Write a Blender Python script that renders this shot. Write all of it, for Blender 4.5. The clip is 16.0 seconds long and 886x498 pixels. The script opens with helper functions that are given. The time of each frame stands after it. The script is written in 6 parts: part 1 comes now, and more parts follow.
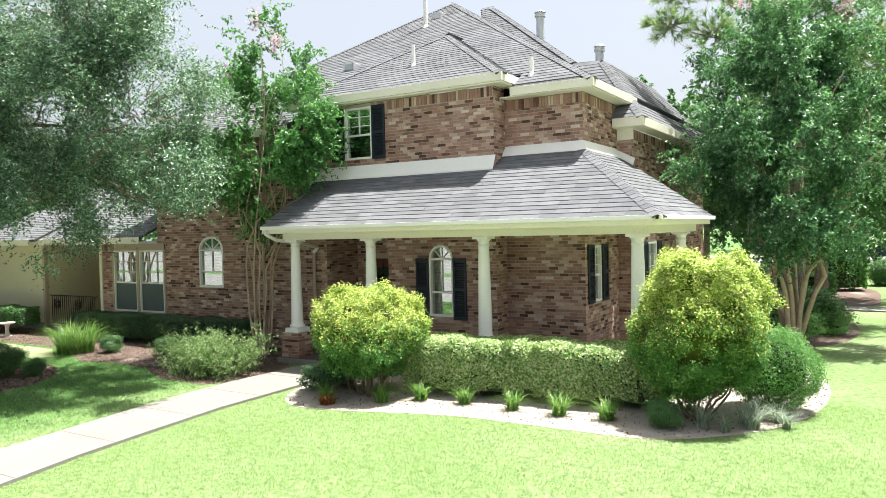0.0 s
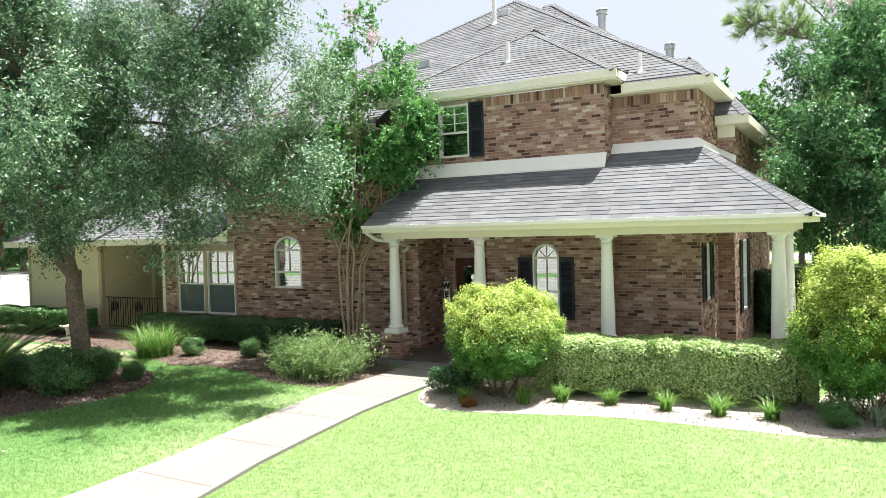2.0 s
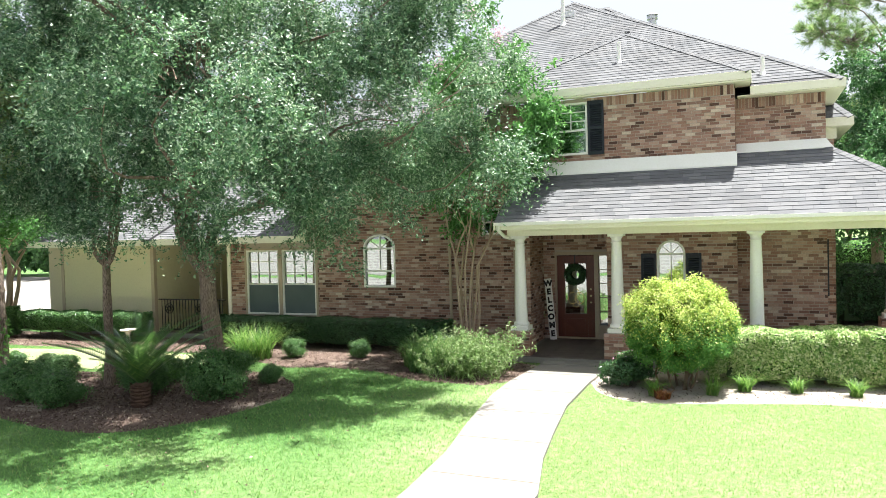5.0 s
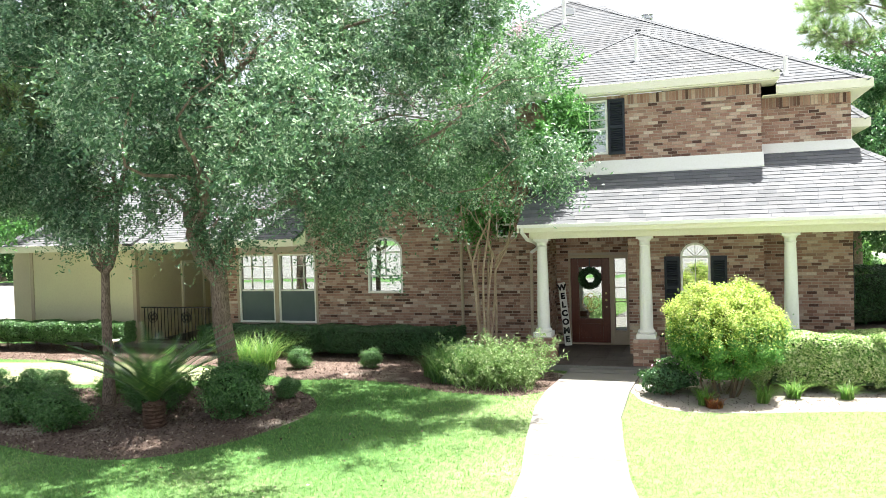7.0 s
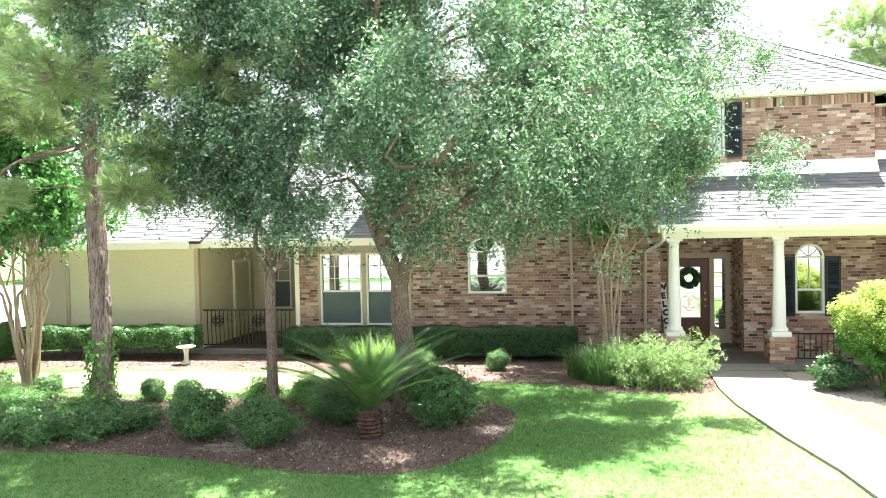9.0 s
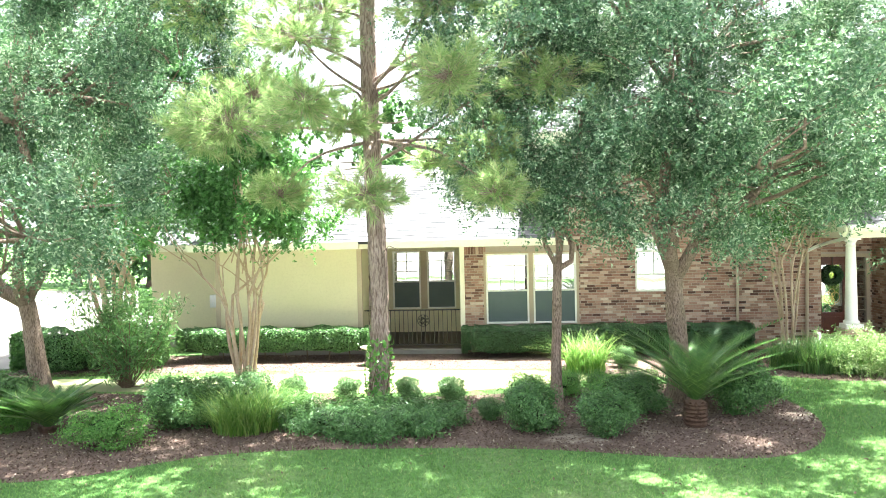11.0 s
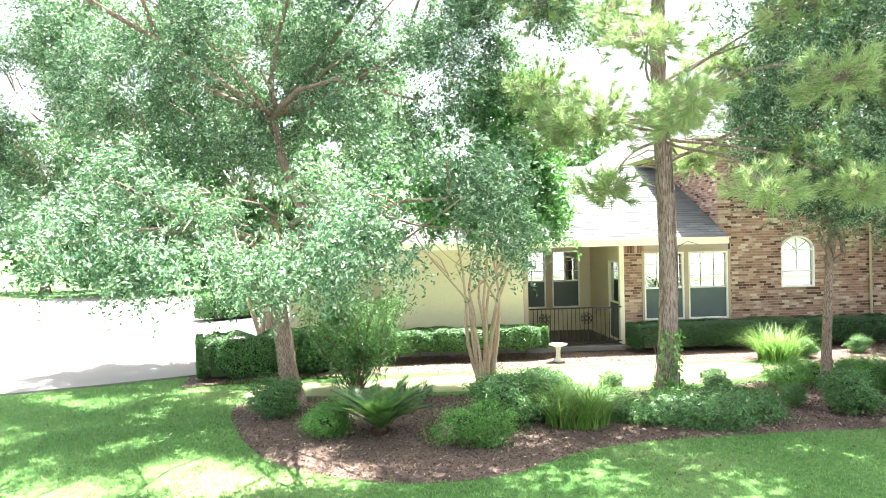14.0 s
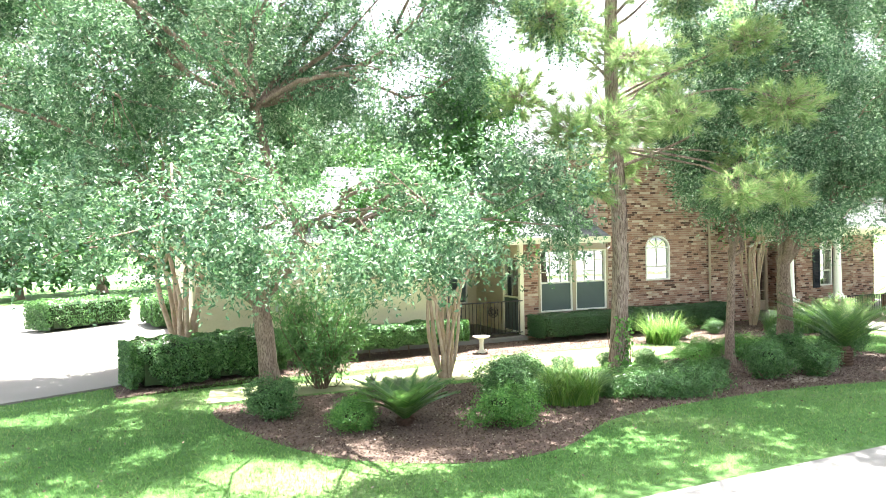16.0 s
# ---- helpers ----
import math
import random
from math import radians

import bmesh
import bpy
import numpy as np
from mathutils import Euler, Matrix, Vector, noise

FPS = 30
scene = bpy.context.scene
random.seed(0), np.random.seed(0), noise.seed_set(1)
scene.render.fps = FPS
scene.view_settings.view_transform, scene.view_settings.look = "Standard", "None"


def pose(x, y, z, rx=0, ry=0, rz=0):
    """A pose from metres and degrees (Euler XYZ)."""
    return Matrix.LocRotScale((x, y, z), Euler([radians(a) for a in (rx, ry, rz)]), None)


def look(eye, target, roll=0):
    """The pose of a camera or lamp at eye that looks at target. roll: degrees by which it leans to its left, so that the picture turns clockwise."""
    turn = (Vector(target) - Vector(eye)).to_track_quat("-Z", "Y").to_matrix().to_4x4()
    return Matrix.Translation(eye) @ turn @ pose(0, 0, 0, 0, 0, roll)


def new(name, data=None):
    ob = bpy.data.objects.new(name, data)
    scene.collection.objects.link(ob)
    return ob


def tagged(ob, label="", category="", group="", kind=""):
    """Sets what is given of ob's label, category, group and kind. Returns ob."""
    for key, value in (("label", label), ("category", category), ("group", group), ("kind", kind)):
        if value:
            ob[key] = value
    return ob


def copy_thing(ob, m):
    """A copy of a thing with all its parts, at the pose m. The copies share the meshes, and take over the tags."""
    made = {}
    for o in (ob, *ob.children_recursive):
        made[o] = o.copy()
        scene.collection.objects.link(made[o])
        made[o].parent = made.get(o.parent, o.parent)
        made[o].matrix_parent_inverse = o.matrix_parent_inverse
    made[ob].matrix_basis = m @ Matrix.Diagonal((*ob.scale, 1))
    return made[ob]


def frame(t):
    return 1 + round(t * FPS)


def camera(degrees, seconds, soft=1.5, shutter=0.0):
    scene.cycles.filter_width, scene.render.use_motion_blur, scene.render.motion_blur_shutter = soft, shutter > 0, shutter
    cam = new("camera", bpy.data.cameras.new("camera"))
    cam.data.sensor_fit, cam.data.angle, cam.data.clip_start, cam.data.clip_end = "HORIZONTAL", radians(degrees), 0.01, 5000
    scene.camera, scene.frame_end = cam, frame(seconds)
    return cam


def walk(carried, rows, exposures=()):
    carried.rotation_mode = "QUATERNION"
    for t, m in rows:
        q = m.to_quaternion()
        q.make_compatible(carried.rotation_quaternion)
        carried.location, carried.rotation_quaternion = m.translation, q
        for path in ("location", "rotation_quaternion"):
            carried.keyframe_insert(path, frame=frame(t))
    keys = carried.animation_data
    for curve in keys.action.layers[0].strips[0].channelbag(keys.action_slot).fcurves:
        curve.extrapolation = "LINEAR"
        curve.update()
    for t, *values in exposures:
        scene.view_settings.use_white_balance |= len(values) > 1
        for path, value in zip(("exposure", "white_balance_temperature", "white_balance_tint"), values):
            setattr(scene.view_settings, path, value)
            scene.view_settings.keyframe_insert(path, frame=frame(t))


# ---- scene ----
cam = camera(62.4, 16.0, soft=0.55)
PATH = [
    (0, (-1.392, 0.761, 2.819), (-2.43, 2.469, 2.77), -1.3),
    (0.5, (-1.979, 0.512, 2.818), (-3.018, 2.221, 2.77), -1.4),
    (1, (-2.549, 0.23, 2.831), (-3.588, 1.938, 2.782), -1.4),
    (1.5, (-3.207, -0.115, 2.873), (-4.208, 1.615, 2.82), -1.4),
    (2, (-3.802, -0.405, 2.871), (-4.791, 1.332, 2.819), -1.5),
    (2.5, (-4.528, -0.83, 2.912), (-5.468, 0.935, 2.856), -1.6),
    (3, (-5.208, -1.192, 2.922), (-6.103, 0.595, 2.865), -1.6),
    (3.5, (-6.018, -1.612, 2.944), (-6.857, 0.202, 2.884), -1.6),
    (3.7, (-6.338, -1.73, 2.934), (-7.176, 0.085, 2.876), -1.5),
    (5.8, (-8.681, -2.564, 2.858), (-9.367, -0.686, 2.809), -1.5),
    (6, (-8.875, -2.565, 2.861), (-9.536, -0.678, 2.812), -1.5),
    (6.5, (-9.286, -2.407, 2.894), (-9.94, -0.518, 2.845), -1.6),
    (7, (-9.6, -2.23, 2.917), (-10.25, -0.339, 2.869), -1.7),
    (7.5, (-10.054, -2.13, 2.927), (-10.703, -0.239, 2.88), -1.6),
    (8, (-11.18, -2.335, 2.953), (-11.805, -0.435, 2.905), -1.6),
    (8.5, (-13.155, -2.768, 2.974), (-13.67, -0.836, 2.922), -1.1),
    (9, (-14.664, -3.137, 2.98), (-15.02, -1.17, 2.929), -1.2),
    (9.5, (-16.289, -3.36, 2.994), (-16.572, -1.381, 2.943), -1.2),
    (10, (-17.86, -3.644, 3.04), (-18.08, -1.657, 2.984), -1.1),
    (10.2, (-18.423, -3.829, 3.015), (-18.649, -1.842, 2.966), -1.1),
    (12.3, (-23.766, -4.432, 2.986), (-23.714, -2.433, 2.948), -1.2),
    (12.5, (-24.184, -4.458, 2.977), (-24.124, -2.459, 2.943), -1.1),
    (13, (-25.356, -4.508, 2.975), (-25.277, -2.509, 2.94), -1.2),
    (13.5, (-26.41, -4.488, 2.953), (-26.319, -2.49, 2.925), -1.3),
    (14, (-27.491, -4.438, 2.971), (-27.345, -2.444, 2.94), -1.3),
    (14.5, (-28.467, -4.421, 2.957), (-28.101, -2.456, 2.925), -1.4),
    (15, (-29.538, -4.37, 2.941), (-28.846, -2.494, 2.906), -1.4),
    (15.5, (-30.508, -4.226, 2.906), (-29.742, -2.379, 2.872), -1.4),
    (16, (-31.483, -3.98, 2.872), (-30.709, -2.136, 2.843), -1.2),
]
walk(cam, [(t, look(eye, target, roll)) for t, eye, target, roll in PATH], [(0, 1.52), (3.7, 1.63), (7, 2.04), (9, 2.73), (10, 3.15), (13, 3.2), (16, 3.05)])
# ---- world, sun ----
world = bpy.data.worlds.new("world")
scene.world = world
world.use_nodes = True
wn = world.node_tree.nodes
sky = wn.new("ShaderNodeTexSky")
sky.sky_type = "NISHITA"
sky.sun_disc = False
SUN_WAY = Vector((-0.19, -0.21, -1.0)).normalized()
sky.sun_elevation = math.asin(-SUN_WAY.z)
sky.sun_rotation = math.atan2(-SUN_WAY.x, -SUN_WAY.y)
sky.dust_density = 6.0
sky.air_density = 1.0
wn["Background"].inputs[1].default_value = 0.085
# a bright white summer haze over the blue
haze = wn.new("ShaderNodeMix")
haze.data_type = "RGBA"
haze.inputs[0].default_value = 0.6
haze.inputs[7].default_value = (3.85, 3.98, 4.2, 1)
world.node_tree.links.new(sky.outputs[0], haze.inputs[6])
world.node_tree.links.new(haze.outputs[2], wn["Background"].inputs[0])
sun = new("sun", bpy.data.lights.new("sun", "SUN"))
sun.data.energy = 5.0
sun.data.angle = radians(0.6)
sun.data.color = (1.0, 0.98, 0.935)
sun.matrix_world = look((0, 0, 60), Vector((0, 0, 60)) + SUN_WAY)

# ---- materials ----


def mat(name, rough=0.6, metal=0.0, spec=0.4):
    m = bpy.data.materials.new(name)
    m.use_nodes = True
    b = m.node_tree.nodes["Principled BSDF"]
    b.inputs["Roughness"].default_value = rough
    b.inputs["Metallic"].default_value = metal
    b.inputs["Specular IOR Level"].default_value = spec
    return m, m.node_tree, b


def ramp(tree, fac, stops):
    r = tree.nodes.new("ShaderNodeValToRGB")
    e = r.color_ramp.elements
    while len(e) < len(stops):
        e.new(0.5)
    for el, (p, c) in zip(e, stops):
        el.position, el.color = p, (*c, 1)
    tree.links.new(fac, r.inputs[0])
    return r.outputs[0]


def noise_tex(tree, scale, detail=4.0, rough=0.6, stretch=None):
    n = tree.nodes.new("ShaderNodeTexNoise")
    n.inputs["Scale"].default_value = scale
    n.inputs["Detail"].default_value = detail
    n.inputs["Roughness"].default_value = rough
    g = tree.nodes.new("ShaderNodeNewGeometry")
    if stretch:
        mp = tree.nodes.new("ShaderNodeMapping")
        mp.inputs["Scale"].default_value = stretch
        tree.links.new(g.outputs["Position"], mp.inputs[0])
        tree.links.new(mp.outputs[0], n.inputs["Vector"])
    else:
        tree.links.new(g.outputs["Position"], n.inputs["Vector"])
    return n.outputs["Fac"]


def mixc(tree, a, b, fac, mode="MIX"):
    m = tree.nodes.new("ShaderNodeMix")
    m.data_type, m.blend_type = "RGBA", mode
    for sock, v in ((m.inputs[6], a), (m.inputs[7], b), (m.inputs[0], fac)):
        if isinstance(v, tuple):
            sock.default_value = (*v, 1)
        elif isinstance(v, float):
            sock.default_value = v
        else:
            tree.links.new(v, sock)
    return m.outputs[2]


def bump(tree, b, height, strength=0.3, dist=0.01):
    n = tree.nodes.new("ShaderNodeBump")
    n.inputs["Strength"].default_value = strength
    n.inputs["Distance"].default_value = dist
    tree.links.new(height, n.inputs["Height"])
    tree.links.new(n.outputs[0], b.inputs["Normal"])


def rnd(tree, per_object=False):
    if per_object:
        return tree.nodes.new("ShaderNodeObjectInfo").outputs["Random"]
    return tree.nodes.new("ShaderNodeNewGeometry").outputs["Random Per Island"]


def speckled(name, c1, c2, c3, scale1=2.0, scale2=40.0, rough=0.8, bumps=0.3, dist=0.01, spec=0.3, metal=0.0, stretch=None):
    m, t, b = mat(name, rough, metal, spec)
    big = ramp(t, noise_tex(t, scale1), [(0.3, c1), (0.7, c2)])
    fine = noise_tex(t, scale2, 5.0, stretch=stretch)
    col = mixc(t, big, c3, ramp(t, fine, [(0.45, (0, 0, 0)), (0.75 if not stretch else 0.6, (0.7, 0.7, 0.7) if not stretch else (0.95, 0.95, 0.95))]))
    t.links.new(col, b.inputs["Base Color"])
    bump(t, b, fine, bumps, dist)
    return m


def pieces(name, stops, scale=30.0, rough=0.8, per_object=False, bumps=0.4, spec=0.2, shade=0.55):
    m, t, b = mat(name, rough, 0.0, spec)
    base = ramp(t, rnd(t, per_object), stops)
    n = noise_tex(t, scale, 5.0)
    col = mixc(t, base, ramp(t, n, [(0.3, (0.5, 0.5, 0.5)), (0.7, (1.0, 1.0, 1.0))]), shade, "MULTIPLY")
    stain = noise_tex(t, 0.8, 3.0)
    col = mixc(t, col, ramp(t, stain, [(0.35, (0.75, 0.72, 0.7)), (0.65, (1, 1, 1))]), 0.5, "MULTIPLY")
    t.links.new(col, b.inputs["Base Color"])
    bump(t, b, n, bumps, 0.006)
    return m


def leaf(name, stops, trans=0.4, rough=0.45, spec=0.4, glow=(0.45, 0.85, 0.2)):
    m, t, b = mat(name, rough, 0.0, spec)
    base = ramp(t, rnd(t), stops)
    big = ramp(t, noise_tex(t, 0.9, 2.0), [(0.3, (0.75, 0.8, 0.8)), (0.7, (1.0, 1.0, 1.0))])
    col = mixc(t, base, big, 0.6, "MULTIPLY")
    t.links.new(col, b.inputs["Base Color"])
    tr = t.nodes.new("ShaderNodeBsdfTranslucent")
    t.links.new(mixc(t, col, glow, 0.22), tr.inputs[0])
    mx = t.nodes.new("ShaderNodeMixShader")
    mx.inputs[0].default_value = trans
    out = t.nodes["Material Output"]
    t.links.new(b.outputs[0], mx.inputs[1])
    t.links.new(tr.outputs[0], mx.inputs[2])
    t.links.new(mx.outputs[0], out.inputs[0])
    return m


BRICKS = [(0.0, (0.097, 0.056, 0.045)), (0.12, (0.175, 0.095, 0.075)), (0.18, (0.349, 0.196, 0.150)), (0.36, (0.398, 0.236, 0.181)), (0.52, (0.485, 0.302, 0.235)),
          (0.64, (0.281, 0.171, 0.137)), (0.78, (0.514, 0.342, 0.270)), (0.92, (0.601, 0.450, 0.361)), (1.0, (0.718, 0.603, 0.496))]
M_BRICK = pieces("brick_face", BRICKS, 35.0)
M_BRICK_ONE = pieces("brick_face_single", BRICKS, 35.0, per_object=True)
M_MORTAR = speckled("mortar", (0.40, 0.34, 0.29), (0.46, 0.4, 0.345), (0.32, 0.27, 0.23), 1.5, 60)
SHING = [(0.0, (0.141, 0.148, 0.158)), (0.5, (0.171, 0.177, 0.186)), (1.0, (0.202, 0.207, 0.215))]
M_SHINGLE = pieces("asphalt_shingle", SHING, 120.0, 0.95, bumps=0.6, spec=0.15)
M_SHINGLE_ONE = pieces("asphalt_shingle_single", SHING, 120.0, 0.95, True, 0.6, 0.15)
M_UNDERLAY = speckled("roof_felt", (0.05, 0.05, 0.055), (0.07, 0.07, 0.075), (0.04, 0.04, 0.04))
M_TRIM = speckled("cream_paint", (0.78, 0.75, 0.62), (0.82, 0.79, 0.67), (0.72, 0.68, 0.54), 1.0, 25, 0.5, 0.08)
M_WHITE = speckled("white_paint", (0.80, 0.79, 0.74), (0.84, 0.83, 0.79), (0.74, 0.72, 0.66), 1.5, 30, 0.45, 0.08)
M_SIDING = speckled("siding_paint", (0.6, 0.55, 0.385), (0.645, 0.595, 0.42), (0.55, 0.5, 0.35), 0.9, 18, 0.6, 0.1)
M_TAN = speckled("tan_paint", (0.42, 0.34, 0.25), (0.46, 0.38, 0.29), (0.36, 0.29, 0.21), 2.0, 40, 0.55, 0.1)
M_SHUTTER = speckled("shutter_paint", (0.016, 0.02, 0.03), (0.02, 0.026, 0.036), (0.03, 0.034, 0.042), 2.0, 50, 0.45, 0.1)
M_DOOR = speckled("mahogany", (0.10, 0.028, 0.018), (0.14, 0.04, 0.024), (0.06, 0.016, 0.012), 3.0, 30, 0.35, 0.1)
M_BLACK = speckled("black_iron", (0.015, 0.015, 0.016), (0.022, 0.022, 0.022), (0.03, 0.028, 0.026), 5.0, 80, 0.5, 0.1)
M_BRASS = speckled("brass", (0.5, 0.38, 0.16), (0.55, 0.42, 0.2), (0.4, 0.3, 0.12), 8.0, 80, 0.3, 0.05, metal=1.0)
M_METAL = speckled("galvanised_pipe", (0.55, 0.56, 0.57), (0.62, 0.62, 0.62), (0.42, 0.42, 0.42), 3.0, 40, 0.4, 0.1, metal=0.6)
M_BLIND = speckled("shutter_slat_white", (0.62, 0.64, 0.62), (0.66, 0.67, 0.65), (0.58, 0.6, 0.57), 3.0, 40, 0.5, 0.05)
M_TILE_D = speckled("dark_floor_tile", (0.05, 0.036, 0.03), (0.075, 0.055, 0.045), (0.04, 0.03, 0.026), 2.0, 30, 0.5, 0.2)
# near-black colour that stands in for the gloom of unlit rooms
M_DARK = speckled("unlit_interior", (0.02, 0.022, 0.022), (0.03, 0.03, 0.03), (0.015, 0.015, 0.015), 1.0, 10, 0.9, 0.0)
M_SCREEN = speckled("window_screen", (0.09, 0.12, 0.12), (0.11, 0.14, 0.14), (0.07, 0.1, 0.1), 2.0, 200, 0.6, 0.2)
M_CONCRETE = speckled("concrete", (0.20, 0.19, 0.174), (0.235, 0.222, 0.203), (0.168, 0.157, 0.143), 0.7, 30, 0.85, 0.2)
M_PORCH = speckled("slate_tile", (0.09, 0.072, 0.066), (0.14, 0.115, 0.10), (0.06, 0.05, 0.05), 2.5, 25, 0.55, 0.2)
M_ROAD = speckled("road_concrete", (0.215, 0.21, 0.2), (0.25, 0.243, 0.23), (0.185, 0.178, 0.168), 0.4, 20, 0.85, 0.2)
M_STONE = speckled("cast_stone", (0.6, 0.57, 0.5), (0.68, 0.65, 0.58), (0.5, 0.46, 0.4), 3.0, 40, 0.8, 0.2)
M_BARK_OAK = speckled("oak_bark", (0.25, 0.185, 0.14), (0.38, 0.295, 0.235), (0.12, 0.085, 0.065), 5.0, 75, 0.9, 1.0, 0.04, stretch=(1.0, 1.0, 0.22))
M_BARK_PINE = speckled("pine_bark", (0.29, 0.225, 0.185), (0.43, 0.35, 0.30), (0.15, 0.105, 0.085), 5.0, 48, 0.9, 1.0, 0.05, stretch=(1.0, 1.0, 0.14))
M_BARK_CRAPE = speckled("crape_myrtle_bark", (0.38, 0.28, 0.19), (0.5, 0.4, 0.3), (0.28, 0.18, 0.11), 4.0, 20, 0.6, 0.2)
M_STEM = speckled("shrub_stem", (0.12, 0.085, 0.055), (0.18, 0.13, 0.09), (0.07, 0.05, 0.03), 8.0, 50, 0.9, 0.4)
M_SAGO = speckled("sago_trunk", (0.08, 0.048, 0.032), (0.14, 0.085, 0.057), (0.06, 0.035, 0.02), 10.0, 45, 0.95, 1.0, 0.03)
# solid cores within foliage; their dark colour stands in for shade between leaves
M_CORE = speckled("core_shade", (0.025, 0.05, 0.018), (0.035, 0.065, 0.025), (0.04, 0.04, 0.02), 3.0, 30, 0.95, 0.5)
M_CORE_GOLD = speckled("golden_core_shade", (0.08, 0.12, 0.015), (0.11, 0.16, 0.02), (0.07, 0.07, 0.02), 3.0, 30, 0.95, 0.5)
M_OAK = leaf("oak_leaf", [(0.0, (0.014, 0.055, 0.028)), (0.4, (0.05, 0.14, 0.072)), (0.74, (0.155, 0.285, 0.155)), (1.0, (0.52, 0.63, 0.46))], 0.27, 0.34, 0.6, (0.5, 0.85, 0.25))
M_CRAPE = leaf("crape_leaf", [(0.0, (0.035, 0.13, 0.03)), (0.5, (0.078, 0.24, 0.06)), (1.0, (0.19, 0.41, 0.14))], 0.36, 0.38, 0.45)
M_CRAPE_D = leaf("crape_leaf_dark", [(0.0, (0.018, 0.085, 0.032)), (0.5, (0.042, 0.16, 0.06)), (0.8, (0.13, 0.31, 0.13)), (1.0, (0.38, 0.54, 0.34))], 0.38, 0.32, 0.6)
M_NEEDLE = leaf("pine_needle", [(0.0, (0.15, 0.26, 0.10)), (0.45, (0.28, 0.39, 0.17)), (0.8, (0.44, 0.51, 0.26)), (1.0, (0.47, 0.39, 0.25))], 0.55, 0.45)
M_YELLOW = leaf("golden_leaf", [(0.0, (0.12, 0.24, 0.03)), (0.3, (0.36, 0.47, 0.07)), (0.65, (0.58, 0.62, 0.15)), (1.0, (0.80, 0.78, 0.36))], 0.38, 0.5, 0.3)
M_VARIEG = leaf("variegated_leaf", [(0.0, (0.11, 0.24, 0.055)), (0.35, (0.27, 0.42, 0.125)), (0.65, (0.53, 0.6, 0.28)), (1.0, (0.78, 0.78, 0.52))], 0.35, 0.5, 0.3)
M_SHRUB = leaf("shrub_leaf", [(0.0, (0.03, 0.09, 0.028)), (0.6, (0.075, 0.19, 0.055)), (1.0, (0.2, 0.36, 0.13))], 0.3, 0.35, 0.5)
M_SHRUB_L = leaf("light_shrub_leaf", [(0.0, (0.05, 0.16, 0.035)), (0.6, (0.11, 0.28, 0.06)), (1.0, (0.24, 0.44, 0.12))], 0.4, 0.4, 0.4)
M_HEDGE = leaf("hedge_leaf", [(0.0, (0.014, 0.05, 0.022)), (0.6, (0.035, 0.105, 0.04)), (1.0, (0.1, 0.2, 0.08))], 0.25, 0.32, 0.5)
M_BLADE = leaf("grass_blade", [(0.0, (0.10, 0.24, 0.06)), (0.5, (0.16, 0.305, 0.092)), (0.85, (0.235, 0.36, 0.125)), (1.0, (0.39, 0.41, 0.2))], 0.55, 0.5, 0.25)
# paler blades: sunlit brightness put into the leaf colour
M_BLADE_SUNLIT = leaf("sunlit_grass_blade", [(0.0, (0.20, 0.32, 0.085)), (0.5, (0.27, 0.37, 0.125)), (1.0, (0.40, 0.43, 0.21))], 0.55, 0.5, 0.25)
M_CLUMP = leaf("clump_blade", [(0.0, (0.06, 0.16, 0.03)), (0.6, (0.14, 0.28, 0.05)), (1.0, (0.36, 0.46, 0.14))], 0.4, 0.4)
M_SILVER = leaf("silver_blade", [(0.0, (0.2, 0.26, 0.2)), (0.6, (0.35, 0.4, 0.32)), (1.0, (0.55, 0.58, 0.46))], 0.3, 0.5)
M_FROND = leaf("sago_leaf", [(0.0, (0.035, 0.10, 0.03)), (0.6, (0.08, 0.19, 0.05)), (1.0, (0.24, 0.36, 0.11))], 0.3, 0.28, 0.6)
M_SALVIA = leaf("salvia_leaf", [(0.0, (0.10, 0.18, 0.06)), (0.5, (0.2, 0.3, 0.1)), (1.0, (0.42, 0.48, 0.26))], 0.4, 0.5)
M_RED = leaf("red_leaf", [(0.0, (0.12, 0.03, 0.02)), (0.6, (0.3, 0.07, 0.03)), (1.0, (0.45, 0.16, 0.05))], 0.35, 0.5)
M_PINK = leaf("pink_blossom", [(0.0, (0.55, 0.24, 0.42)), (0.6, (0.72, 0.42, 0.6)), (1.0, (0.86, 0.68, 0.8))], 0.4, 0.6)
M_FARLEAF = leaf("far_leaf", [(0.0, (0.025, 0.075, 0.03)), (0.6, (0.055, 0.14, 0.05)), (1.0, (0.12, 0.24, 0.08))], 0.35, 0.5)
M_CHIP = pieces("mulch_chip", [(0.0, (0.05, 0.032, 0.025)), (0.45, (0.11, 0.074, 0.055)), (0.8, (0.20, 0.145, 0.11)), (0.93, (0.34, 0.27, 0.21)), (1.0, (0.58, 0.52, 0.43))], 60.0, 0.9)


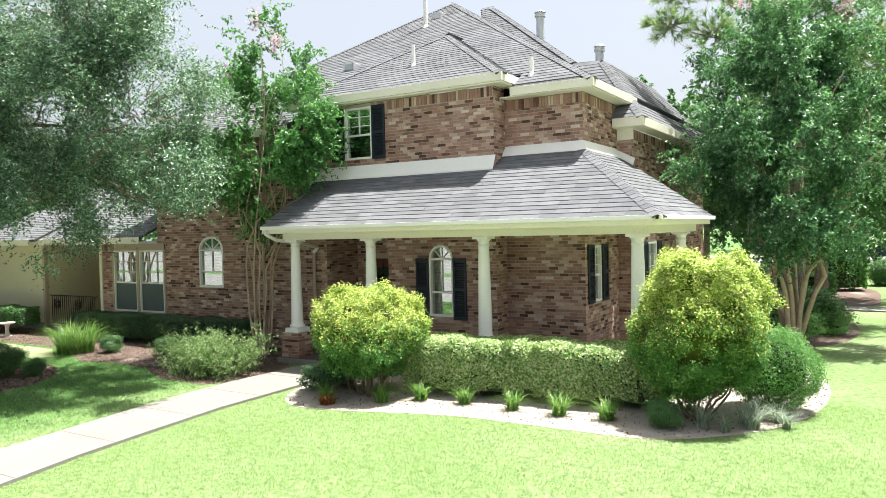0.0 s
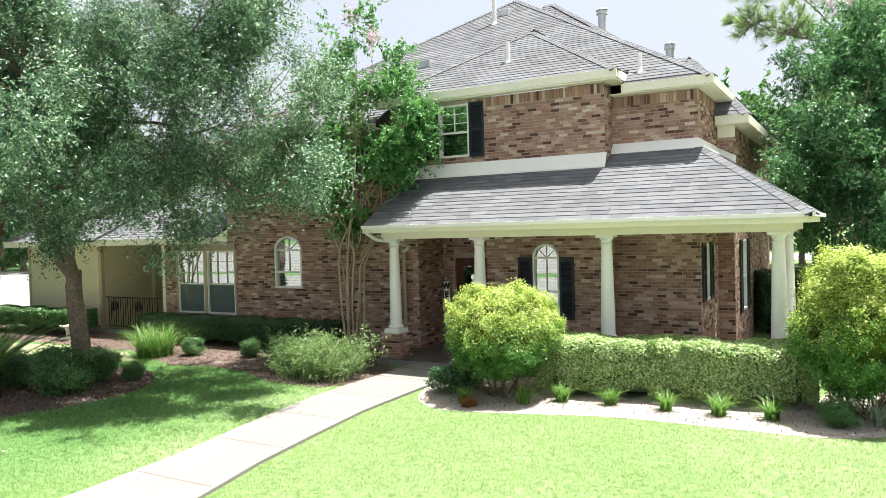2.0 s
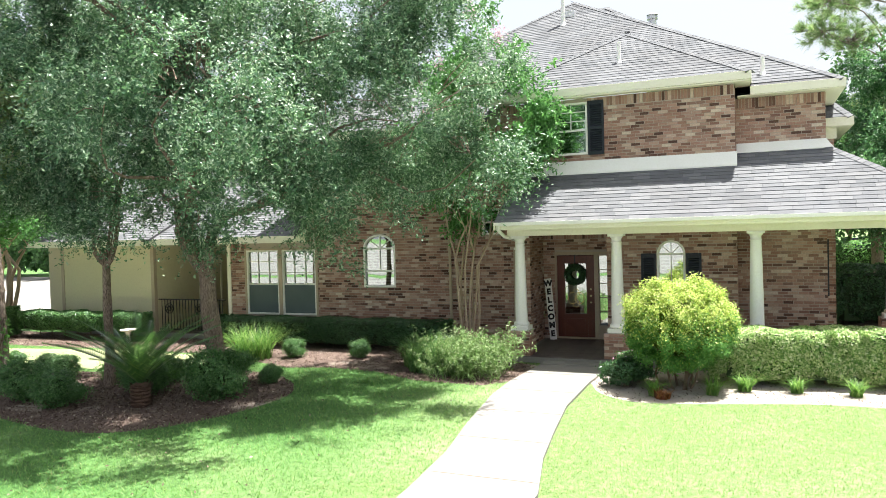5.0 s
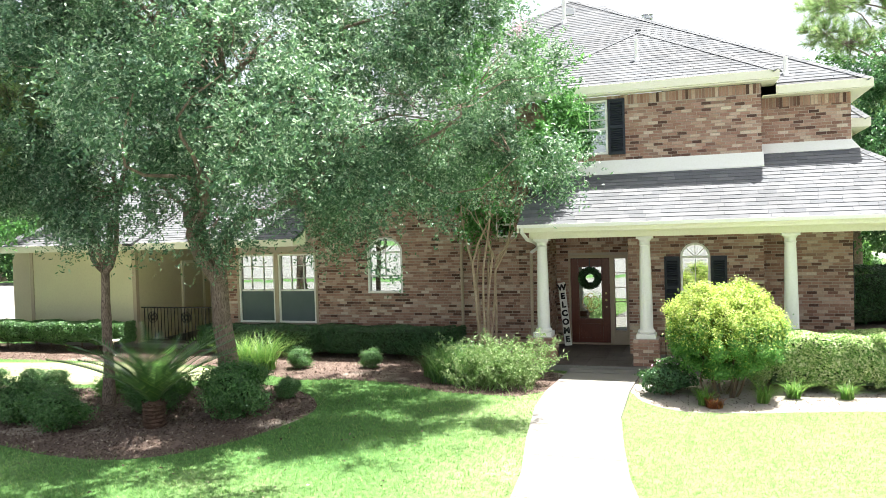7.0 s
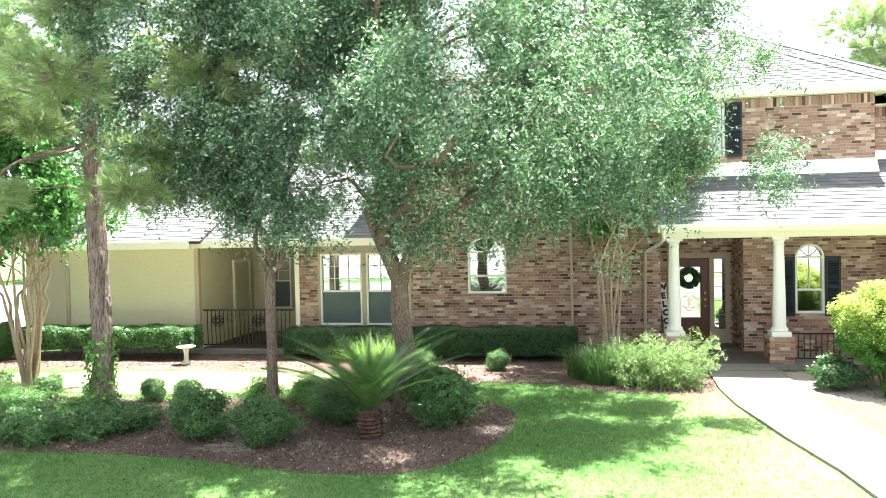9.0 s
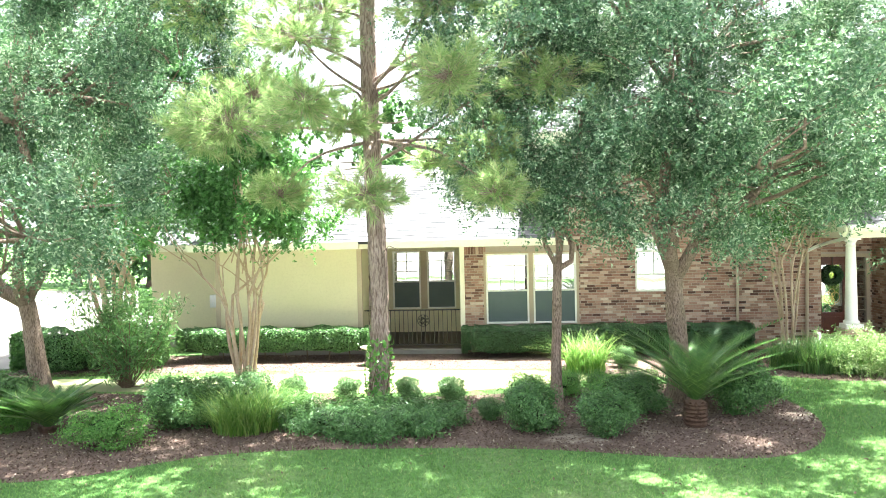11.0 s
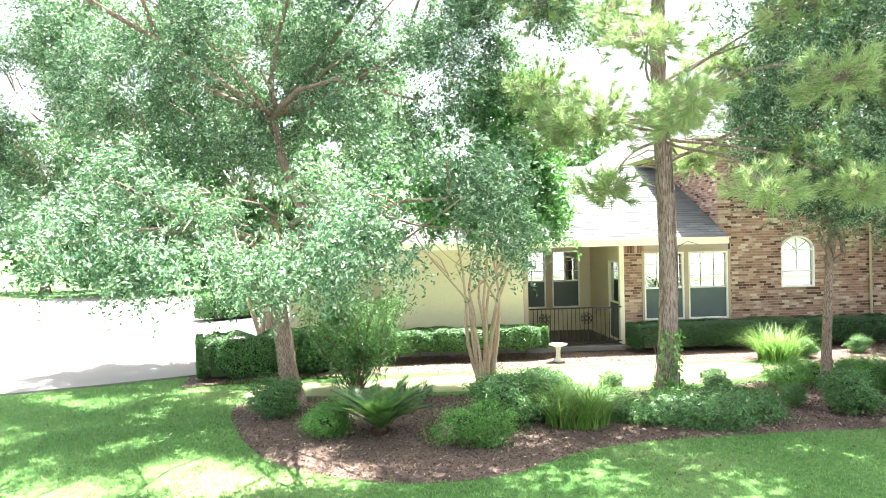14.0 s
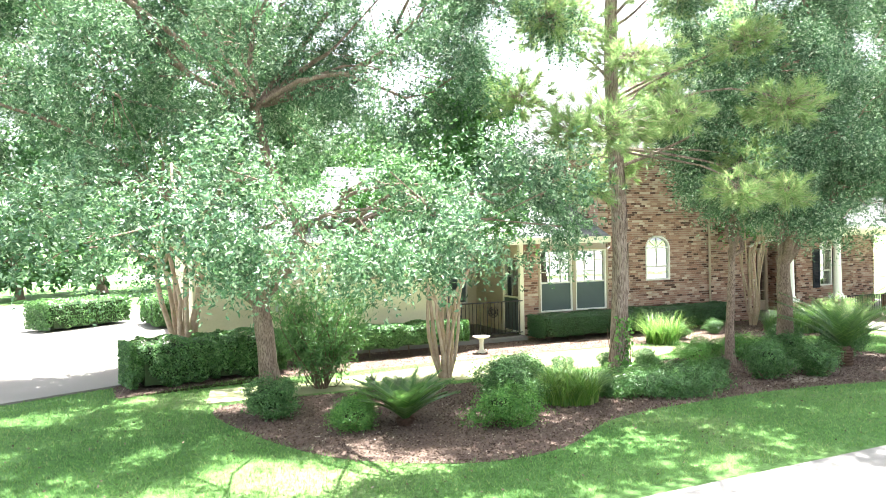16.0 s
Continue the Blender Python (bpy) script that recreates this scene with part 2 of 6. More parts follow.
def glass(name, gloss, tint):
    m, t, b = mat(name, 0.02, 0.0, 1.0)
    b.inputs["Base Color"].default_value = (*tint, 1)
    b.inputs["Coat Weight"].default_value = 1.0
    b.inputs["Coat Roughness"].default_value = 0.01
    tr = t.nodes.new("ShaderNodeBsdfTransparent")
    tr.inputs[0].default_value = (0.55, 0.6, 0.58, 1)
    gl = t.nodes.new("ShaderNodeBsdfGlossy")
    gl.inputs["Roughness"].default_value = 0.015
    gl.inputs[0].default_value = (0.95, 1.0, 0.98, 1)
    n = noise_tex(t, 1.3, 1.0)
    bn = t.nodes.new("ShaderNodeBump")
    bn.inputs["Strength"].default_value, bn.inputs["Distance"].default_value = 0.15, 0.01
    t.links.new(n, bn.inputs["Height"])
    t.links.new(bn.outputs[0], gl.inputs["Normal"])
    mx = t.nodes.new("ShaderNodeMixShader")
    mx.inputs[0].default_value = gloss
    t.links.new(tr.outputs[0], mx.inputs[1])
    t.links.new(gl.outputs[0], mx.inputs[2])
    t.links.new(mx.outputs[0], t.nodes["Material Output"].inputs[0])
    return m


M_GLASS = glass("window_glass", 0.42, (0.02, 0.02, 0.02))


def sunlit_paleness(t):
    """Sunlit paleness put into lawn colour: nought under trees, one before the porch."""
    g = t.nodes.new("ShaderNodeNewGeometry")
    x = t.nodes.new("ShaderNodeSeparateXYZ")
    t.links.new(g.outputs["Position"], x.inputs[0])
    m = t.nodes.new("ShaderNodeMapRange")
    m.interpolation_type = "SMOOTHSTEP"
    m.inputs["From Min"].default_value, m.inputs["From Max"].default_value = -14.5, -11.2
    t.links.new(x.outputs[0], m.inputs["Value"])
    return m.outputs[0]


def lawn_material():
    """Mown grass: patches of colour, tufts and fine blades."""
    m, t, b = mat("lawn", 0.85, 0.0, 0.15)
    n = noise_tex(t, 0.35, 4.0)
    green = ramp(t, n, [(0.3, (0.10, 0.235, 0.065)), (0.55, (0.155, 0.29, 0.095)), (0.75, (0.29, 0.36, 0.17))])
    # paler ramp that puts the look of sunlit lawn into the colour
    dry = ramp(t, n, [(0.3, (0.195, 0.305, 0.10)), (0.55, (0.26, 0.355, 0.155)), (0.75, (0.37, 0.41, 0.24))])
    a = mixc(t, green, dry, sunlit_paleness(t))
    tuft = ramp(t, noise_tex(t, 9.0, 5.0, 0.75), [(0.35, (0.42, 0.5, 0.4)), (0.62, (1.0, 1.0, 1.0))])
    a = mixc(t, a, tuft, 0.85, "MULTIPLY")
    c = ramp(t, noise_tex(t, 45.0, 4.0, 0.7), [(0.3, (0.4, 0.45, 0.36)), (0.6, (1.0, 1.0, 1.0))])
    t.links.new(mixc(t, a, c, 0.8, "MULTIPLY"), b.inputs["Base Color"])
    bump(t, b, noise_tex(t, 60.0, 3.0), 0.8, 0.03)
    return m


M_LAWN = lawn_material()


def bed_material():
    """Dark mulch, worn through to pale sandy soil in places."""
    m = speckled("mulch_bed", (0.085, 0.056, 0.045), (0.145, 0.10, 0.08), (0.21, 0.165, 0.14), 1.2, 35, 0.95, 0.8, 0.02)
    t = m.node_tree
    b = t.nodes["Principled BSDF"]
    col = b.inputs["Base Color"].links[0].from_socket
    worn = ramp(t, noise_tex(t, 0.55, 5.0, 0.65), [(0.60, (0, 0, 0)), (0.72, (0.8, 0.8, 0.8))])
    t.links.new(mixc(t, col, (0.46, 0.4, 0.33), worn), b.inputs["Base Color"])
    return m


M_SOIL = bed_material()
# pale grass colour that stands in for sun on the wing's lawn
M_STRIP_SUNLIT = speckled("sunlit_lawn", (0.25, 0.28, 0.14), (0.33, 0.335, 0.19), (0.2, 0.24, 0.11), 0.8, 50, 0.9, 0.8, 0.02)
M_SOIL_L = speckled("washed_mulch", (0.33, 0.29, 0.25), (0.42, 0.38, 0.33), (0.25, 0.2, 0.165), 0.8, 30, 0.95, 0.6, 0.02)
# ---- builders ----
R = np.random.default_rng(7)


def thing(name, label, category, m=None, group="", kind=""):
    ob = new(name)
    ob.empty_display_size = 0.2
    if m is not None:
        ob.matrix_world = m
    return tagged(ob, label, category, group, kind)


def attach(ob, parent, label=""):
    ob.parent = parent
    if label:
        ob["label"] = label
    return ob


def part(name, bm, material, parent, label="", smooth=False):
    me = bpy.data.meshes.new(name)
    bm.to_mesh(me)
    bm.free()
    me.materials.append(material)
    if smooth:
        me.polygons.foreach_set("use_smooth", [True] * len(me.polygons))
    return attach(new(name, me), parent, label)


def npmesh(name, V, F, material, smooth=False):
    V, F = np.asarray(V, np.float32).reshape(-1, 3), np.asarray(F, np.int32)
    me = bpy.data.meshes.new(name)
    k = F.shape[1]
    me.vertices.add(len(V))
    me.vertices.foreach_set("co", V.ravel())
    me.loops.add(F.size)
    me.loops.foreach_set("vertex_index", F.ravel())
    me.polygons.add(len(F))
    me.polygons.foreach_set("loop_start", np.arange(0, F.size, k, dtype=np.int32))
    me.polygons.foreach_set("use_smooth", np.full(len(F), smooth, dtype=bool))
    me.update(calc_edges=True)
    me.validate()
    me.materials.append(material)
    return me


def nppart(name, V, F, material, parent, label="", kind="", smooth=False):
    ob = attach(new(name, npmesh(name, V, F, material, smooth)), parent, label)
    return tagged(ob, kind=kind)


BOX = np.array([[0, 0, 0], [1, 0, 0], [1, 1, 0], [0, 1, 0], [0, 0, 1], [1, 0, 1], [1, 1, 1], [0, 1, 1]], float)
BOXF = np.array([[0, 3, 2, 1], [4, 5, 6, 7], [0, 1, 5, 4], [1, 2, 6, 5], [2, 3, 7, 6], [3, 0, 4, 7]])


def box(bm, x0, x1, y0, y1, z0, z1, bevel=0.0):
    vs = [bm.verts.new((x0 + (x1 - x0) * a, y0 + (y1 - y0) * b, z0 + (z1 - z0) * c)) for a, b, c in BOX]
    fs = [bm.faces.new([vs[i] for i in f]) for f in BOXF]
    if bevel:
        es = list({e for f in fs for e in f.edges})
        bmesh.ops.bevel(bm, geom=es, offset=bevel, segments=2, affect="EDGES", profile=0.6)
    return bm


def boxes(*rows, bevel=0.0):
    bm = bmesh.new()
    for r in rows:
        box(bm, *r, bevel=bevel)
    return bm


def boards(name, material, parent, rows, label="", bevel=0.005):
    """Straight boards, each a part of its own."""
    return [part(name, boxes(r, bevel=bevel), material, parent, label) for r in rows]


def lathe(profile, seg=24, centre=(0, 0)):
    bm = bmesh.new()
    rings = []
    for r, z in profile:
        rings.append([bm.verts.new((centre[0] + r * math.cos(2 * math.pi * i / seg), centre[1] + r * math.sin(2 * math.pi * i / seg), z)) for i in range(seg)])
    for a, b in zip(rings, rings[1:]):
        for i in range(seg):
            bm.faces.new((a[i], a[(i + 1) % seg], b[(i + 1) % seg], b[i]))
    bm.faces.new(rings[0][::-1])
    bm.faces.new(rings[-1])
    return bm


def tube(points, radii, seg=8):
    """Vertices and quads of a tapered tube along points."""
    P, V, F = [Vector(p) for p in points], [], []
    side = Vector((1, 0.3, 0.1))
    for i, p in enumerate(P):
        d = (P[min(i + 1, len(P) - 1)] - P[max(i - 1, 0)]).normalized()
        a = d.cross(side)
        a = a.normalized() if a.length > 0.05 else d.cross(Vector((0, 1, 0))).normalized()
        b = d.cross(a)
        for k in range(seg):
            w = 2 * math.pi * k / seg
            V.append(p + (a * math.cos(w) + b * math.sin(w)) * radii[i])
        if i:
            for k in range(seg):
                o, q = (i - 1) * seg, i * seg
                F.append((o + k, o + (k + 1) % seg, q + (k + 1) % seg, q + k))
    return np.array([tuple(v) for v in V]), np.array(F)


def join(chunks):
    V, F, n = [], [], 0
    for v, f in chunks:
        V.append(v)
        F.append(np.asarray(f) + n)
        n += len(v)
    return np.concatenate(V), np.concatenate(F)


def unit(n):
    v = R.normal(size=(n, 3))
    return v / np.linalg.norm(v, axis=1, keepdims=True)


def leaves(P, normal, length, width, droop=0.0):
    """Rhombic leaves at P, facing roughly along normal."""
    n = len(P)
    nn = normal + 1.0 * unit(n)
    nn /= np.linalg.norm(nn, axis=1, keepdims=True)
    d = np.cross(nn, unit(n))
    d /= np.linalg.norm(d, axis=1, keepdims=True) + 1e-9
    d[:, 2] -= droop
    s = np.cross(nn, d)
    L = length * R.uniform(0.65, 1.3, (n, 1))
    W = width * R.uniform(0.7, 1.25, (n, 1))
    V = np.stack([P - d * L / 2, P + s * W / 2 + nn * W * 0.12, P + d * L / 2, P - s * W / 2 + nn * W * 0.12], 1)
    return V.reshape(-1, 3), np.arange(4 * n).reshape(n, 4)


def blades(P, H, W, lean, seg=3):
    """Curved grass blades: ribbons that end in a point."""
    n = len(P)
    az = R.uniform(0, 2 * math.pi, n)
    out = np.stack([np.cos(az), np.sin(az), 0 * az], 1)
    side = np.stack([-np.sin(az), np.cos(az), 0 * az], 1)
    rows, H, lean = [], H[:, None], lean[:, None]
    for i in range(seg + 1):
        s = i / seg
        c = P + out * lean * H * s ** 1.7 + np.array([0, 0, 1.0]) * H * (s - 0.42 * lean * s ** 2.4)
        w = W * (1 - s) * 0.5 + 0.0008
        rows += [c - side * w, c + side * w]
    V = np.stack(rows, 1)
    k = 2 * (seg + 1)
    F = np.concatenate([np.arange(n)[:, None] * k + np.array([2 * i, 2 * i + 1, 2 * i + 3, 2 * i + 2]) for i in range(seg)])
    return V.reshape(-1, 3), F


def cuts(span, holes):
    """What is left of an interval without the holes."""
    out = [span]
    for a, b in holes:
        out = [p for s, e in out for p in ((s, min(e, a)), (max(s, b), e)) if p[1] - p[0] > 1e-3]
    return out


def hole_at(o, z0, z1):
    """The widest part of an opening between two heights: o = (u0, u1, z0, z1, rise of its arch)."""
    u0, u1, a, b, rise = o
    if z1 <= a + 1e-4 or z0 >= b + rise - 1e-4:
        return None
    if z0 <= b or not rise:
        return (u0, u1)
    half = (u1 - u0) / 2
    w = half * math.sqrt(max(0.0, 1 - ((z0 - b) / rise) ** 2))
    return ((u0 + u1) / 2 - w, (u0 + u1) / 2 + w)


COURSE, LONG, JOINT = 0.066, 0.196, 0.01


def brick_wall(house, start, way, width, z0, z1, openings=(), single=None, soldier=True, name="wall"):
    """A brick wall from start along way (the outside lies to its right), with its bricks; single: the stretch of it whose bricks are objects of their own."""
    u = np.array([way[0], way[1], 0.0])
    n = np.array([way[1], -way[0], 0.0])
    o = np.array([start[0], start[1], 0.0])
    rows = sorted({z0, z1, *[h[2] for h in openings], *[h[3] for h in openings], *[h[3] + h[4] * k / 10 for h in openings if h[4] for k in range(1, 11)]})
    rows = [z for z in rows if z0 <= z <= z1]
    V, F = [], []

    def add(lst, a, b, za, zb, d0, d1):
        lst.append(o + BOX @ np.array([u * (b - a), n * (d1 - d0), [0, 0, zb - za]]) + u * a + n * d0 + np.array([0, 0, za]))

    back, bricks, ones = [], [], []
    for za, zb in zip(rows, rows[1:]):
        for a, b in cuts((0, width), [h for op in openings if (h := hole_at(op, za, zb))]):
            add(back, a, b, za, zb, -0.2, -0.006)
    z, i = z0, 0
    top = z1 - (0.205 if soldier else 0)
    while z < top - 0.02:
        zb = min(z + COURSE - JOINT, top)
        holes = [h for op in openings if (h := hole_at(op, z, zb))]
        x = -(LONG / 2 if i % 2 else 0) - (0.03 if i % 3 == 0 else 0)
        while x < width:
            for a, b in cuts((max(x, 0.0), min(x + LONG - JOINT, width)), holes):
                if b - a > 0.025:
                    mid = ((a + b) / 2, (z + zb) / 2)
                    one = single and single[0] < mid[0] < single[1] and single[2] < mid[1] < single[3]
                    add(ones if one else bricks, a, b, z, zb, -0.01, R.uniform(0.0, 0.005))
            x += LONG
        z, i = z + COURSE, i + 1
    if soldier:
        x = 0.0
        holes = [h for op in openings if (h := hole_at(op, top, z1))]
        while x < width:
            for a, b in cuts((x, min(x + COURSE - JOINT, width)), holes):
                if b - a > 0.02:
                    add(bricks, a, b, top, z1 - 0.01, -0.01, R.uniform(0.004, 0.012))
            x += COURSE
    bm = bmesh.new()
    for q in back:
        vs = [bm.verts.new(c) for c in q]
        for fc in BOXF:
            bm.faces.new([vs[k] for k in fc])
    bmesh.ops.remove_doubles(bm, verts=bm.verts, dist=0.0004)
    wall = part(name, bm, M_MORTAR, house)
    if bricks:
        nppart("brickwork", np.concatenate(bricks), np.concatenate([BOXF[[0, 1, 2, 3, 4, 5]] + 8 * k for k in range(len(bricks))]), M_BRICK, wall, kind="stuff")
    for v in ones[:300]:
        nppart("brick", v, BOXF, M_BRICK_ONE, wall)
    if len(ones) > 300:
        nppart("brickwork", np.concatenate(ones[300:]), np.concatenate([BOXF + 8 * k for k in range(len(ones) - 300)]), M_BRICK, wall, kind="stuff")
    return wall


def shingles(house, corners, name="roof", expo=0.15, tab=0.34, single=0):
    """A roof plane: corners run round it, the first two along the eave. It gets a felt deck and rows of shingle tabs."""
    C = np.array(corners, float)
    u = C[1] - C[0]
    u /= np.linalg.norm(u)
    n = np.cross(u, C[2] - C[0])
    n /= np.linalg.norm(n)
    if n[2] < 0:
        n = -n
    up = np.cross(n, u)
    if (C[2] - C[0]) @ up < 0:
        up = -up
    if abs(u[2]) > 0.05:
        u = np.cross(n, (0.0, 0.0, 1.0))
        u /= np.linalg.norm(u)
        up = np.cross(n, u)
        up = up if up[2] > 0 else -up
    st = np.stack([(C - C[0]) @ u, (C - C[0]) @ up], 1)
    bm = bmesh.new()
    lo = [bm.verts.new(c - n * 0.06) for c in C]
    hi = [bm.verts.new(c) for c in C]
    bm.faces.new(hi)
    bm.faces.new(lo[::-1])
    for i in range(len(C)):
        j = (i + 1) % len(C)
        bm.faces.new((lo[i], lo[j], hi[j], hi[i]))
    bmesh.ops.recalc_face_normals(bm, faces=bm.faces)
    deck = part(name, bm, M_UNDERLAY, house, "grey asphalt shingle roof slope")
    tabs, t, k = [], st[:, 1].min(), 0
    T = st[:, 1].max()
    while t < T - 0.03:
        ends = []
        for tm in (t + 0.01, t + expo - 0.01):
            xs = []
            for i in range(len(st)):
                (a, b), (c, d) = st[i], st[(i + 1) % len(st)]
                if (b <= tm) != (d <= tm):
                    xs.append(a + (c - a) * (tm - b) / (d - b))
            ends.append(sorted(xs))
        lo_x, hi_x = ends
        xs = [(max if i % 2 == 0 else min)(p, q) for i, (p, q) in enumerate(zip(lo_x, hi_x))] if len(lo_x) == len(hi_x) else lo_x
        for s0, s1 in zip(xs[::2], xs[1::2]):
            x = s0 - R.uniform(0, tab)
            while x < s1:
                w = tab * R.uniform(0.75, 1.25)
                a, b = max(x, s0), min(x + w - 0.004, s1)
                if b - a > 0.02:
                    h, low = R.uniform(0.014, 0.019), t - R.uniform(0, 0.002)
                    V = np.array([[a, low, 0.002], [b, low, 0.002], [b, t + expo + 0.02, 0.001], [a, t + expo + 0.02, 0.001],
                                  [a, low, h], [b, low, h], [b, t + expo + 0.02, 0.005], [a, t + expo + 0.02, 0.005]])
                    tabs.append(C[0] + V @ np.array([u, up, n]))
                x += w
        t, k = t + expo, k + 1
    near = tabs[:single]
    rest = tabs[single:]
    if rest:
        nppart("shingles", np.concatenate(rest), np.concatenate([BOXF + 8 * q for q in range(len(rest))]), M_SHINGLE, deck, kind="stuff")
    for v in near:
        nppart("shingle", v, BOXF, M_SHINGLE_ONE, deck)
    return deck


def hip_caps(house, a, b, lap=0.15):
    """Short overlapping cap shingles bent over a hip, from its foot a up to its head b."""
    a, b = Vector(a), Vector(b)
    d = b - a
    n = int(d.length / lap)
    d.normalize()
    s = d.cross(Vector((0, 0, 1))).normalized() * 0.13
    up = s.cross(d).normalized()
    drop = 0.05
    a, b = a - up * drop, b - up * drop
    hip = thing_part(house, "hip", a, b, s, up)
    for i in range(n):
        p, q = a + d * (lap * i), a + d * (lap * (i + 1.25))
        V = [c + s * e + up * (h + (0.0 if e else drop)) for c, h in ((p, 0.030), (q, 0.022), (p, 0.0)) for e in (-1, 0, 1)]
        nppart("hip_cap", [tuple(v) for v in V], [(0, 1, 4, 3), (1, 2, 5, 4), (0, 6, 7, 1), (1, 7, 8, 2)], M_SHINGLE_ONE, hip)


def thing_part(house, name, a, b, s, up):
    """The felt strip under the caps of a hip."""
    s = s * 0.8
    V = [a - s, a + up * 0.04, a + s, b - s, b + up * 0.04, b + s]
    return nppart(name, [tuple(v) for v in V], [(0, 1, 4, 3), (1, 2, 5, 4)], M_UNDERLAY, house, "grey shingle-capped roof hip")


# ---- the house ----
house = thing("house", "two-storey brown brick house with grey shingle roofs and a white-columned porch", "house", pose(-14, 15, 0))
house.matrix_world = Matrix.Identity(4)

# openings along each wall: from, to, sill, head, rise of the arch
Y = 14.15
brick_wall(house, (-21.47, Y), (1, 0), 2.92, 0.0, 2.66, [(0.57, 2.82, 0.70, 2.46, 0)])
brick_wall(house, (-18.90, Y), (1, 0), 0.35, 2.66, 5.32, soldier=False)
brick_wall(house, (-18.55, Y), (1, 0), 5.15, 0.0, 5.32, [(1.35, 2.27, 1.46, 2.45, 0.36), (4.63, 5.07, 2.74, 3.36, 0)])
brick_wall(house, (-13.40, Y), (1, 0), 0.64, 0.0, 5.76)
brick_wall(house, (-12.76, Y), (1, 0), 1.79, 2.78, 5.76, [(0.64, 1.42, 4.50, 5.68, 0)])
brick_wall(house, (-10.97, Y), (1, 0), 2.72, 0.0, 5.76, [(1.08, 1.68, 0.98, 2.22, 0.30)], single=(0.0, 1.06, 0.7, 2.2), soldier=True)
brick_wall(house, (-8.25, Y), (0, 1), 0.50, 0.0, 5.76, soldier=False)
brick_wall(house, (-8.25, 14.65), (1, 0), 1.72, 0.0, 5.52, [])
brick_wall(house, (-6.53, 14.65), (0, 1), 2.1, 0.0, 5.52, [(0.50, 0.94, 1.3, 2.45, 0)])
brick_wall(house, (-6.53, 16.75), (1, 0), 0.34, 0.0, 4.98)
brick_wall(house, (-6.19, 16.75), (0, 1), 7.2, 0.0, 4.98, [(1.1, 1.9, 0.8, 2.45, 0)])
# entrance recess
brick_wall(house, (-12.76, Y), (0, 1), 1.19, 0.0, 2.78, soldier=False)
brick_wall(house, (-12.76, 15.34), (1, 0), 1.79, 0.0, 2.78, [(0.29, 1.73, 0.0, 2.25, 0)], soldier=True)
brick_wall(house, (-10.97, 15.34), (0, -1), 1.19, 0.0, 2.78, soldier=False)
# side of the wing's recess, ends of the two-storey block
brick_wall(house, (-18.90, 22.0), (0, -1), 7.85, 2.66, 5.32, soldier=False)
boards("rear_wall", M_SIDING, house, [(-30.2, -6.2, 23.8, 24.0, 0, 4.9), (-30.2, -30.0, 15.6, 23.8, 0, 2.6)], "plain cream rear wall")


def set_at(ob, m):
    ob.matrix_local = m
    return ob


def louvres(win, x0, x1, z0, z1, y=0.11, pitch=0.075):
    z = z0 + 0.03
    while z < z1 - 0.03:
        bm = boxes((x0, x1, -0.028, 0.028, -0.004, 0.004))
        ob = part("shutter_slat", bm, M_BLIND, win)
        ob.matrix_local = pose(0, y, z, 38)
        z += pitch


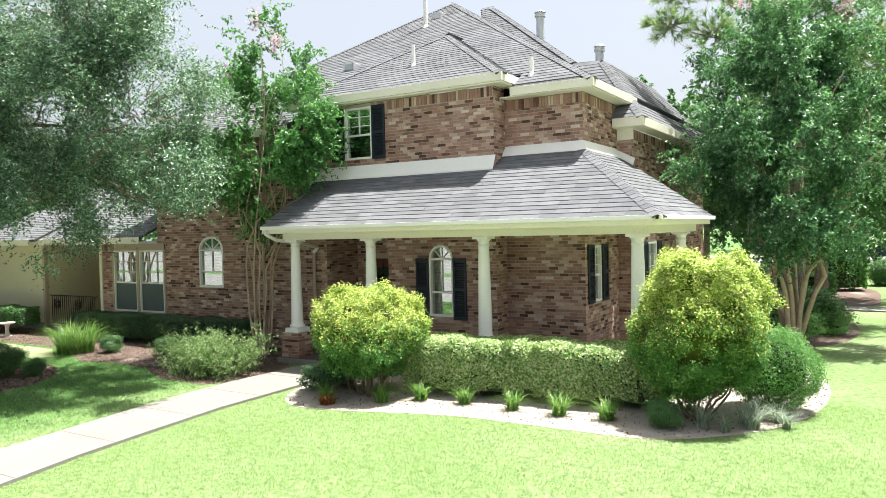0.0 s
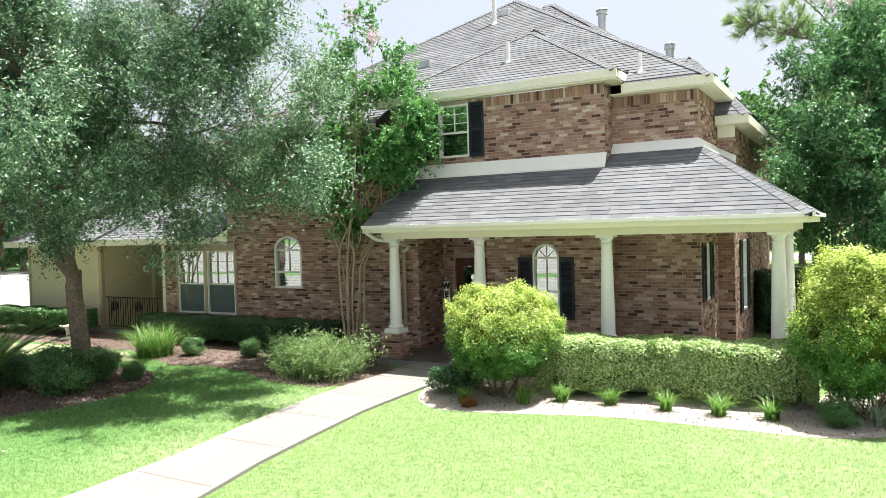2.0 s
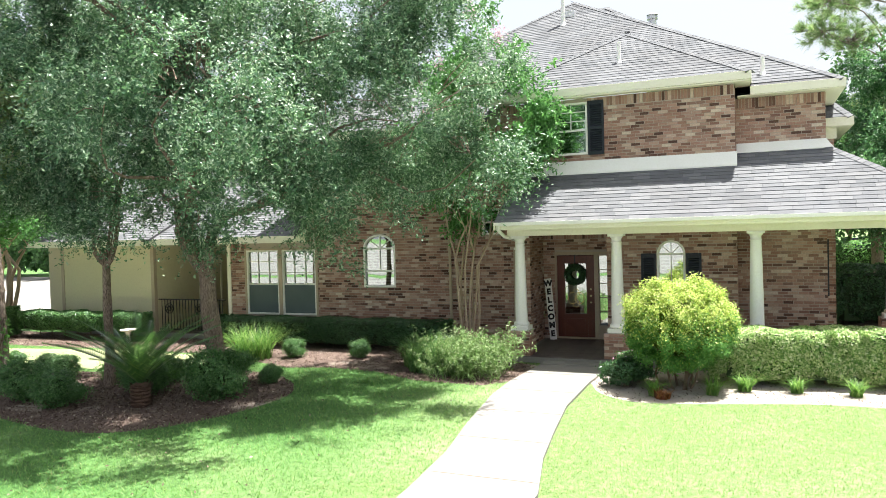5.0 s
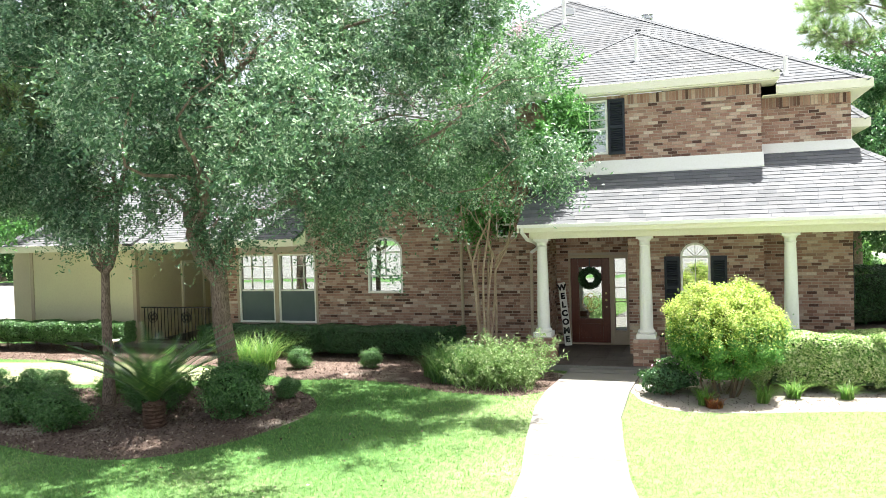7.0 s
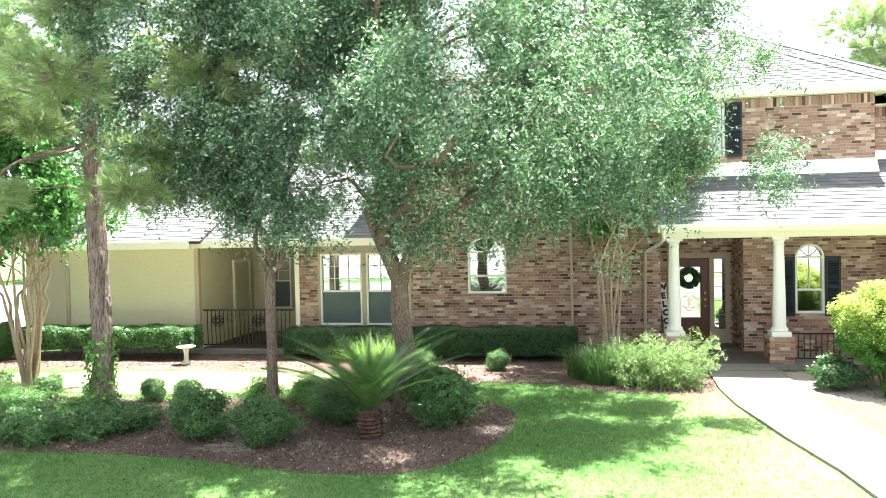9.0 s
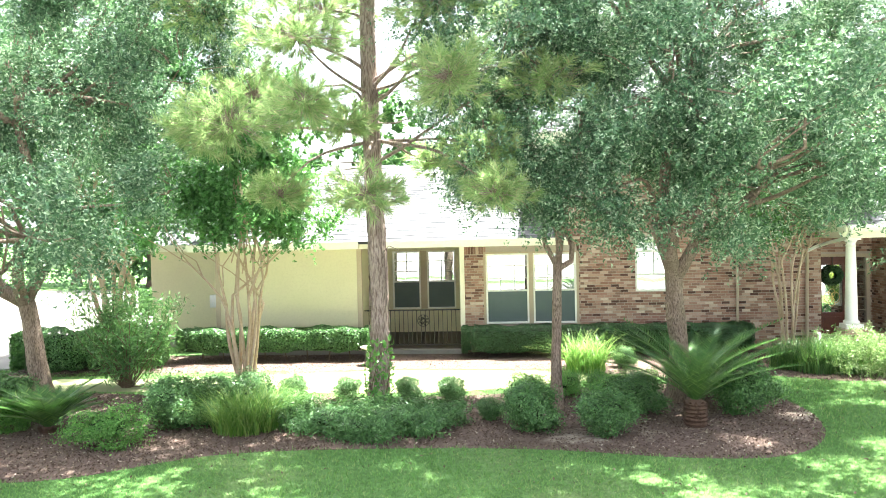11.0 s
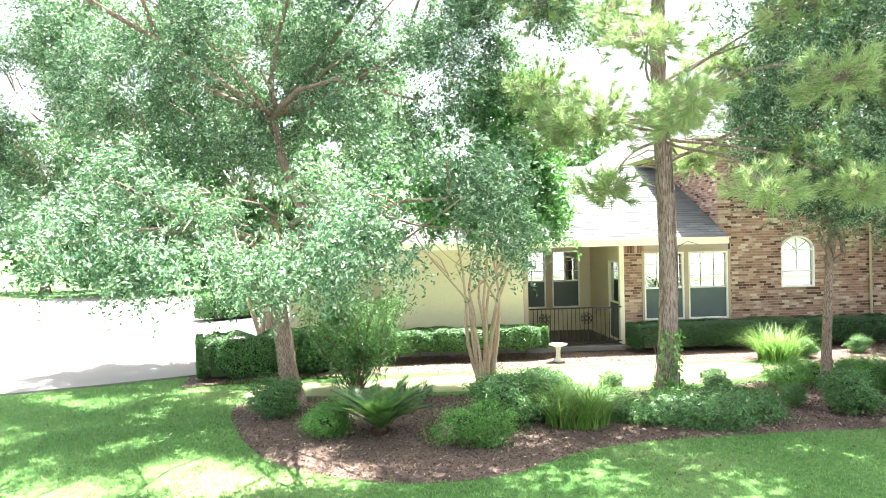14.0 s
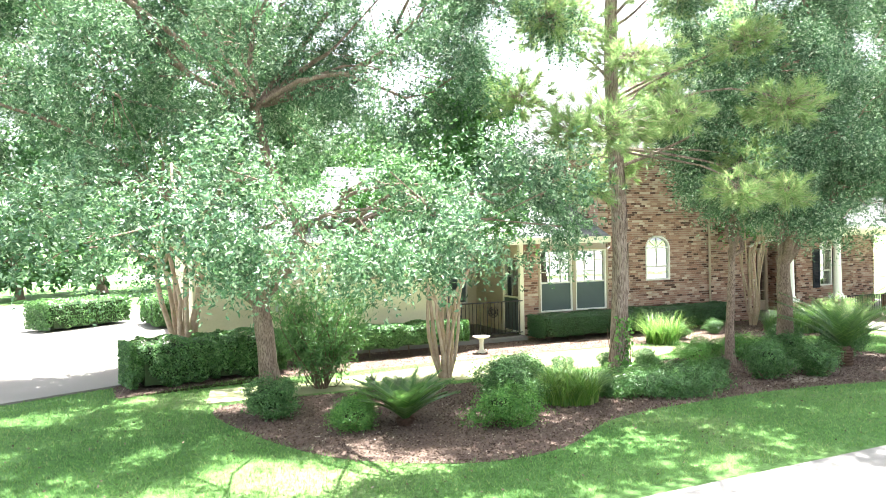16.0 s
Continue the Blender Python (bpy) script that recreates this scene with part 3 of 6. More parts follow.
def window(x, y, rz, w, z0, z1, rise=0.0, grid=(2, 3), blinds=True, screen=False, mullion=False, casing=M_WHITE, label="white-framed sash window", room=True):
    """A sash window in an opening of width w; its outside looks along -y before the turn rz."""
    b = 0.045
    zt = z1
    rows = [(0, b, -0.012, 0.1, z0, zt), (w - b, w, -0.012, 0.1, z0, zt), (b, w - b, -0.03, 0.1, z0, z0 + b)]
    zm = z0 + (z1 - z0) * (0.47 if not rise else 0.42)
    rows += [(b, w - b, 0.02, 0.085, zm - 0.022, zm + 0.022)]
    if not rise:
        rows.append((b, w - b, -0.012, 0.1, zt - b, zt))
    else:
        rows.append((b, w - b, 0.0, 0.085, zt - 0.025, zt + 0.02))
    bm = boxes(*rows, bevel=0.004)
    if rise:
        half, k = w / 2, 18
        ring = []
        for i in range(k + 1):
            a = math.pi * i / k
            ring.append([bm.verts.new((half + (half - d) * math.cos(a), yy, zt + (rise - d) * math.sin(a))) for d, yy in ((0, -0.012), (b, -0.012), (b, 0.1), (0, 0.1))])
        for p, q in zip(ring, ring[1:]):
            for i in range(4):
                j = (i + 1) % 4
                bm.faces.new((p[i], q[i], q[j], p[j]))
    win = set_at(part("window", bm, casing, house, label), pose(x, y, 0, 0, 0, rz))
    mb = bmesh.new()
    nx, nz = grid
    for i in range(1, nx):
        box(mb, w * i / nx - 0.008, w * i / nx + 0.008, 0.035, 0.06, zm, zt)
    for i in range(1, nz):
        zz = zm + (zt - zm) * i / nz
        box(mb, b, w - b, 0.036, 0.059, zz - 0.008, zz + 0.008)
    if rise:
        for a in (45, 90, 135):
            c, s = math.cos(radians(a)), math.sin(radians(a))
            n = Vector((-s, 0, c)) * 0.008
            p, q = Vector((w / 2, 0.04, zt)), Vector((w / 2 + (w / 2 - b) * c, 0.04, zt + (rise - b) * s))
            v = [mb.verts.new(e) for e in (p - n, p + n, q + n, q - n)]
            mb.faces.new(v)
            v = [mb.verts.new(e + Vector((0, 0.02, 0))) for e in (p - n, p + n, q + n, q - n)]
            mb.faces.new(v)
    part("muntins", mb, casing, win)
    part("pane", boxes((b, w - b, 0.062, 0.066, z0 + b, zt)), M_GLASS, win)
    if rise:
        mb = bmesh.new()
        for yy in (0.062, 0.066):
            mb.faces.new([mb.verts.new((w / 2 + (w / 2 - b) * math.cos(math.pi * i / 18), yy, zt + (rise - b) * math.sin(math.pi * i / 18))) for i in range(19)])
        part("arched_pane", mb, M_GLASS, win)
    if screen:
        part("insect_screen", boxes((b, w - b, 0.03, 0.036, z0 + b, zm - 0.02)), M_SCREEN, win, "grey-green insect screen over the lower sash")
    if blinds:
        louvres(win, b + 0.02, w / 2 - 0.015, z0 + b, zt - 0.02)
        louvres(win, w / 2 + 0.015, w - b - 0.02, z0 + b, zt - 0.02)
        part("shutter_stile", boxes((w / 2 - 0.014, w / 2 + 0.014, 0.09, 0.125, z0 + b, zt), (b, b + 0.03, 0.09, 0.125, z0 + b, zt), (w - b - 0.03, w - b, 0.09, 0.125, z0 + b, zt)), M_BLIND, win)
    # near-black backing replaces the unlit room behind the glass
    if not room:
        part("unlit_room_box", boxes((0.0, w, 0.16, 0.18, z0, zt)), M_DARK, win)
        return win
    part("unlit_room_box", boxes((0.002, w - 0.002, 0.6, 0.65, z0, zt + rise), (-0.25, 0.0, 0.205, 0.65, z0, zt + rise), (w, w + 0.25, 0.205, 0.65, z0, zt + rise), (-0.1, w + 0.1, 0.205, 0.65, z0 - 0.05, z0), (-0.1, w + 0.1, 0.205, 0.65, zt + rise, zt + rise + 0.05)), M_DARK, win)
    return win


def house_shutter(x, y, rz, w, z0, z1):
    bm = boxes((0, 0.05, -0.04, -0.007, z0, z1), (w - 0.05, w, -0.04, -0.007, z0, z1), (0.05, w - 0.05, -0.04, -0.007, z0, z0 + 0.07),
               (0.05, w - 0.05, -0.04, -0.007, z1 - 0.07, z1), (0.05, w - 0.05, -0.04, -0.007, (z0 + z1) / 2 - 0.035, (z0 + z1) / 2 + 0.035), (0.05, w - 0.05, -0.012, -0.008, z0, z1), bevel=0.004)
    sh = set_at(part("shutter", bm, M_SHUTTER, house, "dark navy louvred shutter"), pose(x, y, 0, 0, 0, rz))
    z = z0 + 0.1
    while z < z1 - 0.08:
        part("louvre", boxes((0.05, w - 0.05, -0.02, 0.02, -0.004, 0.004)), M_SHUTTER, sh).matrix_local = pose(0, -0.024, z, 40)
        z += 0.05
    return sh


# wing: pair of large sash windows with a tan post between
window(-20.90, Y, 0, 1.07, 0.70, 2.46, grid=(3, 3), blinds=False, screen=True)
window(-19.72, Y, 0, 1.07, 0.70, 2.46, grid=(3, 3), blinds=False, screen=True)
part("window_post", boxes((-19.83, -19.72, Y - 0.03, Y + 0.1, 0.70, 2.46), bevel=0.006), M_TAN, house, "tan painted post between two windows")
boards("window_trim", M_TAN, house, [(-20.96, -20.90, Y - 0.025, Y + 0.1, 0.66, 2.5), (-18.65, -18.59, Y - 0.025, Y + 0.1, 0.66, 2.5), (-20.9, -18.65, Y - 0.02, Y + 0.1, 2.46, 2.5)], "")
window(-17.20, Y, 0, 0.92, 1.46, 2.45, 0.36, grid=(2, 1), label="white arched window with louvred blinds inside")
window(-13.92, Y, 0, 0.44, 2.74, 3.36, grid=(2, 2), blinds=False)
window(-9.89, Y, 0, 0.60, 0.98, 2.22, 0.30, grid=(2, 1), label="white arched window with fan muntins and louvred blinds")
house_shutter(-10.22, Y, 0, 0.32, 0.92, 2.24)
house_shutter(-9.28, Y, 0, 0.32, 0.92, 2.24)
window(-12.12, Y, 0, 0.78, 4.50, 5.68, grid=(2, 3), label="white-framed upstairs sash window with blinds")
house_shutter(-12.49, Y, 0, 0.36, 4.48, 5.69)
house_shutter(-11.33, Y, 0, 0.36, 4.48, 5.69)
window(-6.53, 15.15, 90, 0.44, 1.3, 2.45)
house_shutter(-6.53, 14.76, 90, 0.36, 1.28, 2.47)
house_shutter(-6.53, 15.62, 90, 0.36, 1.28, 2.47)
house_shutter(-6.19, 17.46, 90, 0.36, 0.78, 2.47)
house_shutter(-6.19, 18.69, 90, 0.36, 0.78, 2.47)
window(-6.19, 17.85, 90, 0.8, 0.8, 2.45, grid=(2, 3))

# front door with its frame, sidelight and furniture
yd = 15.34
part("door_frame", boxes((-12.47, -12.425, yd - 0.03, yd + 0.12, 0.13, 2.25), (-11.50, -11.39, yd - 0.03, yd + 0.12, 0.13, 2.25), (-11.13, -11.03, yd - 0.03, yd + 0.12, 0.13, 2.25),
                         (-12.43, -11.50, yd - 0.03, yd + 0.12, 2.18, 2.25), (-11.39, -11.13, yd - 0.03, yd + 0.12, 2.16, 2.25), (-11.39, -11.13, yd - 0.02, yd + 0.12, 0.13, 0.46), (-12.43, -11.50, yd - 0.06, yd + 0.12, 0.13, 0.16), bevel=0.006), M_TAN, house, "tan painted door frame with a sidelight")
door = part("door", boxes((-12.42, -12.25, yd + 0.02, yd + 0.065, 0.165, 2.17), (-11.68, -11.51, yd + 0.02, yd + 0.065, 0.165, 2.17), (-12.25, -11.68, yd + 0.02, yd + 0.065, 1.99, 2.17), (-12.25, -11.68, yd + 0.02, yd + 0.065, 0.165, 0.72),
                       (-12.19, -11.74, yd + 0.008, yd + 0.025, 0.28, 0.62), bevel=0.008), M_DOOR, house, "closed mahogany front door with a glazed panel")
part("door_pane", boxes((-12.25, -11.68, yd + 0.04, yd + 0.046, 0.72, 1.99)), M_GLASS, door)
part("glazing_bead", boxes((-12.25, -12.23, yd + 0.012, yd + 0.04, 0.72, 1.99), (-11.70, -11.68, yd + 0.012, yd + 0.04, 0.72, 1.99), (-12.23, -11.70, yd + 0.012, yd + 0.04, 0.72, 0.74), (-12.23, -11.70, yd + 0.012, yd + 0.04, 1.97, 1.99), bevel=0.003), M_DOOR, door)
lead = bmesh.new()
for cx, cz, r in ((-12.05, 1.12, 0.11), (-11.88, 1.12, 0.11), (-11.965, 1.0, 0.08), (-11.965, 1.24, 0.08)):
    ring = [[lead.verts.new((cx + rr * math.cos(a), yd + 0.036, cz + rr * 1.3 * math.sin(a))) for rr in (r - 0.006, r + 0.006)] for a in [2 * math.pi * i / 20 for i in range(20)]]
    for i in range(20):
        p, q = ring[i], ring[(i + 1) % 20]
        lead.faces.new((p[0], p[1], q[1], q[0]))
part("leaded_pattern", lead, M_BRASS, door)
for zz, rr in ((1.18, 0.028), (1.34, 0.025), (1.02, 0.02)):
    part("door_handle" if zz == 1.18 else "deadbolt", lathe([(0.008, 0), (rr, 0.005), (rr, 0.02), (rr * 0.6, 0.035)], 14), M_BRASS, door).matrix_local = pose(-11.595, yd + 0.02, zz, 90)
part("sidelight_pane", boxes((-11.39, -11.13, yd + 0.04, yd + 0.046, 0.46, 2.16)), M_GLASS, house)
boards("sidelight_muntin", M_TAN, house, [(-11.39, -11.13, yd + 0.02, yd + 0.04, z - 0.008, z + 0.008) for z in (0.8, 1.14, 1.48, 1.82)], "")
# near-black boxes replace the unlit hall behind the door
part("unlit_hall_box", boxes((-12.72, -11.0, yd + 0.9, yd + 0.95, 0, 2.5), (-12.74, -12.72, yd + 0.2, yd + 0.95, 0, 2.5), (-11.0, -10.98, yd + 0.2, yd + 0.95, 0, 2.5)), M_DARK, house)

# ---- porch ----
porch = part("porch_slab", boxes((-12.95, -4.55, 12.62, 14.14, 0.0, 0.115), (-12.75, -10.98, 14.14, 15.33, 0.0, 0.115), (-8.2, -4.55, 14.14, 14.64, 0.0, 0.115), (-6.5, -4.55, 14.64, 17.6, 0.0, 0.115)), M_CONCRETE, house)
for ix in range(8):
    for iy in range(9):
        x0, y0 = -12.93 + ix * 0.3, 12.64 + iy * 0.3
        if (x0 > -10.98 - 0.3 or x0 < -12.76) and iy > 4:
            continue
        part("floor_tile", boxes((x0, x0 + 0.292, y0, min(y0 + 0.292, 15.3), 0.115, 0.128 + R.uniform(0, 0.003))), M_PORCH, porch)
part("porch_step", boxes((-12.05, -10.72, 12.28, 12.62, 0.0, 0.06), bevel=0.01), M_CONCRETE, house)


def column(x, y, z0=0.66, z1=2.70):
    h = z1 - z0
    prof = [(0.135, z0 + 0.09), (0.165, z0 + 0.1), (0.172, z0 + 0.13), (0.165, z0 + 0.16), (0.14, z0 + 0.175), (0.132, z0 + 0.2), (0.13, z0 + 0.5), (0.124, z0 + 0.4 * h), (0.11, z0 + 0.75 * h), (0.1, z1 - 0.2),
            (0.102, z1 - 0.185), (0.112, z1 - 0.18), (0.112, z1 - 0.165), (0.1, z1 - 0.16), (0.1, z1 - 0.1), (0.125, z1 - 0.07), (0.14, z1 - 0.045)]
    col = part("column", lathe(prof, 28, (x, y)), M_WHITE, house, "white tapered round porch column", True)
    part("plinth", boxes((x - 0.19, x + 0.19, y - 0.19, y + 0.19, z0, z0 + 0.095), bevel=0.008), M_WHITE, col)
    part("capital", boxes((x - 0.16, x + 0.16, y - 0.16, y + 0.16, z1 - 0.05, z1), bevel=0.006), M_WHITE, col)


def pier(x, y, h=0.66, w=0.25):
    p = part("pier", boxes((x - w + 0.012, x + w - 0.012, y - w + 0.012, y + w - 0.012, 0.0, h)), M_MORTAR, house, "brick pier below a porch column")
    rows = []
    k = 0
    z = 0.0
    while z < h - 0.03:
        zb = min(z + COURSE - JOINT, h + 0.004)
        for side in range(4):
            t = -w + (0.1 if k % 2 else 0.0)
            segs = [(-w, -w + 0.098)] if k % 2 else []
            while t < w - 0.02:
                segs.append((t, min(t + LONG - JOINT, w)))
                t += LONG
            for a, b in segs:
                d = R.uniform(0, 0.005)
                V = BOX @ np.diag([b - a, 0.02 + d, zb - z]) + np.array([a, -w - d, z])
                c, s = ((1, 0), (0, 1), (-1, 0), (0, -1))[side]
                V = np.stack([V[:, 0] * c - V[:, 1] * s + x, V[:, 0] * s + V[:, 1] * c + y, V[:, 2]], 1)
                rows.append(V)
        z, k = z + COURSE, k + 1
    for v in rows:
        nppart("brick", v, BOXF, M_BRICK_ONE, p)


for cx, cy in ((-12.62, 12.93), (-10.54, 12.93), (-7.89, 12.93), (-4.97, 12.93), (-5.1, 16.5)):
    pier(cx, cy)
    column(cx, cy)

# beams, ceiling and eaves of the porch
part("porch_beam", boxes((-12.86, -4.75, 12.79, 13.07, 2.70, 2.93), bevel=0.006), M_TRIM, house, "cream porch beam above the columns")
part("porch_beam", boxes((-5.22, -4.82, 13.07, 16.66, 2.70, 2.93), bevel=0.006), M_TRIM, house)
part("porch_beam", boxes((-12.80, -12.58, 13.07, 14.14, 2.70, 2.93), bevel=0.006), M_TRIM, house)
boards("porch_ceiling", M_TRIM, house, [(-12.95, -4.6, 12.45, 14.14, 2.93, 2.97), (-12.75, -10.98, 14.14, 15.33, 2.78, 2.82), (-8.24, -6.52, 14.14, 14.64, 2.93, 2.97), (-6.52, -4.6, 14.14, 16.7, 2.93, 2.97)], "cream boarded porch ceiling")
boards("fascia", M_TRIM, house, [(-12.95, -4.49, 12.34, 12.37, 2.84, 3.0), (-4.52, -4.49, 12.37, 16.4, 2.84, 3.0)], "")
boards("gutter", M_WHITE, house, [(-12.98, -4.42, 12.23, 12.335, 2.93, 3.0), (-4.485, -4.38, 12.23, 16.4, 2.93, 3.0)], "white metal eaves gutter")
# shed roof over the porch, hipped round the corner
EZ, ER, EYS = 2.99, -4.42, 12.26
SL = 0.60
shingles(house, [(-12.98, EYS, EZ), (ER, EYS, EZ), (-6.53, EYS + 2.36, EZ + SL * 2.36), (-8.25, EYS + 2.36, EZ + SL * 2.36), (-8.25, 14.12, EZ + SL * 1.86), (-12.98, 14.12, EZ + SL * 1.86)], single=300)
shingles(house, [(ER, EYS, EZ), (ER, 16.4, EZ), (-6.19, 16.74, EZ + SL * 1.98), (-6.53, 16.74, EZ + SL * 2.36), (-6.53, EYS + 2.36, EZ + SL * 2.36)])
hip_caps(house, (ER, EYS, EZ), (-6.53, EYS + 2.36, EZ + SL * 2.36))
part("rake_board", boxes((-13.0, -12.96, 12.3, 14.12, 2.84, 2.98)), M_TRIM, house)
bm = bmesh.new()
for xx in (-12.985, -12.965):
    bm.faces.new([bm.verts.new(p) for p in ((xx, 12.3, 2.96), (xx, 14.13, 2.96), (xx, 14.13, EZ + SL * 1.86 - 0.07), (xx, 12.3, 2.97))])
part("gable_end", bm, M_TRIM, house)


def flashing(pts, label=""):
    """A sloped board that covers the joint of roof and wall: foot and head points in pairs."""
    bm = bmesh.new()
    rows = []
    for (x, y, z), (u, v, w) in pts:
        rows.append([bm.verts.new(c) for c in ((x, y, z), (x, y, z + 0.03), (u, v, w), (u, v, w - 0.03))])
    for p, q in zip(rows, rows[1:]):
        for i in range(4):
            j = (i + 1) % 4
            bm.faces.new((p[i], p[j], q[j], q[i]))
    bm.faces.new(rows[0])
    bm.faces.new(rows[-1][::-1])
    bmesh.ops.recalc_face_normals(bm, faces=bm.faces)
    part("flashing_board", bm, M_WHITE, house, label)


flashing([((-12.98, 14.0, 4.045), (-12.98, 14.143, 4.36)), ((-8.22, 14.0, 4.045), (-8.22, 14.143, 4.36))], "white sloped board where porch roof meets wall")
flashing([((-8.24, 14.49, 4.335), (-8.24, 14.643, 4.56)), ((-6.40, 14.49, 4.335), (-6.525, 14.643, 4.56)), ((-6.40, 16.62, 4.335), (-6.525, 16.735, 4.56))])
flashing([((-6.42, 16.60, 4.335), (-6.5, 16.735, 4.53)), ((-6.12, 16.60, 4.155), (-6.12, 16.735, 4.33))])
v, fq = tube([(-12.9, 12.29, 2.94), (-12.9, 12.31, 2.84), (-12.86, 12.6, 2.7), (-12.84, 13.3, 2.62), (-12.9, 14.0, 2.5), (-13.1, 14.09, 2.38)], [0.04] * 6, 8)
nppart("downspout", v, fq, M_WHITE, house, "white downspout elbow bent back to the wall", smooth=True)
v, fq = tube([(-13.1, 14.09, 2.38), (-13.12, 14.1, 0.1)], [0.038] * 2, 8)
nppart("downspout", v, fq, M_TAN, house, "tan downspout on the brick wall")
v, fq = tube([(-14.76, 14.09, 5.4), (-14.76, 14.09, 0.1)], [0.035] * 2, 8)
nppart("downspout", v, fq, M_TAN, house, "tan downspout on the brick wall")
# iron rails between the columns


def rail(x0, x1, y, z0, z1, name="railing", label="black iron porch railing", step=0.11):
    r = part(name, boxes((x0, x1, y - 0.02, y + 0.02, z1 - 0.03, z1), (x0, x1, y - 0.015, y + 0.015, z0, z0 + 0.025), bevel=0.004), M_BLACK, house, label)
    n = int((x1 - x0) / step)
    for i in range(1, n):
        x = x0 + (x1 - x0) * i / n
        part("baluster", boxes((x - 0.008, x + 0.008, y - 0.008, y + 0.008, z0 + 0.025, z1 - 0.03)), M_BLACK, r)
    return r


rail(-10.29, -8.14, 12.93, 0.18, 0.72)
rail(-7.64, -5.22, 12.93, 0.18, 0.72)

# ---- upper roofs ----
RZ = 0.648
EY, EU = 14.33, 5.70
px, py = -13.1, 21.0
pz = EU + RZ * (py - EY)
LX, LY, LZ = -19.6, 13.94, EU - RZ * 0.39
NZ = EU + RZ * 0.57
# main hip: front, right side, left side
shingles(house, [(LX, LY, LZ), (-13.7, LY, LZ), (-13.7, 14.9, NZ), (-7.94, 14.9, NZ), (-7.94, EY, EU), (-6.2, EY, EU), (px, py, pz)])
shingles(house, [(-6.2, EY, EU), (-6.2, 27.7, EU), (px, py, pz)])
shingles(house, [(LX, 27.7, LZ), (LX, LY, LZ), (px, py, pz)])
hip_caps(house, (-6.2, EY, EU), (px, py, pz))
hip_caps(house, (LX, LY, LZ), (px, py, pz))
# hipped front over the upstairs window
ax, ay, HX, HY, HZ = -10.82, 16.75, 2.88, 13.92, 5.96
az = HZ + 0.632 * (ay - HY)
back = EY + (az - EU) / RZ
side = EY + (HZ - EU) / RZ
shingles(house, [(ax - HX, HY, HZ), (ax + HX, HY, HZ), (ax, ay, az)])
shingles(house, [(ax + HX, HY, HZ), (ax + HX, side, HZ), (ax, back, az), (ax, ay, az)])
shingles(house, [(ax - HX, side, HZ), (ax - HX, HY, HZ), (ax, ay, az), (ax, back, az)])
hip_caps(house, (ax + HX, HY, HZ), (ax, ay, az))
hip_caps(house, (ax - HX, HY, HZ), (ax, ay, az))
boards("eaves_board", M_TRIM, house, [(-13.72, -7.92, 13.89, 13.92, 5.80, 5.97), (-7.95, -7.92, 13.92, 14.72, 5.80, 5.97), (-13.7, -7.95, 13.92, 14.145, 5.765, 5.80), (-8.25, -7.95, 14.145, 14.65, 5.765, 5.80)], "cream fascia and soffit")
boards("eaves_board", M_TRIM, house, [(-7.95, -6.18, 14.30, 14.33, 5.54, 5.71), (-6.21, -6.18, 14.33, 17.2, 5.54, 5.71), (-8.2, -6.21, 14.33, 14.645, 5.52, 5.54), (-6.52, -6.21, 14.645, 17.2, 5.52, 5.54)], "")
boards("eaves_board", M_TRIM, house, [(LX, -13.72, 13.92, 13.95, 5.25, 5.45), (LX - 0.02, LX + 0.01, 13.95, 22.0, 5.25, 5.45), (LX + 0.01, -13.7, 13.95, 14.15, 5.31, 5.34), (LX + 0.01, -18.9, 14.15, 22.0, 5.31, 5.34)], "")
# lower roof on the right-hand side, and the rear slope seen over the hip
shingles(house, [(-9.5, 16.4, 5.18), (-5.84, 16.4, 5.18), (-7.4, 18.46, 6.97), (-8.15, 18.5, 7.005), (-12.2, 21.9, 9.96), (-12.6, 21.9, 9.96)])
shingles(house, [(-5.84, 16.4, 5.18), (-5.84, 25.0, 5.18), (-7.4, 23.0, 6.97), (-7.4, 18.46, 6.97)])
hip_caps(house, (-5.84, 16.4, 5.18), (-7.4, 18.46, 6.97))
hip_caps(house, (-8.15, 18.52, 7.02), (-12.2, 21.92, 9.97))
boards("eaves_board", M_TRIM, house, [(-6.50, -5.82, 16.37, 16.40, 4.99, 5.18), (-5.85, -5.82, 16.40, 25.0, 4.99, 5.18), (-6.52, -5.85, 16.40, 16.74, 4.985, 5.01), (-6.19, -5.85, 16.74, 25, 4.985, 5.01), (-6.50, -6.14, 16.70, 16.745, 4.74, 4.985)], "")

# wing roofs
shingles(house, [(-24.55, 13.55, 2.83), (-18.9, 13.55, 2.83), (-18.9, 18.4, 5.1), (-24.55, 18.4, 5.1)])
shingles(house, [(-28.3, 13.4, 2.83), (-23.7, 13.4, 2.83), (-23.7, 18.4, 5.14), (-26.0, 18.4, 5.14)])
shingles(house, [(-30.7, 14.9, 2.83), (-27.7, 14.9, 2.83), (-26.0, 18.4, 4.4), (-28.6, 18.4, 4.4)])
boards("eaves_board", M_TRIM, house, [(-24.1, -18.9, 13.53, 13.56, 2.66, 2.84), (-24.0, -18.9, 13.56, 14.14, 2.66, 2.69)], "")
boards("eaves_board", M_TRIM, house, [(-28.3, -24.0, 13.38, 13.41, 2.66, 2.84), (-28.2, -24.0, 13.41, 13.9, 2.66, 2.69), (-24.02, -23.99, 13.41, 13.56, 2.66, 2.84), (-24.0, -21.5, 14.14, 17.11, 2.66, 2.69)], "")
boards("eaves_board", M_TRIM, house, [(-30.7, -28.2, 14.88, 14.91, 2.66, 2.84), (-30.7, -28.2, 14.91, 15.4, 2.66, 2.69)], "")


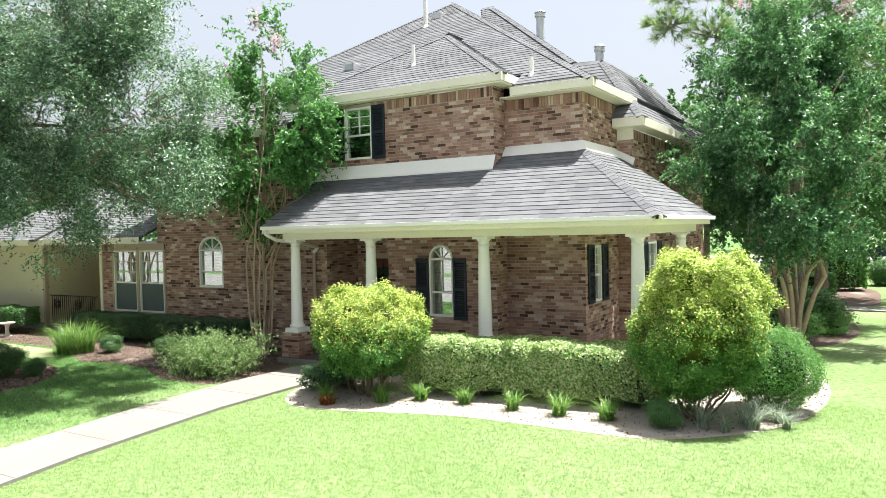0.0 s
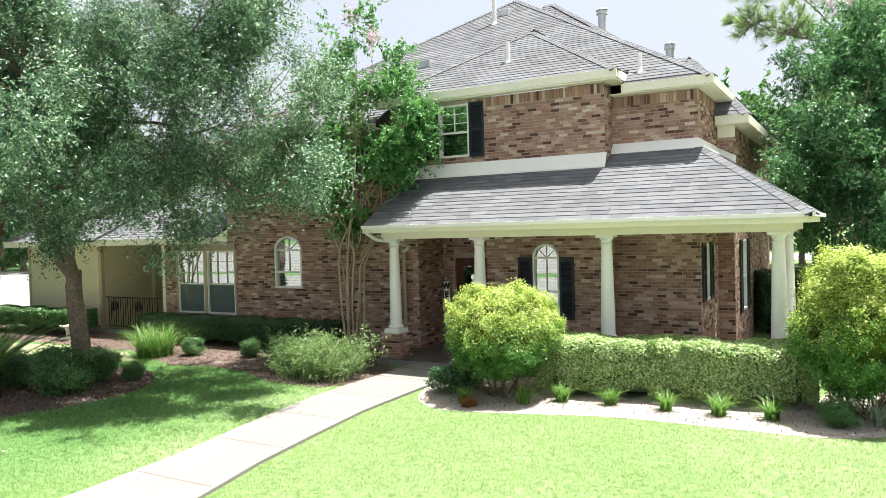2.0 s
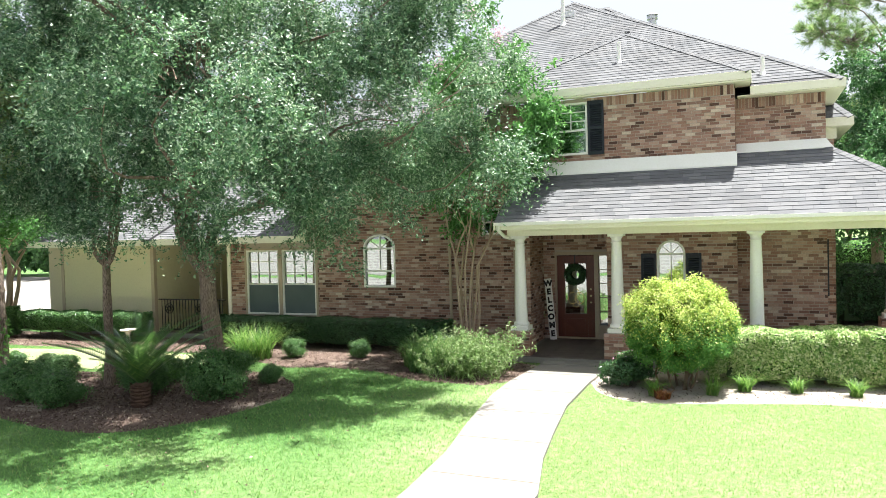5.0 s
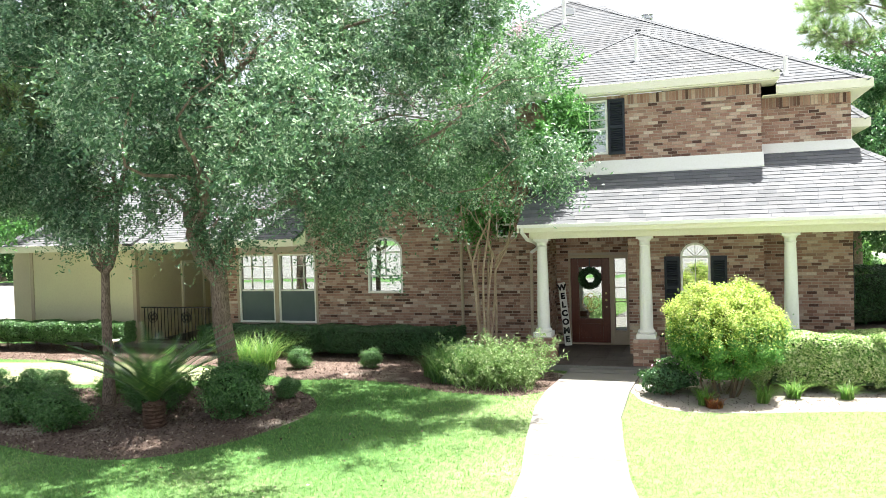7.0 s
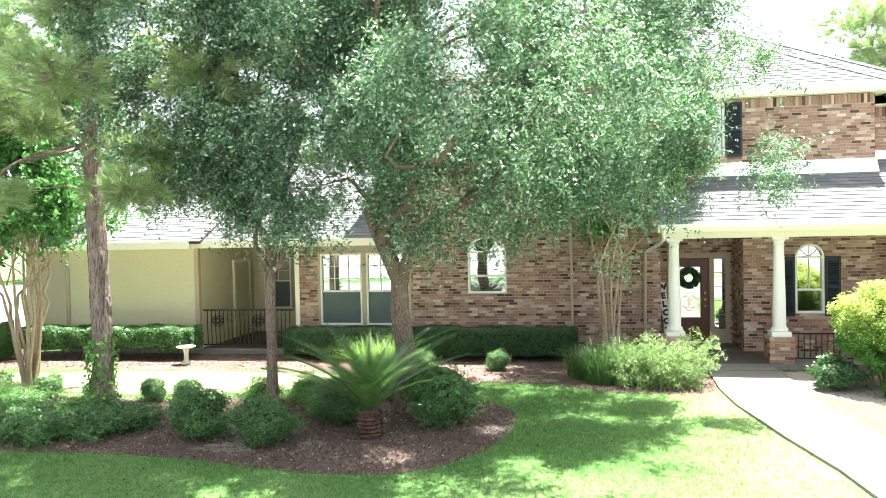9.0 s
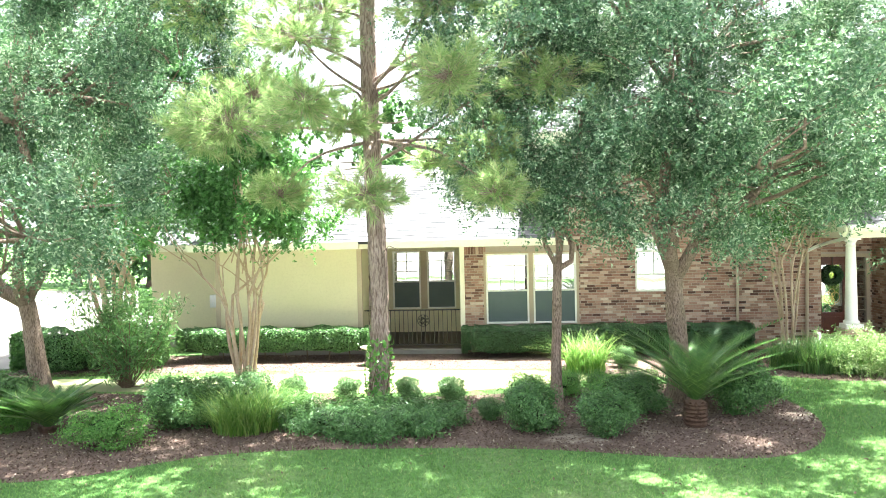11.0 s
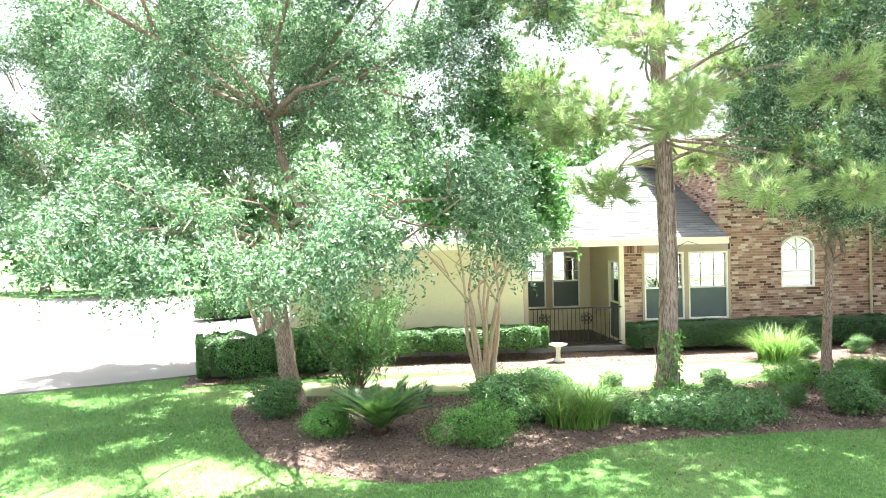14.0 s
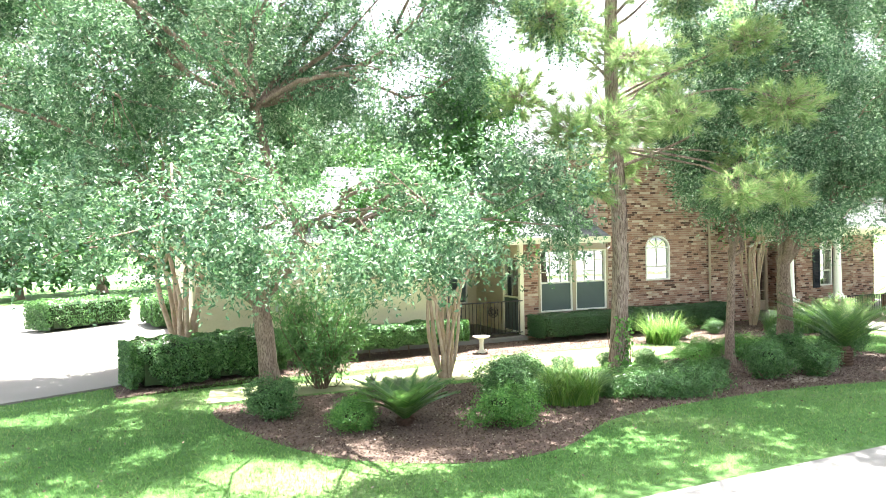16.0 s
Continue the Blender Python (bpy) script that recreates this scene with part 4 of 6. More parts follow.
def siding(x0, x1, y, z0, z1, rz=0, name="siding_wall"):
    """A wall of lapped boards; its outside looks along -y before the turn rz."""
    w = x1 - x0
    core = set_at(part(name, boxes((0, w, 0.01, 0.15, z0, z1)), M_SIDING, house, "cream lapped-board wall"), pose(x0, y, 0, 0, 0, rz))
    z = z0
    while z < z1 - 0.02:
        bm = bmesh.new()
        zt = min(z + 0.19, z1)
        pts = [(-0.018, z), (-0.004, zt), (0.012, zt), (0.012, z)]
        a = [bm.verts.new((0, p, q)) for p, q in pts]
        b = [bm.verts.new((w, p, q)) for p, q in pts]
        bm.faces.new(a)
        bm.faces.new(b[::-1])
        for i in range(4):
            j = (i + 1) % 4
            bm.faces.new((a[i], b[i], b[j], a[j]))
        bmesh.ops.recalc_face_normals(bm, faces=bm.faces)
        part("board", bm, M_SIDING, core)
        z += 0.175
    if z0 < 0.5:
        part("foundation", boxes((0, w, -0.005, 0.14, 0, z0)), M_CONCRETE, core)
    return core


siding(-27.75, -24.04, 13.9, 0.22, 2.68)
siding(-30.2, -27.75, 15.4, 0.22, 2.68)
siding(0, 1.5, 0, 0.22, 2.68).matrix_local = pose(-27.75, 15.4, 0, 0, 0, -90)
siding(0, 3.22, 0, 0.12, 2.68).matrix_local = pose(-24.04, 13.9, 0, 0, 0, 90)
siding(-24.04, -23.69, 17.12, 0.12, 2.68)
siding(-23.69, -21.83, 17.12, 0.12, 0.8)
siding(-23.69, -21.83, 17.12, 2.5, 2.68)
siding(-21.83, -21.45, 17.12, 0.12, 2.68)
# side wall of the recess: cream boards and a glazed door
siding(0, 1.8, 0, 0.12, 2.68).matrix_local = pose(-21.5, 17.1, 0, 0, 0, -90)
siding(0, 1.14, 0, 2.25, 2.68).matrix_local = pose(-21.5, 15.3, 0, 0, 0, -90)
window(-21.5, 15.3, -90, 1.04, 0.14, 2.25, grid=(1, 1), blinds=False, screen=True, casing=M_TRIM, label="glazed side door with a cream frame", room=False)
boards("corner_board", M_TRIM, house, [(-21.56, -21.44, 14.12, 14.26, 0.1, 2.66)], "cream corner post of the recess")
boards("corner_board", M_TAN, house, [(-24.13, -24.01, 13.87, 13.99, 0.1, 2.66), (-27.78, -27.66, 13.87, 13.99, 0.1, 2.66), (-22.86, -22.67, 17.09, 17.2, 0.8, 2.5)], "")
window(-23.69, 17.1, 0, 0.83, 0.8, 2.5, grid=(2, 3), blinds=False, screen=True)
window(-22.67, 17.1, 0, 0.84, 0.8, 2.5, grid=(2, 3), blinds=False, screen=True)
part("recess_slab", boxes((-24.03, -21.52, 13.82, 17.1, 0.0, 0.12), bevel=0.008), M_CONCRETE, house, "low concrete slab of the recessed side porch")
part("recess_floor", boxes((-24.0, -21.56, 13.98, 17.08, 0.12, 0.126)), M_TILE_D, house, "dark brown tiled floor of the side porch")
side_rail = rail(-23.98, -21.56, 14.0, 0.2, 1.1, label="black iron railing of the recessed side porch")
for mx in (-23.58, -22.49):
    rings = bmesh.new()
    for rr in (0.15, 0.075):
        bmesh.ops.create_cone(rings, cap_ends=False, segments=20, radius1=rr, radius2=rr, depth=0.03, matrix=pose(mx, 13.98, 0.82, 90))
    for k in range(8):
        a = k * math.pi / 4
        for s in (-0.3, 0.3):
            p, q = (mx + 0.03 * math.cos(a), 0.82 + 0.03 * math.sin(a)), (mx + 0.15 * math.cos(a + s), 0.82 + 0.15 * math.sin(a + s))
            n = ((p[1] - q[1]) * 0.06, (q[0] - p[0]) * 0.06)
            rings.faces.new([rings.verts.new((x, 13.98, z)) for x, z in ((p[0] - n[0], p[1] - n[1]), (p[0] + n[0], p[1] + n[1]), (q[0] + n[0], q[1] + n[1]), (q[0] - n[0], q[1] - n[1]))])
    bmesh.ops.solidify(rings, geom=list(rings.faces), thickness=0.012)
    part("medallion", rings, M_BLACK, side_rail, "round scrolled iron medallion")
part("recess_door", boxes((-24.02, -23.98, 15.82, 16.7, 0.13, 2.2), bevel=0.008), M_SIDING, house, "cream side door")
boards("door_trim", M_TRIM, house, [(-24.02, -23.96, 15.74, 15.82, 0.13, 2.28), (-24.02, -23.96, 16.7, 16.78, 0.13, 2.28), (-24.02, -23.96, 15.82, 16.7, 2.2, 2.28)], "")
part("meter_box", boxes((-28.5, -28.3, 15.25, 15.38, 1.1, 1.45), bevel=0.01), M_METAL, house, "grey utility box on the wall")
part("meter_box", boxes((-28.15, -28.0, 15.27, 15.38, 1.05, 1.3), bevel=0.01), M_METAL, house)

# pipes and vents on the roofs


def on_main(x, y):
    return EU + RZ * (y - EY)


def pipe(x, y, z0, z1, r, material=M_WHITE, cap=False, name="vent_pipe", label="white plastic roof vent pipe"):
    prof = [(r * 2.4, z0 - 0.12), (r * 1.15, z0 + 0.05), (r, z0 + 0.06), (r, z1)]
    if cap:
        prof += [(r * 1.35, z1 + 0.01), (r * 1.35, z1 + 0.09), (r * 1.1, z1 + 0.1), (r * 1.1, z1 + 0.14), (r * 1.45, z1 + 0.15), (r * 1.2, z1 + 0.2)]
    part(name, lathe(prof, 14, (x, y)), material, house, label)


pipe(-13.05, 19.25, on_main(0, 19.25), 10.45, 0.06)
pipe(-10.76, 15.05, HZ + 0.632 * (15.05 - HY), 7.14, 0.045)
pipe(-7.7, 14.85, on_main(0, 14.85), 6.4, 0.045)
pipe(-10.9, 22.75, 8.7, 9.62, 0.13, M_METAL, True, "flue", "metal flue pipe with a cap")
pipe(-8.55, 21.6, 7.4, 7.95, 0.12, M_METAL, True, "flue", "metal flue pipe with a cap")
for vx, vy in ((-14.0, 16.95), (-13.0, 19.95)):
    part("roof_vent", boxes((vx - 0.17, vx + 0.17, vy - 0.2, vy + 0.15, on_main(0, vy) - 0.12, on_main(0, vy) + 0.1), bevel=0.03), M_METAL, house, "low grey metal roof vent")

# wreath on the door, sign beside it
wreath = thing("wreath", "dark green leafy wreath hanging on the front door", "wreath")
a = R.uniform(0, 2 * math.pi, 900)
b = R.uniform(0, 2 * math.pi, 900)
rr = 0.19 + 0.065 * np.cos(b)
P = np.stack([-11.97 + rr * np.cos(a), yd - 0.04 + 0.05 * np.sin(b), 1.70 + rr * np.sin(a)], 1)
nppart("leaves", *leaves(P, np.tile([0, -1.0, 0.2], (900, 1)), 0.07, 0.03), M_HEDGE, wreath)
v, fq = tube([(-11.97 + 0.19 * math.cos(i * math.pi / 8), yd - 0.035, 1.70 + 0.19 * math.sin(i * math.pi / 8)) for i in range(17)], [0.04] * 17, 7)
nppart("ring", v, fq, M_CORE, wreath)
part("ribbon", boxes((-11.98, -11.96, yd - 0.02, yd - 0.005, 1.88, 2.17)), M_BLACK, wreath)
sign = thing("welcome_sign", "white wooden WELCOME sign leaning on the brick wall", "sign", pose(-12.46, 15.03, 0.13, -7, -6.5, 0))
part("board", boxes((-0.085, 0.085, -0.012, 0.012, 0, 1.5), bevel=0.004), M_WHITE, sign)
for i, ch in enumerate("WELCOME"):
    cu = bpy.data.curves.new("letter", "FONT")
    cu.body, cu.size, cu.align_x, cu.extrude = ch, 0.19, "CENTER", 0.002
    cu.offset = 0.011
    tmp = bpy.data.objects.new("letter", cu)
    me = bpy.data.meshes.new_from_object(tmp)
    bpy.data.objects.remove(tmp)
    me.materials.append(M_BLACK)
    attach(new("letter", me), sign).matrix_local = pose(0, -0.016, 1.32 - i * 0.205, 90)
# ---- ground ----
def sheet(name, pts, z, material, label="", category="", kind="structure", thick=0.0):
    bm = bmesh.new()
    top = [bm.verts.new((x, y, z)) for x, y in pts]
    f = bm.faces.new(top)
    if f.normal.z < 0 or f.calc_area() == 0:
        f.normal_update()
    if thick:
        low = [bm.verts.new((x, y, z - thick)) for x, y in pts]
        for i in range(len(pts)):
            j = (i + 1) % len(pts)
            bm.faces.new((top[i], low[i], low[j], top[j]))
    bmesh.ops.triangulate(bm, faces=[f])
    bmesh.ops.recalc_face_normals(bm, faces=bm.faces)
    me = bpy.data.meshes.new(name)
    bm.to_mesh(me)
    bm.free()
    if me.polygons[0].normal.z < 0:
        me.flip_normals()
    me.materials.append(material)
    return tagged(new(name, me), label, category, kind=kind)


def smooth_loop(pts, n=5):
    """A closed Catmull-Rom curve through pts."""
    out, k = [], len(pts)
    for i in range(k):
        p0, p1, p2, p3 = (np.array(pts[(i + d) % k], float) for d in (-1, 0, 1, 2))
        for j in range(n):
            t = j / n
            out.append(tuple(0.5 * (2 * p1 + (p2 - p0) * t + (2 * p0 - 5 * p1 + 4 * p2 - p3) * t * t + (3 * p1 - p0 - 3 * p2 + p3) * t ** 3)))
    return out


def inside(P, poly):
    x, y, hit = P[:, 0], P[:, 1], np.zeros(len(P), bool)
    for i in range(len(poly)):
        (x0, y0), (x1, y1) = poly[i - 1], poly[i]
        c = (y0 > y) != (y1 > y)
        hit ^= c & (x < (x1 - x0) * (y - y0) / (y1 - y0 + 1e-12) + x0)
    return hit


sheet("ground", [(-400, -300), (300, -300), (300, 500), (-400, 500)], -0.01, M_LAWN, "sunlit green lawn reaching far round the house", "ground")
LEFT_BED = smooth_loop([(-15.65, 8.5), (-15.85, 6.8), (-16.7, 5.65), (-18.0, 5.45), (-20.2, 5.85), (-22.6, 5.85), (-24.6, 5.55), (-26.2, 4.55), (-27.6, 4.5), (-29.1, 5.5), (-30.0, 7.4), (-30.3, 9.2),
                        (-28.9, 9.55), (-26.5, 9.3), (-23.6, 9.1), (-21.5, 9.15), (-19.6, 9.6), (-17.8, 10.2), (-16.5, 9.7)])
HOUSE_BED = [(-31.9, 11.0), (-29.4, 11.9), (-28.2, 11.55), (-23.0, 11.85), (-19.6, 11.75), (-18.4, 11.2), (-17.3, 10.75), (-16.4, 11.0), (-15.2, 10.9), (-14.0, 10.3), (-12.6, 10.2), (-12.1, 10.8), (-12.05, 12.3), (-12.9, 12.7), (-12.9, 14.1), (-21.5, 14.1), (-21.5, 13.8), (-30.3, 13.9), (-32.0, 12.4)]
RIGHT_BED = smooth_loop([(-10.65, 12.4), (-10.6, 10.6), (-9.9, 9.75), (-8.9, 9.8), (-7.1, 10.3), (-5.3, 10.35), (-3.9, 10.5), (-2.6, 11.9), (-2.2, 14.0), (-2.6, 16.0), (-4.3, 17.5), (-4.4, 12.65), (-7.5, 12.65)], 4)
BACK_BED = smooth_loop([(-4.3, 18.5), (-2.6, 19.6), (-2.0, 22.0), (-2.4, 25.5), (-2.6, 27.2), (-5.6, 27.0), (-5.9, 20.0)], 4)
HEDGE_BED = smooth_loop([(-6.0, 28.6), (-2.2, 28.8), (-1.6, 31.0), (-2.2, 36.5), (-6.0, 37.0)], 4)
WALK = [(-12.05, 12.3), (-12.15, 10.6), (-12.1, 9.4), (-11.85, 7.6), (-11.6, 6.2), (-11.48, 4.8), (-11.4, 2.5), (-10.05, 2.5), (-10.08, 5.1), (-10.35, 6.3), (-10.52, 7.5), (-10.7, 9.0), (-10.72, 10.8), (-10.65, 12.3)]
LAWN_STRIP = [(-30.2, 11.0), (-28.4, 10.85), (-25.5, 11.3), (-23.0, 11.7), (-19.8, 11.55), (-18.6, 10.9), (-18.9, 10.5), (-20.2, 9.95), (-21.5, 9.45), (-23.6, 9.4), (-27.4, 9.65), (-30.4, 9.7)]
DRIVE = [(-31.2, 12.7), (-32.0, 12.2), (-33.8, 11.4), (-37.0, 10.2), (-90.0, 9.0), (-90.0, 40.0), (-41.0, 38.0), (-34.0, 35.0), (-30.4, 30.0), (-30.3, 15.0)]
HOUSE = [(-30.3, 13.9), (-30.3, 24.0), (-5.8, 24.0), (-5.8, 16.4), (-4.5, 16.4), (-4.5, 12.6), (-13.0, 12.6), (-13.0, 13.9)]
sheet("mulch_bed", LEFT_BED, -0.006, M_SOIL, "curved brown mulch bed under the trees", "bed", thick=0.03)
sheet("mulch_bed", HOUSE_BED, -0.006, M_SOIL, "brown mulch bed along the house wall", "bed", thick=0.03)
sheet("mulch_bed", RIGHT_BED, -0.006, M_SOIL_L, "pale washed mulch bed before the porch", "bed", thick=0.03)
sheet("mulch_bed", BACK_BED, -0.006, M_SOIL, "dark mulch bed at the side of the house", "bed", thick=0.03)
sheet("mulch_bed", HEDGE_BED, -0.006, M_SOIL, "dark mulch bed round the far hedge", "bed", thick=0.03)
sheet("pavement", WALK, 0.035, M_CONCRETE, "pale concrete front walk leading to the porch", "walkway", thick=0.06)
# patch of sunlight painted as a strip of paler lawn
sheet("ground", LAWN_STRIP, 0.0, M_STRIP_SUNLIT, "strip of lawn along the wing, coloured pale as sunlit", "lawn", thick=0.02)
sheet("pavement", [(-2.6, 27.2), (20.0, 26.0), (20.0, 27.2), (-2.6, 28.4)], 0.033, M_CONCRETE, "narrow concrete path across the side lawn", "walkway", thick=0.06)
sheet("driveway", DRIVE, 0.03, M_CONCRETE, "wide sunlit concrete driveway beside the house", "driveway", thick=0.05)
sheet("road", [(-200, 2.5), (-28, 2.42), (-20, 2.75), (-9, 2.9), (80, 3.2), (80, -9.5), (-200, -10)], 0.02, M_ROAD, "pale concrete street along the front lawn", "road", thick=0.05)
# unseen pale ground, added so that the windows mirror white
sheet("pavement", [(-200, -13.0), (80, -12.5), (80, -160), (-200, -160)], 0.02, M_ROAD, "wide pale unseen paving added across the street for window reflections", "pavement", thick=0.05)
sheet("road", [(-40, 60), (120, 52), (120, 64), (-40, 72)], 0.025, M_ROAD, "pale street far behind the side lawn", "road", thick=0.04)
joints = bmesh.new()
for y in (3.9, 5.4, 6.9, 8.4, 9.9, 11.4):
    box(joints, np.interp(y, [2.5, 4.8, 6.2, 7.6, 9.4, 12.3], [-11.4, -11.48, -11.6, -11.85, -12.1, -12.1]) + 0.02, np.interp(y, [2.5, 5.1, 6.3, 7.5, 9.0, 11.0], [-10.05, -10.08, -10.35, -10.52, -10.7, -10.7]) - 0.02, y - 0.006, y + 0.006, 0.03, 0.0362)
edge_gap = part("joint", joints, M_STEM, bpy.data.objects["pavement"])

# grass blades on the lawn that the camera passes
n = 300000
P = np.stack([R.uniform(-36, 3, n), R.uniform(2.8, 13.5, n), np.full(n, -0.01)], 1)
J = P + R.normal(0, 0.06, P.shape)
ok = ~(inside(J, LEFT_BED) | inside(J, HOUSE_BED) | inside(J, RIGHT_BED) | inside(P, WALK) | inside(P, LAWN_STRIP) | inside(P, DRIVE) | inside(P, HOUSE))
P = P[ok]
# blades before the porch take the colour of sunlit grass
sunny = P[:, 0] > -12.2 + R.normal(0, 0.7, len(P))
D = P[sunny]
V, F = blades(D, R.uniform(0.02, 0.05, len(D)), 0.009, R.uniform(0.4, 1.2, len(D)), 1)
tagged(new("grass", npmesh("grass", V, F, M_BLADE_SUNLIT)), "short yellow-green lawn grass before the porch, coloured pale as sunlit", "grass", kind="stuff")
P = P[~sunny]
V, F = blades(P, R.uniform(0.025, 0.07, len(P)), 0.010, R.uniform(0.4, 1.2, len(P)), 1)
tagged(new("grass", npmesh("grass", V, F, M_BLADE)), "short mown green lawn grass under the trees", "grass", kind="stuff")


def chips(poly, count, z, name="mulch_chips"):
    A = np.array(poly)
    P = np.stack([R.uniform(A[:, 0].min(), A[:, 0].max(), count), R.uniform(A[:, 1].min(), A[:, 1].max(), count), np.full(count, z)], 1)
    P = P[inside(P, poly)]
    P[:, 2] += R.uniform(0.0, 0.02, len(P))
    V, F = leaves(P, np.tile([0, 0, 1.3], (len(P), 1)), 0.045, 0.018)
    return tagged(new(name, npmesh(name, V, F, M_CHIP)), "scattered brown bark mulch chips and dry leaves", "mulch", kind="stuff")


chips(LEFT_BED, 52000, -0.002)
chips(HOUSE_BED, 24000, -0.002)
chips(RIGHT_BED, 7000, -0.002)
# ---- trees ----
def crown(blobs, count, length, width, sigma=0.24, per=60, droop=0.0, hollow=0.35, up=0.7):
    """Leaves in clumps over a crown made of rough balls (x, y, z, radius)."""
    B = np.array(blobs, float)
    share = B[:, 3] ** 2 / (B[:, 3] ** 2).sum()
    P, N, tips = [], [], []
    for b, s in zip(B, share):
        k = max(3, int(count * s / per))
        d = unit(k * 5)
        rad = b[3] * (hollow + (1.08 - hollow) * R.uniform(0, 1, k * 5) ** 0.6)
        c = b[:3] + d * rad[:, None] * np.array([1.0, 1.0, 0.85])
        c += R.normal(0, 0.1, c.shape)
        # shoots gather on some boughs and leave hollows between them
        field = np.array([noise.noise(Vector(q * 0.95)) + 0.5 * noise.noise(Vector(q * 2.3)) for q in c]) + R.normal(0, 0.05, len(c))
        best = np.sort(np.argsort(-field)[:k])
        c, d = c[best], d[best]
        tips += [(b[:3], q) for q in c[::3]]
        m = np.maximum(1, R.integers(int(per * 0.5), int(per * 1.5), k) // 13)
        own = np.repeat(np.arange(k), m)
        way = d[own] * 0.7 + unit(len(own)) * 0.95 + np.array([0, 0, 0.15])
        way /= np.linalg.norm(way, axis=1, keepdims=True)
        far_end = sigma * R.uniform(1.0, 2.7, len(own))
        foot = c[own] + R.normal(0, 0.25 * sigma, (len(own), 3))
        sh = np.repeat(np.arange(len(own)), 13)
        s1 = R.uniform(0.1, 1.0, len(sh))
        w1 = far_end[sh] * s1
        P.append(foot[sh] + way[sh] * w1[:, None] - np.array([0, 0, 0.5]) * (droop + 0.25) * (far_end[sh] * s1 ** 2)[:, None] + R.normal(0, 0.09 * sigma, (len(sh), 3)))
        idx = own[sh]
        N.append(d[idx] * 0.6 + np.array([0, 0, up]))
    return np.concatenate(P), np.concatenate(N), tips


def limb(a, b, r0, r1, sag=0.0, seg=7, bend=0.25, n=6):
    a, b = np.array(a, float), np.array(b, float)
    L = np.linalg.norm(b - a)
    w1, w2 = R.normal(0, bend * L * 0.3, 3), R.normal(0, bend * L * 0.2, 3)
    pts = []
    for i in range(n + 1):
        t = i / n
        p = a + (b - a) * t + w1 * math.sin(math.pi * t) + w2 * math.sin(2 * math.pi * t)
        p[2] += sag * L * math.sin(math.pi * t)
        pts.append(p)
    return pts, [r0 + (r1 - r0) * (i / n) ** 0.8 for i in range(n + 1)]


def tree(name, label, trunk, fork, blobs, count, bark, foliage, length, width, r=0.2, limb_r=0.11, sigma=0.24, per=110, droop=0.0, twigs=0.2, hollow=0.5, group="", high=(), dense=4200):
    """A tree with one trunk: its foot and fork are points; limbs run from the fork to each ball of the crown."""
    t = thing(name, label, "tree", pose(*trunk), group)
    o = np.array(trunk, float)
    pts, rad = limb((0, 0, -0.05), np.array(fork) - o, r, r * 0.72, 0.0, bend=0.04, n=8)
    rad[0] = r * 1.35
    rad[1] = r * 1.05
    V, F = tube(pts, rad, 14)
    V += np.random.default_rng(3).normal(0, 0.012 * r / 0.2, V.shape)
    nppart("trunk", V, F, bark, t, smooth=True)
    f0 = np.array(fork) - o
    C = np.array([q[:3] for q in blobs]) - o
    # a few main limbs, from which the others part
    lead = [int(np.argmax(C[:, 2]))]
    while len(lead) < min(4, len(C)):
        w = C - f0
        w = w / np.linalg.norm(w, axis=1, keepdims=True)
        lead.append(int(np.argmin((w @ w[lead].T).max(1))))
    mids = []
    for i in lead:
        target = f0 + (C[i] - f0) * np.array([0.3, 0.3, 0.42]) + np.array([0, 0, 0.55])
        pts, rad = limb(f0 - np.array([0, 0, 0.15]), target, limb_r, limb_r * 0.62, 0.06, n=6, bend=0.35)
        nppart("limb", *tube(pts, rad, 9), bark, t, smooth=True)
        mids.append(np.array(pts[-1]))
    for i, b in enumerate(blobs):
        k = int(np.argmin([np.linalg.norm(C[i] - m) for m in mids]))
        rr = limb_r * 0.5 * (0.6 + 0.4 * min(1.0, b[3] / 1.8))
        pts, rad = limb(mids[k], C[i], rr, rr * 0.2, 0.06, n=6, bend=0.35)
        nppart("branch", *tube(pts, rad, 7), bark, t, smooth=True)
    P, N, tips = crown(blobs, count, length, width, sigma, per, droop, hollow)
    tw = []
    for a, q in tips:
        if R.uniform() < twigs:
            pts, rad = limb(a - o + (q - a) * R.uniform(0.2, 0.5), q - o, 0.013, 0.004, 0.05, n=3)
            tw.append(tube(pts, rad, 4))
    nppart("twig_mass", *join(tw), bark, t, kind="stuff")
    nppart("crown", *leaves(P - o, N, length, width, droop), foliage, t, kind="stuff")
    if high:
        # added crown top high over the lawn, out of view, to shade it
        for b in high:
            pts, rad = limb(mids[0], np.array(b[:3]) - o, limb_r * 0.5, limb_r * 0.12, 0.05, n=6)
            nppart("branch", *tube(pts, rad, 7), bark, t, smooth=True)
        P, N, tips = crown(high, int(dense * sum(b[3] ** 2 for b in high)), 0.12, 0.055, 0.3, 90)
        nppart("unseen_shade_crown", *leaves(P - o, N, 0.12, 0.055), foliage, t, kind="stuff")
    return t


